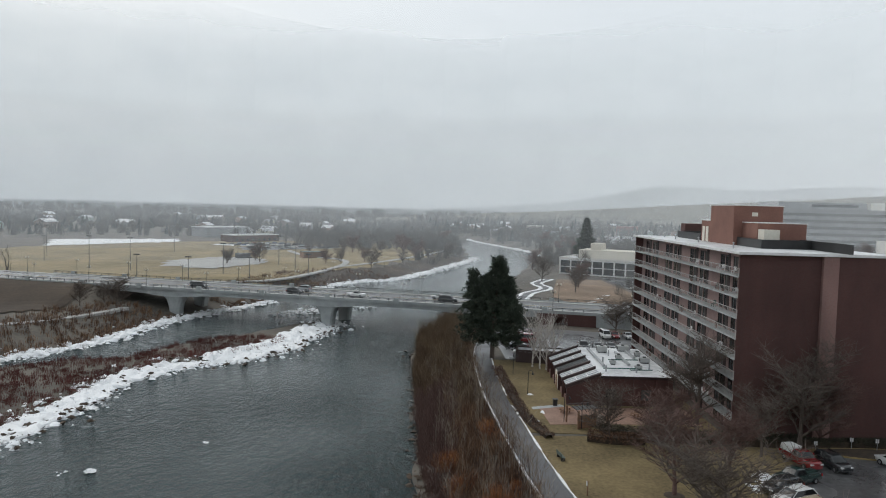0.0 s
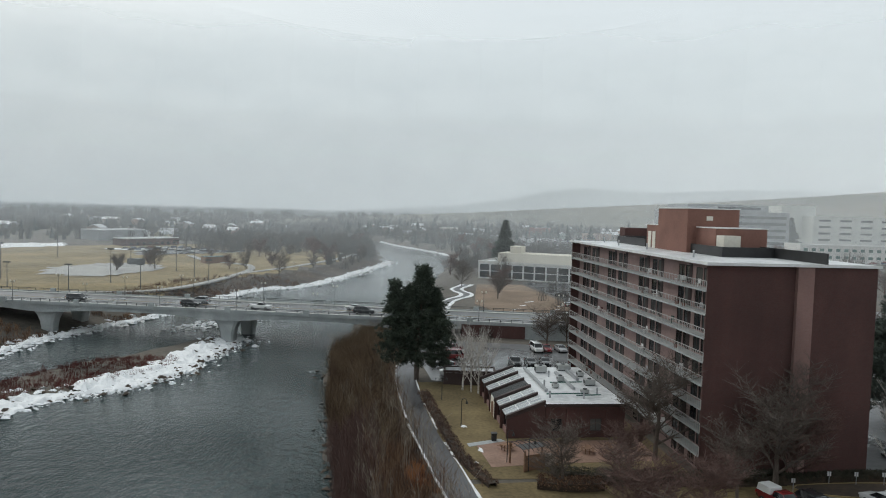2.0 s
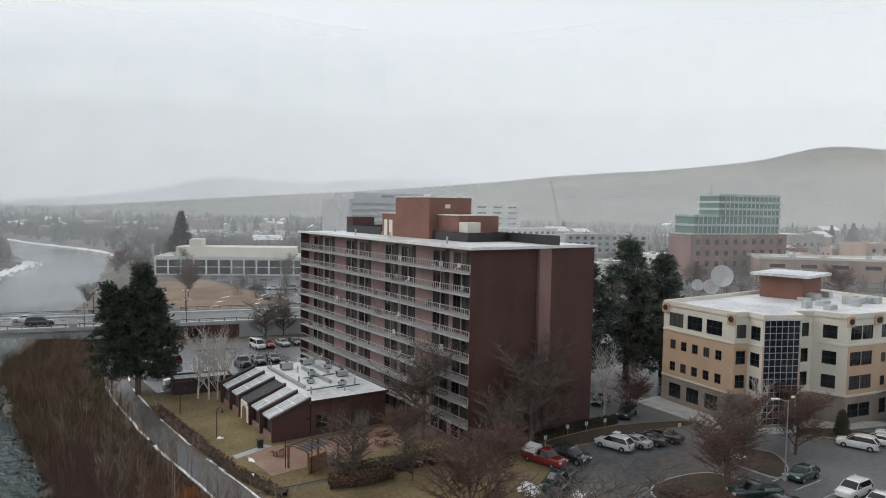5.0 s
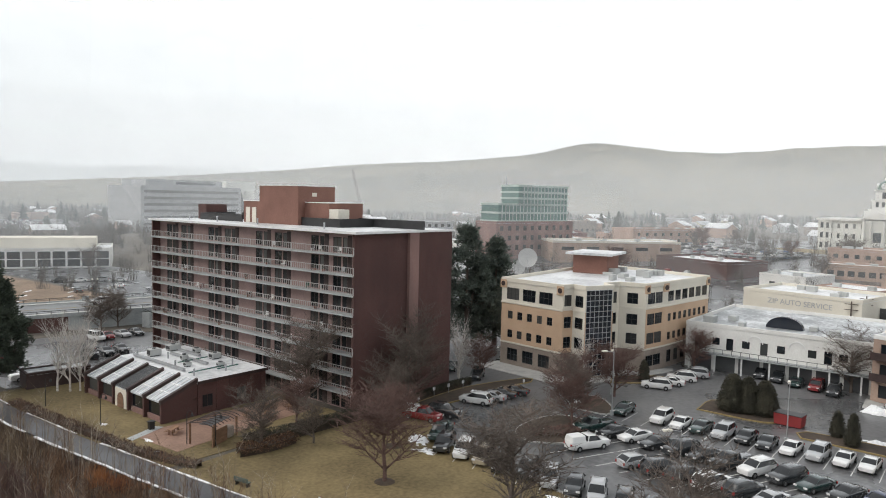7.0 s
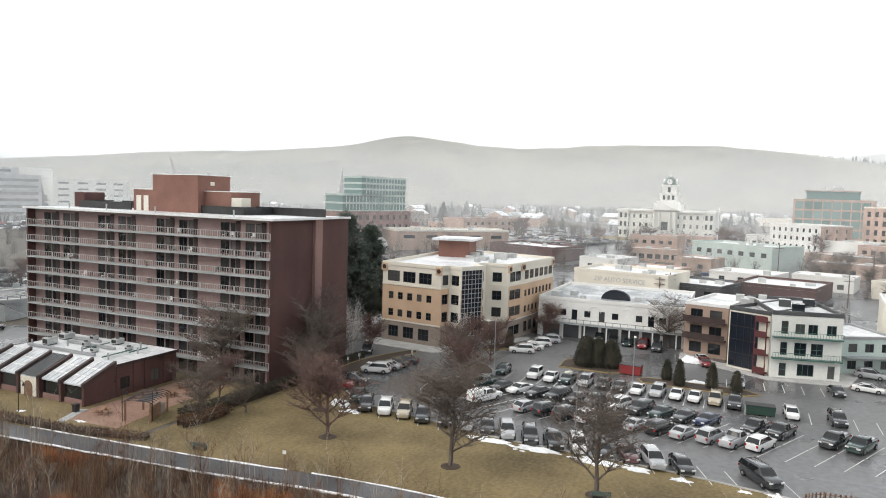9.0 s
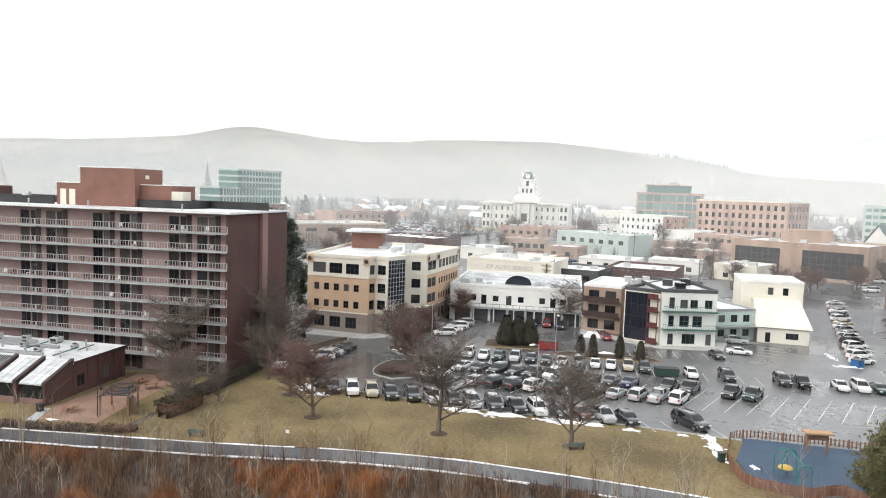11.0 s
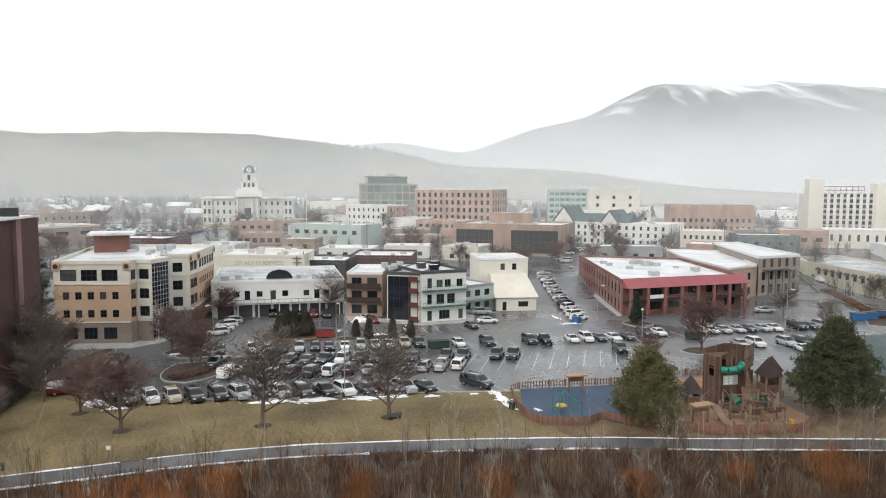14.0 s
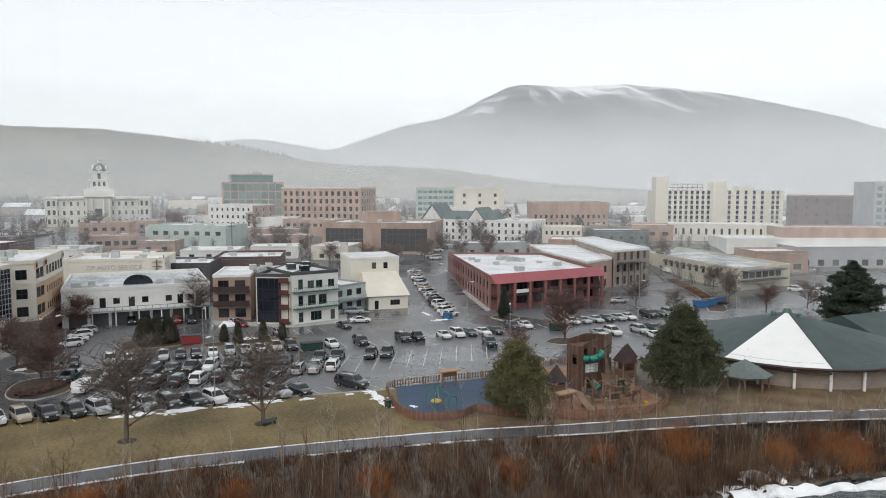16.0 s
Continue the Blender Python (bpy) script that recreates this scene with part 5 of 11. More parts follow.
prism(bm, [(x - OA[0], y - OA[1]) for x, y in rect(106, 92, 11, 9.5, 10)], OH + 3.3, OH + 3.75)
part("roof_house_cap", bm, M["roof_white"], OFF)
rng = random.Random(5)
for k in range(12):
    x, y = rng.uniform(92, 111) - OA[0], rng.uniform(79, 89) - OA[1]
    a, b, c = rng.uniform(0.8, 2.4), rng.uniform(0.8, 2.0), rng.uniform(0.6, 1.3)
    part("roof_unit", boxes((x, y, OH - 0.45, x + a, y + b, OH - 0.45 + c), bevel=0.06), M["hvac"], OFF, "grey roof ventilation unit")

# ---- white two-storey building with arches ----
WB = building("arcade_building", "long white stucco building above a parking level whose shade is painted", front_rect((100.5, 70.5), (101.0, 40.8), 29), 8.3, M["white"], M["roof_grey"],
              {0: [(u, 4.6, 1.3, 1.3, 1, 1) for u in (2.4, 5.4, 10.5, 16.2, 21.0, 25.6)] + [(u, 3.9, 1.2, 2.1, 1, 1) for u in (7.8, 13.5, 23.4)]}, 0.5, M["white"], M["dark_panel"])
wa, wb_ = (0, 0), (0.5, -29.7)
part("deck", boxes((-14.85, 0, 3.0, 14.85, 1.6, 3.25)), M["concrete"], WB, "long balcony deck", wall_pose(wa, wb_, 14.85, 0, 0.01))
part("deck_rail", boxes((-14.85, 1.5, 3.25, 14.85, 1.56, 3.3), (-14.85, 1.5, 4.1, 14.85, 1.56, 4.18), *[(-14.8 + k * 1.5, 1.5, 3.3, -14.72 + k * 1.5, 1.56, 4.1) for k in range(20)]), M["grey_dark"], WB, m=wall_pose(wa, wb_, 14.85, 0, 0.01))
# flat dark panels on the solid wall paint the shade beneath the deck
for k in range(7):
    part("shaded_bay", boxes((-14.5 + k * 4.1, 0.0, 0.0, -11.0 + k * 4.1, 0.05, 2.8)), M["grey_dark"], WB, "flat dark panel painting the shade of a parking bay under the deck", wall_pose(wa, wb_, 14.85, 0, 0.01))
    part("deck_post", boxes((-0.12, 1.2, 0, 0.12, 1.44, 3.0)), M["white_paint"], WB, m=wall_pose(wa, wb_, 1.2 + k * 4.55, 0, 0.01))
for u in (3.9, 12.0, 18.7, 24.5):
    bm = bmesh.new()
    for k in range(10):
        a0, a1 = math.pi * k / 10, math.pi * (k + 1) / 10
        tube(bm, (1.25 * math.cos(a0), 0, 1.25 * math.sin(a0)), (1.25 * math.cos(a1), 0, 1.25 * math.sin(a1)), 0.07, n=5)
    part("arch_moulding", bm, M["white_paint"], WB, m=wall_pose(wa, wb_, u, 5.7, 0.03))
bm = bmesh.new()
lv = [(3.1 * math.cos(math.pi * k / 12), 2.1 * math.sin(math.pi * k / 12)) for k in range(13)]
fr = [bm.verts.new((x, 0, z)) for x, z in lv]
bk = [bm.verts.new((x, -1.2, z)) for x, z in lv]
bm.faces.new(fr)
bm.faces.new(bk[::-1])
for k in range(12):
    bm.faces.new((fr[k], bk[k], bk[k + 1], fr[k + 1]))
part("arched_skylight", bm, M["glass_blue"], WB, "dark half-round skylight gable", wall_pose(wa, wb_, 15.0, 7.8, -7))
for x, y, a in ((4, -3.5, 2.4), (5, -24, 2.0), (8, -20, 1.6), (4, -9, 1.4), (9, -6, 1.8)):
    part("roof_unit", boxes((x, y, 7.8, x + a, y + a * 0.8, 7.8 + a * 0.5), bevel=0.05), M["hvac"], WB, "grey roof ventilation unit")

# ---- row of narrow buildings ----
NB1 = building("brick_townhouse", "narrow brick building with balconies and a white roof", front_rect((97.5, 40.4), (95.5, 32.6), 17), 10.2, M["brick_tan"], M["roof_white"],
               {0: [(u, z, 2.3, 2.0, 2, 1) for u in (2.2, 5.8) for z in (0.7, 3.9, 7.0)]}, 0.4, M["white_paint"], M["dark_panel"])
for z in (3.4, 6.6):
    part("balcony", boxes((-3.9, 0, z, 3.9, 1.3, z + 0.2), (-3.9, 1.22, z + 0.2, 3.9, 1.28, z + 1.2)), M["dark_panel"], NB1, "", wall_pose((0, 0), (-2.0, -7.8), 4.03, 0, 0.01))
NB2 = building("glass_front_building", "narrow building with a dark blue glass front", front_rect((90.0, 32.2), (86.3, 25.6), 22), 11.0, M["offwhite"], M["roof_grey"], {}, 0.5, M["grey_dark"])
L2 = math.hypot(3.7, 6.6)
fr, pn = window_meshes(5.3, 9.6, 4, 4, M["black"], M["glass_blue"], 0.1)
place("pane", pn, place("curtain_wall", fr, NB2, wall_pose((0, 0), (-3.7, -6.6), 2.9, 0.5, 0.1), "dark blue gridded glass front"))
for z in (0.4, 3.5, 6.6, 9.2):
    part("red_balcony", boxes((-1.05, 0, z, 1.05, 1.1, z + 0.2), (-1.05, 1.02, z + 0.2, 1.05, 1.08, z + 1.1)), M["red_paint"], NB2, "dark red steel balcony", wall_pose((0, 0), (-3.7, -6.6), 6.5, 0, 0.05))
part("red_frame", boxes((-1.1, 0.9, 0, -0.95, 1.05, 10.2), (0.95, 0.9, 0, 1.1, 1.05, 10.2)), M["red_paint"], NB2, "", wall_pose((0, 0), (-3.7, -6.6), 6.5, 0, 0.05))
for x, y in ((9, 2), (12, 4), (6, 3), (14, 0)):
    part("roof_unit", boxes((x, y - 6, 10.5, x + 1.8, y - 4.5, 11.7), bevel=0.06), M["hvac"], NB2, "grey roof ventilation unit")
NB3 = building("green_trim_building", "narrow cream building with green trim and tall windows", front_rect((85.6, 25.3), (88.0, 14.6), 20), 11.4, M["courthouse"], M["roof_white"],
               {0: [(u, z, 1.9, 2.2, 2, 2) for u in (4.6, 7.2) for z in (4.0,)] + [(2.0, z, 1.1, 2.2, 1, 2) for z in (0.4, 4.0, 7.6)] + [(u, 7.7, 1.5, 1.7, 2, 1) for u in (4.4, 6.4, 9.3)] + [(9.6, 0.4, 1.1, 2.2, 1, 1), (5.6, 0.6, 2.6, 2.0, 3, 1)]},
               0.5, M["grey_dark"], M["green_trim"])
for z in (3.4, 7.0):
    part("balcony", boxes((-5.4, 0, z, 5.4, 1.1, z + 0.18), (-5.4, 1.04, z + 1.1, 5.4, 1.1, z + 1.16), *[(-5.4 + k * 0.45, 1.05, z + 0.18, -5.36 + k * 0.45, 1.09, z + 1.1) for k in range(25)]), M["green_trim"], NB3, "green railed balcony", wall_pose((0, 0), (2.4, -10.7), 5.5, 0, 0.01))
for x, y in ((5, -5), (10, -3), (13, -7)):
    part("roof_unit", boxes((x, y, 10.9, x + 2.2, y + 2, 12.2), bevel=0.05), M["glass"], NB3, "dark roof light box")
NB4 = building("grey_shed_building", "low grey building with a metal roof and porch", front_rect((95.0, 13.9), (99.5, 4.8), 14), 6.6, M["mint"], M["roof_white"], {0: [(u, z, 1.6, 1.5, 2, 1) for u in (2.0, 5.0, 8.0) for z in (0.9, 3.9)]}, 0.3, M["metal"])
part("porch", boxes((-4.8, 0, 3.1, 4.8, 2.0, 3.25)), M["metal"], NB4, "grey porch roof", wall_pose((0, 0), (4.5, -9.1), 5.0, 0, 0.01))
# cream building with a steep sloping front
CR = building("cream_building", "cream stucco building with a steep sloping front roof", front_rect((97.6, 4.6), (96.6, -5.2), 9), 3.4, M["offwhite"], M["roof_white"], {0: [(6.6, 1.0, 2.4, 1.3, 3, 1), (2.0, 0.1, 1.0, 2.1, 1, 1)]}, 0.2, M["white"], M["grey_dark"])
bm = bmesh.new()
c0 = [(-0.5, 0.5, 3.3), (-1.5, -10.3, 3.3), (6.5, -9.6, 8.2), (6.5, -0.3, 8.2), (8.8, -9.8, 3.3), (8.8, -0.2, 3.3), (8.8, -9.6, 8.2), (8.8, -0.3, 8.2)]
v = [bm.verts.new(p) for p in c0]
for q in ((0, 1, 2, 3), (1, 4, 6, 2), (5, 0, 3, 7), (3, 2, 6, 7), (4, 5, 7, 6), (0, 5, 4, 1)):
    bm.faces.new([v[i] for i in q])
bmesh.ops.recalc_face_normals(bm, faces=bm.faces)
part("mansard_front", bm, M["cream"], CR, "steep cream shingled slope")
building("cream_tower_building", "cream stucco block with a snowy roof", front_rect((106.5, 6.5), (105.5, -6.0), 14), 12.0, M["offwhite"], M["roof_white"], {0: [(u, 9.0, 1.1, 1.6, 1, 2) for u in (6, 9)], 1: [(u, z, 1.0, 1.5, 1, 2) for u in (4, 8, 11) for z in (4, 8.5)]}, 0.4, M["white"])

# ---- red brick building with a rose canopy ----
RP = [(86.0, -22.6), (90.5, -57.0), (135.0, -66.0), (150.0, -39.0)]
RB = building("brick_restaurant", "red brick building with a rose metal canopy and white flat roof", RP, 8.2, M["brick_red"], M["roof_white"],
              {3: [(u, z, 1.4, 2.0, 2, 2) for u in row_of(66.0, 15, 2, 2) for z in (0.9, 4.6)], 0: [(u, 1.0, 3.2, 2.2, 3, 1) for u in row_of(34.7, 6, 1, 1)] + [(u, 4.4, 3.4, 2.0, 3, 1) for u in row_of(34.7, 6, 1, 1)]},
              0.6, M["brick_red"], M["dark_panel"])
bm = bmesh.new()
wp = wall_pose((0, 0), (4.5, -34.4), 17.35, 0, 0.02)
v = [bm.verts.new(p) for p in ((-17.6, 0.0, 8.7), (17.6, 0.0, 8.7), (17.6, 2.4, 6.6), (-17.6, 2.4, 6.6), (-17.6, 0.0, 6.5), (17.6, 0.0, 6.5))]
for q in ((0, 1, 2, 3), (3, 2, 5, 4), (0, 3, 4), (1, 5, 2), (0, 4, 5, 1)):
    bm.faces.new([v[i] for i in q])
bmesh.ops.recalc_face_normals(bm, faces=bm.faces)
part("canopy", bm, M["awning_red"], RB, "rose-red sloping metal canopy", wp)
part("terrace", boxes((-17.4, 0.02, 3.3, 17.4, 2.2, 3.6), (-17.4, 2.1, 4.4, 17.4, 2.16, 4.5), *[(-17.4 + k * 1.2, 2.1, 3.6, -17.34 + k * 1.2, 2.16, 4.4) for k in range(30)]), M["dark_panel"], RB, "upper terrace with a dark railing", wp)
for k in range(8):
    part("column", boxes((-0.35, 1.75, 0, 0.35, 2.35, 6.5)), M["brick_red"], RB, m=wall_pose((0, 0), (4.5, -34.4), 0.8 + k * 4.72, 0, 0.02))
for k in range(9):
    part("pale_pier", boxes((-0.22, 0.0, 0.2, 0.22, 0.12, 7.4)), M["sandstone"], RB, "pale stone pier on the brick side", wall_pose((64.0, -16.4), (0, 0), 66.0 - 2.0 - k * 4.13, 0, 0.004))
part("banner", boxes((-2.2, 2.2, 4.0, 1.6, 2.24, 4.9)), M["white_paint"], RB, "plain white banner on the railing", wall_pose((0, 0), (4.5, -34.4), 7.5, 0, 0.02))
rng = random.Random(6)
for k in range(12):
    x, y, a = rng.uniform(8, 50), rng.uniform(-32, -12), rng.uniform(0.9, 2.4)
    part("roof_unit", boxes((x, y, 7.6, x + a, y + a, 7.6 + a * 0.55), bevel=0.06), M["hvac"], RB, "grey roof ventilation unit")
# tan brick neighbours behind it
TB = building("tan_brick_building", "tan brick building with a white flat roof", [(101, -60.5), (108.0, -74.0), (150, -92), (160, -76), (136, -67)], 8.8, M["brick_tan"], M["roof_white"], {0: [(u, z, 1.6, 2.0, 2, 1) for u in (3, 7, 11) for z in (0.8, 4.8)]}, 0.4, M["white"])
TB2 = building("old_brick_building", "old weathered brick building with tall arched windows and an outside stair", [(108.0, -74.5), (111.5, -90.5), (160, -104), (158, -93)], 11.0, M["sandstone"], M["roof_white"],
               {0: [(u, z, 1.2, 2.3, 1, 2) for u in row_of(16.3, 5, 0.6, 0.6) for z in (0.6, 4.3, 7.8)], 1: [(u, z, 1.2, 2.2, 1, 2) for u in row_of(50, 9, 2, 2) for z in (4.2, 7.7)]}, 0.5, M["white_paint"], M["dark_panel"])
bm = bmesh.new()
for k in range(24):
    box(bm, 2.0 + k * 0.5, 1.0, 7.2 - k * 0.3, 2.55 + k * 0.5, 2.2, 7.26 - k * 0.3)
tube(bm, (2, 2.2, 8.2), (14, 2.2, 1.0), 0.06, n=5)
tube(bm, (2, 2.2, 7.2), (14, 2.2, 0.0), 0.1, n=5)
box(bm, -6.5, 0.05, 7.1, 2.0, 2.2, 7.25)
for k in range(4):
    box(bm, -6.4 + k * 2.7, 2.0, 0, -6.2 + k * 2.7, 2.15, 7.1)
bmesh.ops.transform(bm, matrix=wall_pose((0, 0), (3.5, -16.0), 8.0, 0, 0.02) @ Matrix.Diagonal((-1, 1, 1, 1)), verts=bm.verts)
bmesh.ops.recalc_face_normals(bm, faces=bm.faces)
part("fire_stair", bm, M["grey_dark"], TB2, "dark steel outside stair")
# pale yellow building with small awnings
YB = building("yellow_building", "long pale yellow building with small dark awnings", [(131, -110.5), (87.5, -102.5), (90.0, -126), (101, -128), (150, -137), (148, -113)], 6.6, M["yellow_wall"], M["roof_grey"],
              {0: [(u, 3.2, 1.7, 1.5, 1, 1) for u in row_of(44.2, 9, 3, 8)], 1: [(u, 3.3, 2.4, 1.9, 2, 1) for u in row_of(23.6, 6, 2, 4)]}, 0.6, M["yellow_wall"])
for u in row_of(44.2, 9, 3, 8):
    bm = bmesh.new()
    v = [bm.verts.new(p) for p in ((-1.1, 0, 5.3), (1.1, 0, 5.3), (1.1, 0.9, 4.6), (-1.1, 0.9, 4.6), (-1.1, 0, 4.6), (1.1, 0, 4.6))]
    for q in ((0, 1, 2, 3), (3, 2, 5, 4), (0, 3, 4), (1, 5, 2), (0, 4, 5, 1)):
        bm.faces.new([v[i] for i in q])
    bmesh.ops.recalc_face_normals(bm, faces=bm.faces)
    part("awning", bm, M["dark_panel"], YB, "small dark awning", wall_pose((0, 0), (-43.5, 8.0), u, 0, 0.01))
part("long_awning", boxes((-9, 0, 5.4, 9, 2.2, 5.65), (-9, 0, 2.6, 9, 2.4, 2.9)), M["grey_dark"], YB, "long dark porch roof", wall_pose((-43.5, 8), (-41, -15.5), 10.5, 0, 0.01))

# ---- the town behind ----


def uphill(x, y):
    """Where a place seen over the river flat stands on the climbing ground, and how much nearer that is."""
    far, lo, hi = math.hypot(x + 60, y - 50), 0.2, 1.0
    for _ in range(30):
        s = (lo + hi) / 2
        lo, hi = (lo, s) if float(land(-60 + (x + 60) * s, 50 + (y - 50) * s)) > 29.6 * (1 - s) else (s, hi)
    return hi if far > 180 else 1.0


def nearer(x, y):
    s = uphill(x, y)
    return -60 + (x + 60) * s, 50 + (y - 50) * s



def town(name, label, l, r, depth, h, wall, rows=0, cols=0, w=1.3, wh=1.7, first=1.2, step=3.4, roof="roof_white", glass="glass", side=None, coping=None, side_wall=None, parapet=0.6, z0=0.0, here=False):
    """A house of the town from its front's ends; windows in even rows on the front and, where told, on the sides."""
    s = 1.0 if here else uphill((l[0] + r[0]) / 2, (l[1] + r[1]) / 2)
    plan = front_rect(l, r, depth)
    if here:
        z0 = float(land((l[0] + r[0]) / 2, (l[1] + r[1]) / 2))
    L = math.hypot(r[0] - l[0], r[1] - l[1])
    wins = {0: [(u, first + k * step, w, wh, 1, 1) for u in row_of(L, cols, 1.0, 1.0) for k in range(rows)]} if cols else {}
    if side:
        for e, n in side.items():
            wins[e] = [(u, first + k * step, w, wh, 1, 1) for u in row_of(depth, n, 1.0, 1.0) for k in range(rows)]
    wins = {e: [v for v in ws if v[1] + v[3] < h - 0.4] for e, ws in wins.items()}
    top = building(name, label, plan, h, M[wall], M[roof], wins, parapet, M[coping] if coping else None, glass=M[glass], near=False, walls={1: M[side_wall], 3: M[side_wall]} if side_wall else None, z0=z0, base=-4.0)
    if here:
        q = random.Random(int(l[0] * 7 + l[1] * 3))
        d = Vector((r[0] - l[0], r[1] - l[1])).normalized()
        for _ in range(2 if name == "low_shop" else 4):
            u, v, a = q.uniform(0.15, 0.85) * L, q.uniform(0.2, 0.75) * depth, q.uniform(0.6, 1.3)
            part("roof_unit", boxes((-a, -a * 0.7, 0, a, a * 0.7, q.uniform(0.7, 1.4)), bevel=0.05), M["hvac"], top, "grey roof ventilation unit", pose(d.x * u - d.y * v, d.y * u + d.x * v, h - parapet, 0, 0, math.degrees(math.atan2(d.y, d.x))))
    if s < 0.999:
        m = Matrix.Translation((-60, 50, 29.6)) @ Matrix.Scale(s, 4) @ Matrix.Translation((60, -50, -29.6))
        top.matrix_basis = m @ top.matrix_basis
        PLANS[-1] = [tuple((m @ Vector((*p, 0)))[:2]) for p in plan]
    return top


# courthouse with a domed clock tower
CH = town("courthouse", "grey limestone courthouse with a domed clock tower", (530, 119), (528, 52), 40, 20.5, "courthouse", 3, 15, 1.5, 2.9, 2.0, 6.2, coping="white", glass="glass_lit")
LCH = math.hypot(2, 67)
cw = lambda u, z, o=0.0: wall_pose((0, 0), (-2, -67), u, z, o)  # noqa: E731
part("portico", boxes((-8.5, 0, 0, 8.5, 3.0, 19.5)), M["courthouse"], CH, m=cw(LCH / 2, 0, 0.01))
bm = bmesh.new()
v = [bm.verts.new(p) for p in ((-9.5, 0, 20.5), (9.5, 0, 20.5), (0, 0, 25), (-9.5, 4, 20.5), (9.5, 4, 20.5), (0, 4, 25))]
for q in ((0, 1, 2), (5, 4, 3), (0, 2, 5, 3), (1, 4, 5, 2), (0, 3, 4, 1)):
    bm.faces.new([v[i] for i in q])
bmesh.ops.recalc_face_normals(bm, faces=bm.faces)
part("pediment", bm, M["white"], CH, "white pediment over the entrance", cw(LCH / 2, 0, 0.01))
for k in range(4):
    bm = tube(bmesh.new(), (0, 0, 7), (0, 0, 19.3), 0.75, 0.65, 12)
    part("column", bm, M["courthouse"], CH, m=cw(LCH / 2 - 7.2 + (k if k < 2 else k + 1) * 3.6, 0, 3.9))
part("entrance_arch", boxes((-2.2, 3.0, 6.5, 2.2, 3.1, 12.5), bevel=0.04), M["glass"], CH, "dark arched entrance window", cw(LCH / 2, 0, 0.01))
tw = cw(LCH / 2, 0, -16)
part("tower_base", boxes((-9.5, -9, 20, 9.5, 9, 25.6), (-8, -7.5, 25.6, 8, 7.5, 27.0)), M["white"], CH, "white stepped base of the tower", tw)
part("tower_stage", boxes((-6.0, -6.0, 27.0, 6.0, 6.0, 32.4)), M["white"], CH, m=tw)
part("tower_stage", boxes((-4.7, -4.7, 32.4, 4.7, 4.7, 38.6)), M["white"], CH, m=tw)
part("tower_cornice", boxes((-6.5, -6.5, 32.0, 6.5, 6.5, 32.6), (-5.3, -5.3, 38.2, 5.3, 5.3, 38.9)), M["courthouse"], CH, m=tw)
for x in (-3.2, 0, 3.2):
    part("tower_window", boxes((x - 0.8, 6.0, 28, x + 0.8, 6.1, 31.2)), M["glass"], CH, m=tw)
part("tower_window", boxes((-1.0, 4.7, 33.4, 1.0, 4.8, 37.2)), M["glass"], CH, m=tw)
bm = bmesh.new()
for k in range(6):
    a0, a1 = math.pi / 2 * k / 6, math.pi / 2 * (k + 1) / 6
    tube(bm, (0, 0, 38.9 + 5.8 * math.sin(a0)), (0, 0, 38.9 + 5.8 * math.sin(a1)), 4.5 * math.cos(a0), max(4.5 * math.cos(a1), 0.8), 16, False)
part("dome", bm, M["copper"], CH, "dark green dome", tw)
for a in (0, 90, -90):
    ck = part("clock", tube(bmesh.new(), (0, 3.7, 41.0), (0, 4.75, 41.0), 1.9, n=18), M["white_paint"], CH, "round white clock face", tw @ pose(0, 0, 0, 0, 0, a))
    part("clock_hand", boxes((-0.12, 4.76, 41.0, 0.12, 4.84, 42.4), (-0.1, 4.76, 40.9, 1.0, 4.84, 41.1)), M["black"], ck)
part("lantern", tube(bmesh.new(), (0, 0, 44.4), (0, 0, 46.2), 1.0, 0.8, 8), M["white"], CH, m=tw)
part("finial", tube(bmesh.new(), (0, 0, 46.2), (0, 0, 48.2), 0.25, 0.1, 6), M["copper"], CH, m=tw)
for u in (4.2, LCH - 4.2):
    part("end_pavilion", boxes((-3.6, 0, 0, 3.6, 1.2, 20.3)), M["courthouse"], CH, "projecting limestone end bay", cw(u, 0, 0.01))
    for x in (-1.6, 1.6):
        for z in (2.0, 8.2, 14.4):
            part("window", boxes((x - 0.8, 1.2, z, x + 0.8, 1.28, z + 3.4)), M["glass"], CH, m=cw(u, 0, 0.01))
part("cornice", boxes((-LCH / 2 - 0.8, -0.5, 19.2, LCH / 2 + 0.8, 1.6, 20.2)), M["white"], CH, "pale projecting cornice", cw(LCH / 2, 0, 0.01))

CH.matrix_basis = CH.matrix_basis @ pose(-1, -33.5, 0) @ Matrix.Scale(1.08, 4) @ pose(1, 33.5, 0)
GB = town("green_glass_block", "brick and green glass office block", (500, -1), (491.5, -47), 30, 33.5, "brick_light", 5, 8, 4.9, 5.0, 2.2, 6.2, glass="glass_teal", side={3: 6})
part("roof_house", boxes((6, -40, 32.5, 24, -8, 39)), M["glass_teal"], GB, "set-back green glass top storey")
part("roof_cap", boxes((5, -41, 39, 25, -7, 39.6)), M["brick_light"], GB)
part("roof_mast", boxes(*[(10 + k * 3, -30 + k * 5, 39.6, 10.3 + k * 3, -29.7 + k * 5, 43) for k in range(4)], (9, -31, 39.6, 14, -24, 41.5)), M["hvac"], GB, "pale rooftop plant")
town("pink_hotel", "five-storey salmon brick hotel with pale lintels", (432, -34), (400, -82), 36, 29.5, "brick_light", 5, 13, 1.9, 3.0, 3, 5.2, side={1: 6}, side_wall="brick_light", coping="cream")
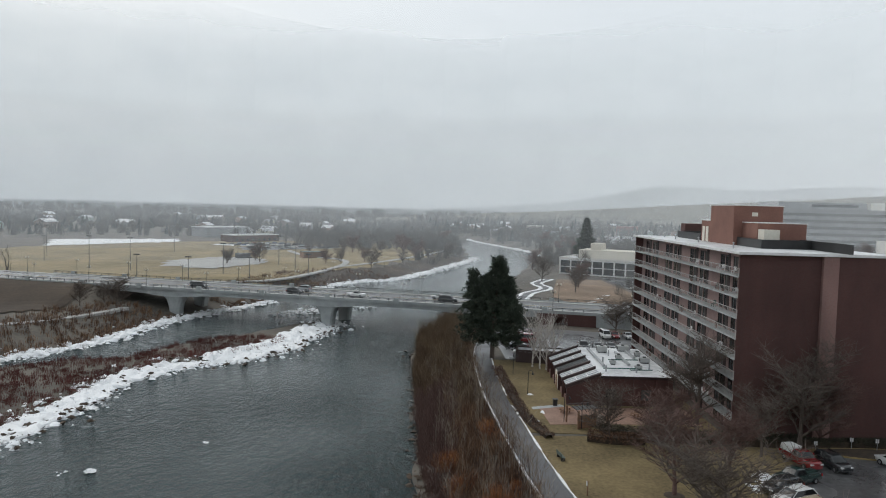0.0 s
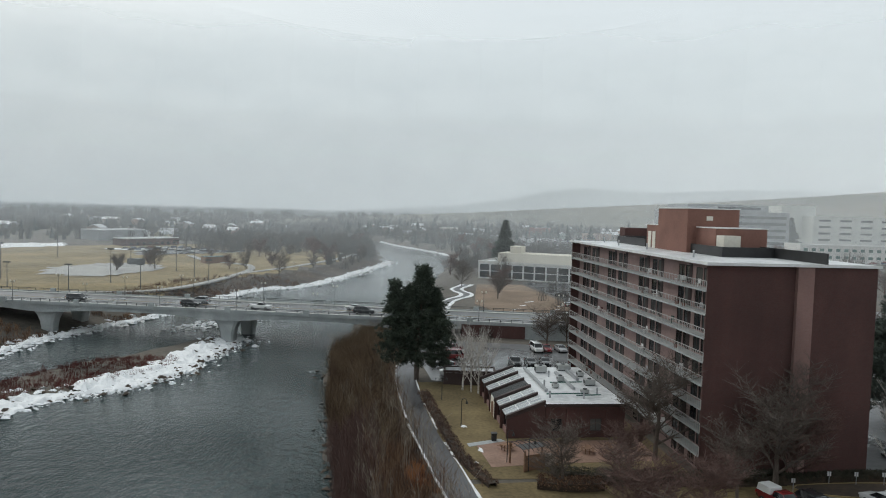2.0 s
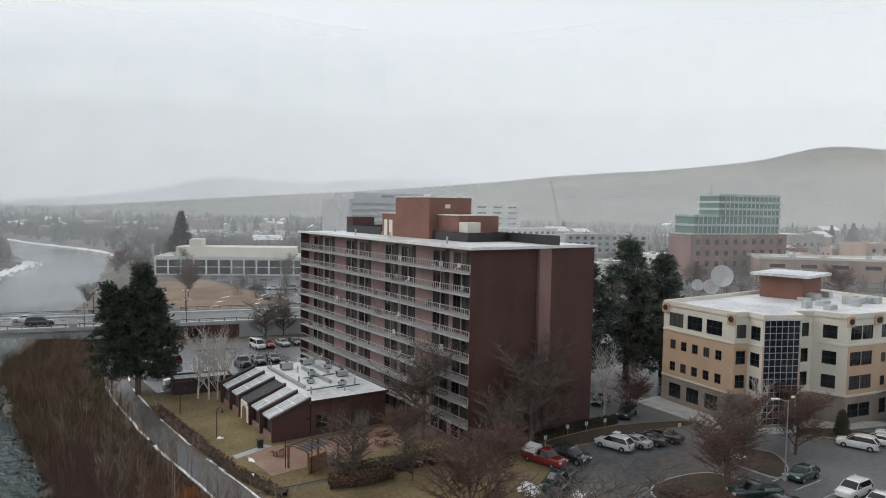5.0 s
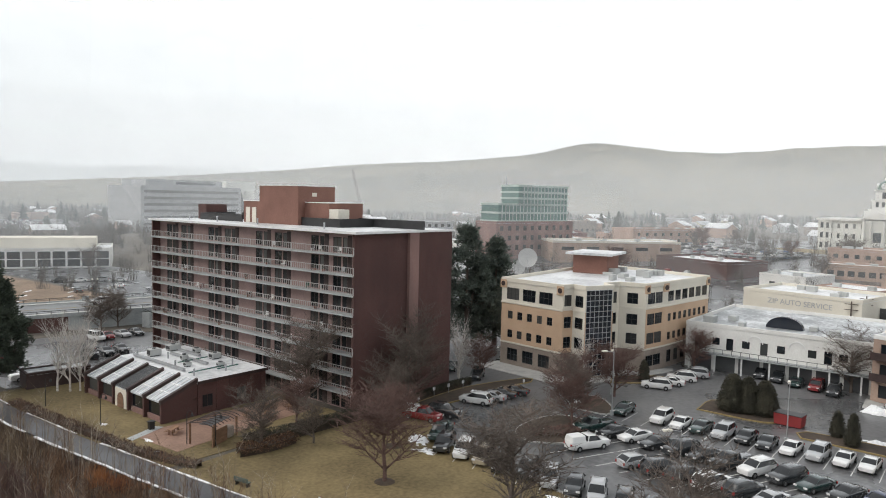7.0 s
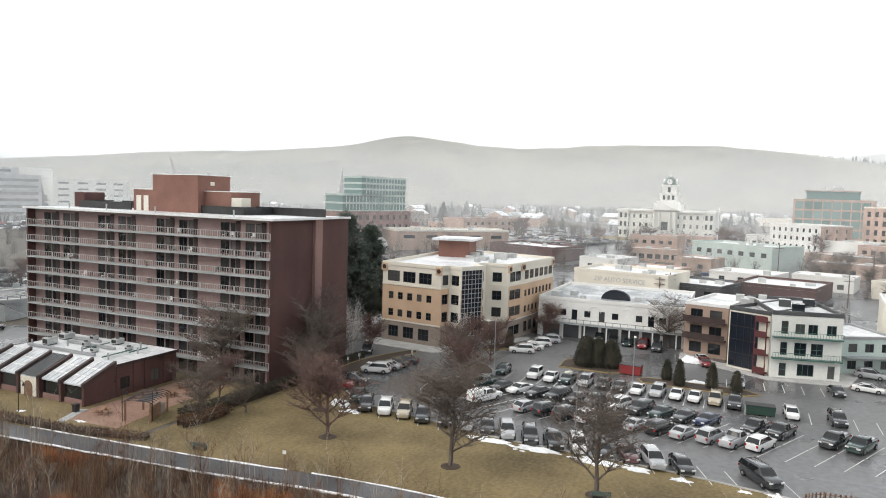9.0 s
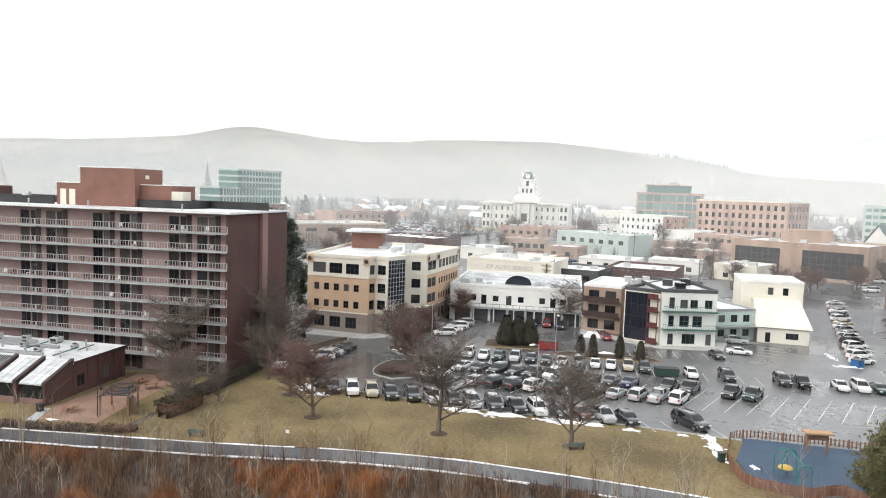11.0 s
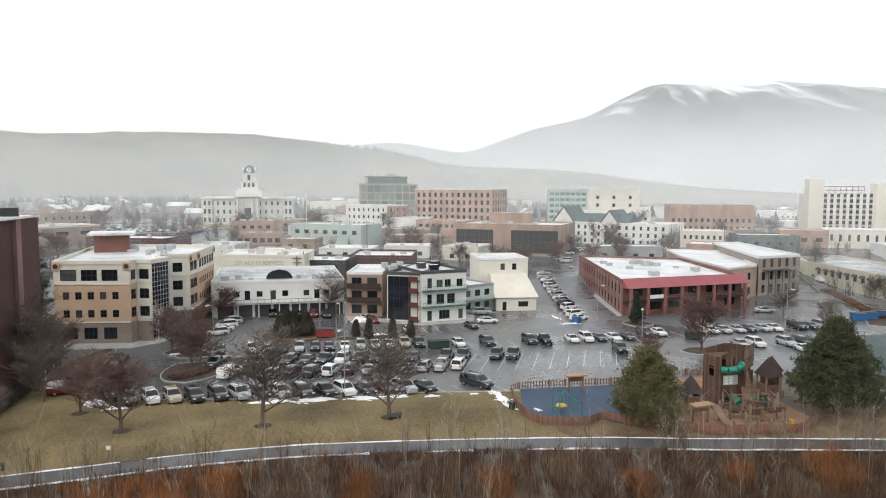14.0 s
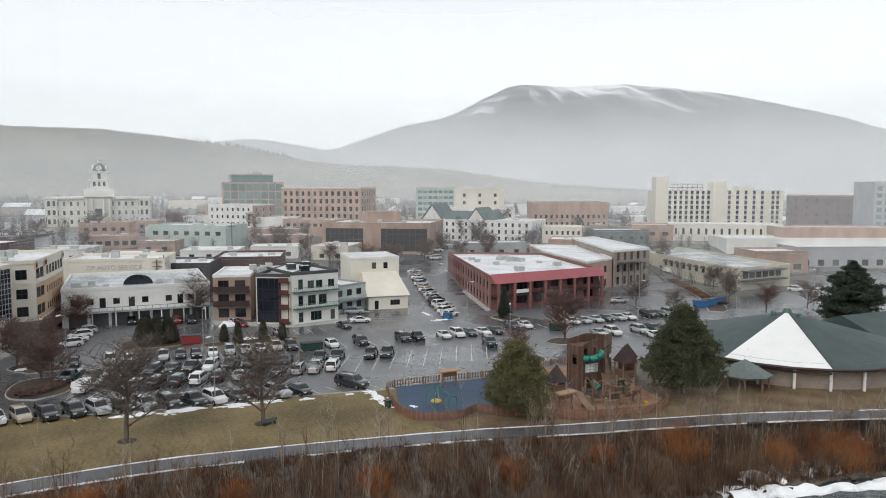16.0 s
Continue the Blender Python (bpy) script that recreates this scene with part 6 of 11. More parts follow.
town("white_brick_block", "white painted block with a brick end", (440, 14), (416, -12), 26, 18.0, "white", 3, 8, 1.4, 2.2, 4, 4.8, side={1: 3}, side_wall="brick_light")
town("teal_shop", "low pale teal shop with dark awnings", (245, 52), (225, 24), 18, 8.6, "mint", 1, 7, 2.2, 1.6, 4.6, 4, here=True)
DB = town("dark_glass_bank", "brown brick bank with dark glass fronts", (206, -10), (183, -46), 30, 11.8, "brick_tan", 0, 0, here=True)
for u0, u1 in ((1.5, 16.5), (23.5, 41.5)):
    fr, pn = window_meshes(u1 - u0, 8.6, 8, 4, M["grey_dark"], M["glass_brown"], 0.12)
    place("pane", pn, place("glass_front", fr, DB, wall_pose((0, 0), (-23, -36), (u0 + u1) / 2, 1.0, 0.08), "dark tinted glass front"))
fr, pn = window_meshes(27, 8.6, 12, 4, M["grey_dark"], M["glass_brown"], 0.12)
place("pane", pn, place("glass_front", fr, DB, wall_pose((0.843 * 30, -0.538 * 30), (0, 0), 15, 1.0, 0.08)))
part("roof_block", boxes((4, -34, 11.2, 16, -20, 15.5)), M["brick_tan"], DB)
town("brick_low_shop", "long low brown brick shop", (266, -6), (250, -26), 18, 7.5, "brick_light", 1, 7, 1.8, 1.4, 4.2, 4, here=True)
# white hotel with gables
WG = town("gabled_white_hotel", "white wooden hotel with green gabled roofs", (229, -61), (192, -95.5), 20, 9.6, "white", 3, 16, 1.0, 1.6, 1.0, 2.9, side={1: 5}, coping="white_paint", here=True)
GW = 9.6
for u, wd, hh in ((4.6, 9, 6.0), (25.5, 7, 4.6)):
    bm = bmesh.new()
    v = [bm.verts.new(p) for p in ((-wd / 2, 0.3, GW), (wd / 2, 0.3, GW), (0, 0.3, GW + hh), (-wd / 2, -16, GW), (wd / 2, -16, GW), (0, -16, GW + hh))]
    for q in ((0, 1, 2), (5, 4, 3), (0, 3, 4, 1)):
        bm.faces.new([v[i] for i in q])
    bmesh.ops.recalc_face_normals(bm, faces=bm.faces)
    part("gable", bm, M["white"], WG, m=wall_pose((0, 0), (-37, -34.5), u, 0, 0))
    bm = bmesh.new()
    for sgn in (-1, 1):
        c = [(sgn * (wd / 2 + 0.5), 0.7, GW - 0.1), (0, 0.7, GW + 0.4 + hh), (0, -16.3, GW + 0.4 + hh), (sgn * (wd / 2 + 0.5), -16.3, GW - 0.1)]
        lo = [bm.verts.new((x, y, z)) for x, y, z in c]
        hi = [bm.verts.new((x, y, z + 0.3)) for x, y, z in c]
        for k in range(4):
            bm.faces.new((lo[k], lo[(k + 1) % 4], hi[(k + 1) % 4], hi[k]))
        bm.faces.new(hi)
        bm.faces.new(lo[::-1])
    bmesh.ops.recalc_face_normals(bm, faces=bm.faces)
    part("gable_roof", bm, M["shingle_green"], WG, "dark green shingle gable roof", wall_pose((0, 0), (-37, -34.5), u, 0, 0))
bm = bmesh.new()
v = [bm.verts.new(p) for p in ((-16, 0, GW), (12, 0, GW), (12, -8, GW + 3.5), (-16, -8, GW + 3.5), (-16, -16, GW), (12, -16, GW))]
for q in ((0, 1, 2, 3), (3, 2, 5, 4), (0, 3, 4), (1, 5, 2), (0, 4, 5, 1)):
    bm.faces.new([v[i] for i in q])
bmesh.ops.recalc_face_normals(bm, faces=bm.faces)
part("ridge_roof", bm, M["shingle_green"], WG, m=wall_pose((0, 0), (-37, -34.5), 17, 0, -1))
town("blue_glass_block", "pale blue glass office block", (447, -140), (437, -168), 28, 29.5, "mint", 6, 7, 3.2, 2.2, 3, 4.4, glass="glass_teal")
town("cream_block", "cream office block with dark recess", (402, -153), (389, -186), 26, 29.5, "offwhite", 3, 3, 2.0, 2.4, 12, 5.4)
town("white_shop_block", "low white shop block", (398, -140), (380, -190), 20, 15, "white", 2, 10, 1.6, 1.8, 4, 4.6)
town("brick_store", "long pale brick store with arcade windows", (365, -195), (345, -245), 24, 19.5, "brick_light", 2, 14, 1.6, 2.4, 3, 5.2)
town("stone_store", "small pale stone shop building", (262, -142), (250, -160), 18, 8.8, "cream", 1, 7, 1.2, 2.0, 4.5, 4, side={1: 4})
# tall ivory hotel with window strips
HT = town("ivory_hotel", "tall ivory concrete hotel with vertical window strips", (300, -249), (266, -322), 22, 27.5, "offwhite", 0, 0)
Lh = math.hypot(32, 70)
hm = bpy.data.meshes.new("window_strip")
bm = bmesh.new()
for k in range(8):
    box(bm, -0.85, 0, 3.2 * k, 0.85, 0.12, 3.2 * k + 1.9)
bm.to_mesh(hm)
bm.free()
hm.materials.append(M["glass"])
sm_ = bpy.data.meshes.new("spandrel_strip")
bm = boxes((-0.85, 0, 0, 0.85, 0.07, 25))
bm.to_mesh(sm_)
bm.free()
sm_.materials.append(M["grey"])
for u in (*row_of(36, 8, 7, 1), *[46.5 + 5.2 * k for k in range(5)], 74, 77):
    wp = wall_pose((0, 0), (-34, -73), u, 3.2, 0.01)
    place("spandrel_strip", sm_, HT, wp)
    place("window_strip", hm, HT, wp)
part("lift_tower", boxes((-4, -10, 0, 4, 0.8, 36.2)), M["offwhite"], HT, m=wall_pose((0, 0), (-34, -73), 3.5, 0, 0))
part("lift_tower", boxes((-4.5, -10, 0, 4.5, 0.8, 33.6)), M["offwhite"], HT, m=wall_pose((0, 0), (-34, -73), 40.2, 0, 0))
part("roof_block", boxes((-5, -12, 27, 5, -4, 30.5)), M["offwhite"], HT, m=wall_pose((0, 0), (-34, -73), 58, 0, 0))
part("roof_frame", boxes(*[(-10 + k * 3.2, -8, 27, -9.7 + k * 3.2, -7.7, 32) for k in range(8)], (-10, -8, 31.7, 13, -7.7, 32), (-10, -8, 29.5, 13, -7.7, 29.8)), M["penthouse"], HT, "empty sign frame on the roof", wall_pose((0, 0), (-34, -73), 22, 0, 0))
town("hotel_annex", "low ivory annex of the hotel with small windows", (250, -218), (216, -266), 22, 9.5, "offwhite", 1, 14, 1.2, 3.4, 3.5, 4, coping="white")
town("brick_annex", "low red brick building beside the hotel", (256, -196), (245, -216), 18, 9, "brick_light", 1, 3, 3.0, 2.0, 3, 4)
town("dark_green_shop", "long low dark green-grey shop", (240, -160), (229, -186), 20, 7.8, "slate_green", 1, 5, 1.4, 1.4, 3, 4)
town("dark_brick_block", "dark brown brick warehouse block", (262, -322), (232, -352), 26, 25, "brick", 5, 7, 1.3, 1.9, 3, 4.4, side={3: 5}, coping="brick_tan")
town("stone_block", "pale stone commercial block", (240, -358), (232, -375), 18, 20, "cream", 4, 4, 1.4, 2, 3, 4.4)
town("glass_tower", "pale glass and concrete tower", (206, -322), (180, -366), 26, 33, "grey", 7, 12, 2.6, 2.4, 4, 4.0, glass="glass_teal")
town("orange_shop", "orange stucco shop with a green awning", (118, -142), (112, -160), 16, 7.5, "brick_tan", 1, 3, 3.0, 2.0, 1, 4)
town("grey_shop_row", "grey flat-roofed shop row with snow on the roof", (122, -166), (104, -215), 24, 8.0, "grey", 1, 9, 2.4, 2.2, 1, 4)
town("red_brick_row", "long red brick row with rooftop plant", (172, -215), (148, -268), 24, 11.4, "brick_light", 0, 0, roof="roof_grey")
town("snowy_shop_row", "long low shop row with a snowy roof", (160, -170), (128, -240), 22, 8.5, "white", 0, 0)
# old garage behind the white arcade building
ZG = town("old_garage", "cream old service garage with large paned windows", (148, 74.5), (143, 49), 19, 9.2, "cream", 1, 6, 3.2, 1.9, 3.0, 4, roof="roof_white", coping="cream", here=True)
fc = bpy.data.curves.new("faded_lettering", "FONT")
fc.body, fc.size, fc.extrude, fc.align_x = "ZIP AUTO SERVICE", 1.7, 0.02, "CENTER"
fc.materials.append(M["grey"])
fo = new("faded_lettering", fc)
fo.parent = ZG
fo.matrix_basis = wall_pose((0, 0), (-5, -25.5), 13, 6.3, 0.03) @ pose(0, 0, 0, 90, 0, 180)
tagged(fo, "faded grey painted lettering")
town("pink_shop", "pale pink flat-roofed shop", (258, 78), (256, 59), 16, 8.0, "brick_light", 1, 5, 1.6, 1.4, 4.6, 4, here=True)
town("brick_diner", "low brick diner with a snowy canopy", (235, 75), (236, 55), 13, 5.0, "brick_tan", 1, 6, 2.0, 1.8, 1.2, 4, here=True)
town("shed_roof_shop", "low workshop with a snow-streaked roof", (166, 34), (161, 14), 23, 5.6, "brick", 0, 0, roof="roof_white", here=True)
town("white_yard_wall", "long white painted rendered storehouse", (280, 8), (268, -8), 15, 7.5, "white", 0, 0, here=True)
town("dark_flat_shop", "low dark shop with a flat snowy roof", (154.5, 52.5), (150, 36.5), 19, 6.2, "grey_dark", 1, 3, 2, 1.6, 3, 4, here=True)
# streets to the far side of the office
GT = town("green_glass_tower", "stepped brick tower with green glass upper floors", (200, 183.3), (244, 174), 12, 14.4, "brick_mid", 3, 10, 1.8, 1.9, 3, 3.9, here=True)
for z0, z1 in ((14.4, 21.1), (21.1, 28.6)):
    bm = bmesh.new()
    half = 20.0 if z0 < 20 else 14.5
    wp = wall_pose((0, 0), (44, -9.3), 22 if z0 < 20 else 27.5, 0, 0)
    bm = boxes((-half, -11, z0, half, -1.0, z1))
    part("glass_block", bm, M["glass_teal"], GT, "green glass storeys", wp)
    n = 2 if z0 < 20 else 3
    bands = [(-half - 0.3, -11.3, z0 + (z1 - z0) * k / n - 0.3, half + 0.3, -0.7, z0 + (z1 - z0) * k / n + 0.5) for k in range(n + 1)]
    part("floor_band", boxes(*bands), M["mint"], GT, "pale green floor band", wp)
    part("mullions", boxes(*[(-half + k * 2.0, -1.0, z0, -half + k * 2.0 + 0.18, -0.82, z1) for k in range(int(half))]), M["white_paint"], GT, m=wp)
town("long_tan_garage", "long tan parking building with open decks", (211, 164), (248, 128), 18, 8.0, "brick_tan", 1, 5, 5.0, 1.3, 4.4, 5, coping="cream", here=True)
town("red_flat_shop", "red brick shop with a broad snowy roof", (222, 127), (210, 98), 20, 5.6, "brick", 0, 0, coping="brick", here=True)
town("pink_row", "long pink brick row building", (288, 166), (330, 146), 16, 8.0, "brick_light", 2, 9, 1.6, 1.5, 1.5, 3, here=True)
town("mint_block", "pale grey three-storey block", (332, 352), (384, 328), 24, 13, "grey", 3, 11, 2.4, 2.0, 1.6, 3.9)
town("blue_white_block", "long pale blue and white building with a flat roof", (330, 466), (420, 452), 26, 12.5, "white", 2, 16, 3.0, 2.0, 3, 5, glass="glass_teal")
# grey clinic tower in horizontal bands
HC = town("banded_clinic", "grey concrete clinic tower with banded windows", (233, 520), (318, 520), 50, 34, "grey", 0, 0)
for k in range(6):
    part("window_band", boxes((-40, 0, 5 + k * 4.8, 40, 0.1, 7.0 + k * 4.8)), M["glass"], HC, "continuous dark window band", wall_pose((0, 0), (85, 0), 42.5, 0, 0.01))
part("upper_storey", boxes((6, 4, 34, 70, 40, 39)), M["grey"], HC)
part("window_band", boxes((30, 3.9, 35.6, 64, 4.0, 37.4)), M["glass"], HC)
town("clinic_wing", "pale grey clinic wing with a stair tower", (418, 640), (505, 640), 40, 33, "courthouse", 5, 4, 12, 1.8, 4, 6)
town("clinic_wing", "pale grey clinic tower", (398, 660), (430, 655), 30, 42, "courthouse", 0, 0)
CHU = town("brick_church", "brick church with a slender spire", (436, 321), (458, 301), 16, 16, "brick_light", 1, 4, 1.6, 5, 5, 4)
bm = bmesh.new()
box(bm, -3.5, -7, 0, 3.5, 0, 26)
part("steeple", bm, M["brick_light"], CHU, m=wall_pose((0, 0), (22, -20), 4, 0, 0))
bm = bmesh.new()
prism(bm, [(-3, -6.5), (3, -6.5), (3, -0.5), (-3, -0.5)], 26, 32, 0.3)
tube(bm, (0, -3.5, 31), (0, -3.5, 48), 2.0, 0.1, 8)
part("spire", bm, M["grey"], CHU, "pale grey pointed spire", wall_pose((0, 0), (22, -20), 4, 0, 0))
# long white building beyond the bridge
WL = town("white_riverside_building", "long white building with a colonnade of windows", (50, 326), (104, 298), 26, 7.6, "white", 0, 0, z0=0.0)
# dark panes on the closed front paint the shade inside open bays
fr, pn = window_meshes(4.9, 6.3, 1, 2, M["white_paint"], M["glass"], 0.3)
for u in row_of(60.8, 12, 0.5, 0.5):
    place("pane", pn, place("open_deck_bay", fr, WL, wall_pose((0, 0), (54, -28), u, 0.3, 0.06), "dark pane painting the shade of an open deck bay between white columns"))
part("upper_block", boxes((-27, -24, 7.0, 22, -10, 10.9)), M["cream"], WL, "cream upper storey", wall_pose((0, 0), (54, -28), 28, 0, 0))
part("stair_tower", boxes((-4, -20, 7.0, 1, -12, 14.0)), M["cream"], WL, "cream stair tower", wall_pose((0, 0), (54, -28), 12, 0, 0))


FAR_LOT = [(112, 585), (215, 558), (285, 770), (178, 800)]
PLANS.append(FAR_LOT)
# low flat shops and yards between the larger blocks
R5 = random.Random(77)
LOW = (("brick_light", "low pale brick shop with a flat snowy roof"), ("white", "low white shop with a flat snowy roof"), ("brick_red", "low red brick shop with a flat snowy roof"), ("grey", "low grey shop with a flat snowy roof"),
       ("cream", "low cream shop with a flat snowy roof"), ("brick_tan", "low tan brick shop with a flat snowy roof"))
made = 0
for _ in range(1500):
    x, y = (R5.uniform(165, 330), R5.uniform(-150, 230)) if made < 42 else (R5.uniform(95, 250), R5.uniform(205, 350))
    if made > 64:
        break
    w, d = R5.uniform(12, 26), R5.uniform(10, 18)
    a = radians(R5.choice((-105, -105, -125)) + R5.uniform(-4, 4))
    l = (x - math.cos(a) * w / 2, y - math.sin(a) * w / 2)
    r = (x + math.cos(a) * w / 2, y + math.sin(a) * w / 2)
    plan = front_rect(l, r, d)
    gx_ = np.array([p[0] + (q[0] - p[0]) * k / 3 for p, q in zip(plan, plan[1:] + plan[:1]) for k in range(3)] + [sum(p[0] for p in plan) / 4])
    gy_ = np.array([p[1] + (q[1] - p[1]) * k / 3 for p, q in zip(plan, plan[1:] + plan[:1]) for k in range(3)] + [sum(p[1] for p in plan) / 4])
    if any((inside_distance(gx_, gy_, q) > -3.0).any() for q in PLANS) or any((inside_distance(np.array([p[0] for p in q]), np.array([p[1] for p in q]), plan) > -3.0).any() for q in PLANS):
        continue
    if (np.abs(np.interp(gx_, (120, 170, 250, 420), (96, 100, 108, 100)) - gy_) < 9).any() or (np.abs(np.interp(gx_, (112, 150, 250, 420), (-22, -32, -58, -104)) - gy_) < 9).any():
        continue
    if (262 < x and 60 < y < 150) or (x < 215 and 84 < y < 204):
        continue
    k = R5.randrange(6)
    town("low_shop", LOW[k][1], l, r, d, R5.uniform(3.6, 5.4), LOW[k][0], 1, max(2, int(w / 5)), 1.8, 1.5, 1.0, 4, roof="roof_white" if R5.random() < 0.75 else "roof_grey", here=True, parapet=0.35)
    made += 1

# ---- vehicles ----
PAINT = {"w": ("white", (0.74, 0.74, 0.73)), "s": ("silver", (0.42, 0.43, 0.44)), "d": ("charcoal", (0.030, 0.033, 0.036)), "k": ("black", (0.012, 0.012, 0.013)), "g": ("dark green", (0.02, 0.045, 0.042)),
         "b": ("dark blue", (0.02, 0.032, 0.085)), "r": ("red", (0.22, 0.02, 0.022)), "e": ("beige", (0.44, 0.38, 0.28)), "n": ("maroon", (0.10, 0.018, 0.02))}
KINDS = {"S": ("sedan", 4.7, 1.8, 1.42), "U": ("suv", 4.8, 1.9, 1.75), "P": ("pickup_truck", 5.6, 1.95, 1.82), "V": ("van", 5.1, 1.98, 1.95), "H": ("hatchback", 4.3, 1.8, 1.52), "T": ("pickup_truck", 5.6, 1.95, 1.84), "L": ("suv", 5.5, 2.0, 1.9)}
# side outlines as shares of length and height, nose to tail
BODY = {"S": [(0.0, 0.36), (0.004, 0.50), (0.03, 0.57), (0.10, 0.615), (0.20, 0.645), (0.30, 0.665), (0.55, 0.69), (0.80, 0.71), (0.93, 0.705), (0.985, 0.66), (1.0, 0.48)],
        "U": [(0.0, 0.36), (0.004, 0.48), (0.025, 0.56), (0.09, 0.60), (0.18, 0.62), (0.27, 0.635), (0.6, 0.655), (0.9, 0.67), (0.975, 0.65), (0.995, 0.55), (1.0, 0.42)],
        "H": [(0.0, 0.36), (0.004, 0.48), (0.03, 0.56), (0.10, 0.61), (0.18, 0.64), (0.27, 0.655), (0.6, 0.68), (0.9, 0.69), (0.975, 0.66), (0.995, 0.55), (1.0, 0.42)]}
BODY["P"] = BODY["T"] = [(0.0, 0.38), (0.004, 0.52), (0.02, 0.58), (0.09, 0.61), (0.18, 0.625), (0.27, 0.635), (0.6, 0.64), (0.9, 0.64), (0.985, 0.635), (0.995, 0.60), (1.0, 0.42)]
BODY["V"] = [(0.0, 0.34), (0.004, 0.44), (0.03, 0.50), (0.10, 0.545), (0.16, 0.57), (0.25, 0.585), (0.6, 0.60), (0.9, 0.61), (0.98, 0.60), (0.995, 0.52), (1.0, 0.40)]
BODY["L"] = BODY["U"]
CABIN = {"S": (0.25, 0.43, 0.67, 0.87), "U": (0.23, 0.40, 0.87, 0.985), "H": (0.21, 0.39, 0.80, 0.975), "P": (0.24, 0.35, 0.56, 0.60), "T": (0.24, 0.35, 0.56, 0.60), "V": (0.13, 0.28, 0.93, 0.99), "L": (0.23, 0.36, 0.91, 0.985)}
PAINTS, VEHICLES = {}, {}


def car_paint(c):
    if c not in PAINTS:
        nm, col = PAINT[c]
        m = plain(nm.replace(" ", "_") + "_car_paint", col, 0.2, 0.0, 1.0)
        PAINTS[c] = m
    return PAINTS[c]


def loft(bm, sections):
    """Joins rings of equal count, with both ends closed."""
    rows = [[bm.verts.new(p) for p in s] for s in sections]
    k = len(rows[0])
    for a, b in zip(rows, rows[1:]):
        for i in range(k):
            bm.faces.new((a[i], a[(i + 1) % k], b[(i + 1) % k], b[i]))
    bm.faces.new(rows[0][::-1])
    bm.faces.new(rows[-1])
    bmesh.ops.recalc_face_normals(bm, faces=bm.faces)
    return bm


def soft(bm):
    """Rounded shading, but for the sharp folds."""
    for f in bm.faces:
        f.smooth = True
    bm.normal_update()
    for e in bm.edges:
        if len(e.link_faces) == 2 and e.calc_face_angle(0.0) > 0.75:
            e.smooth = False
    return bm


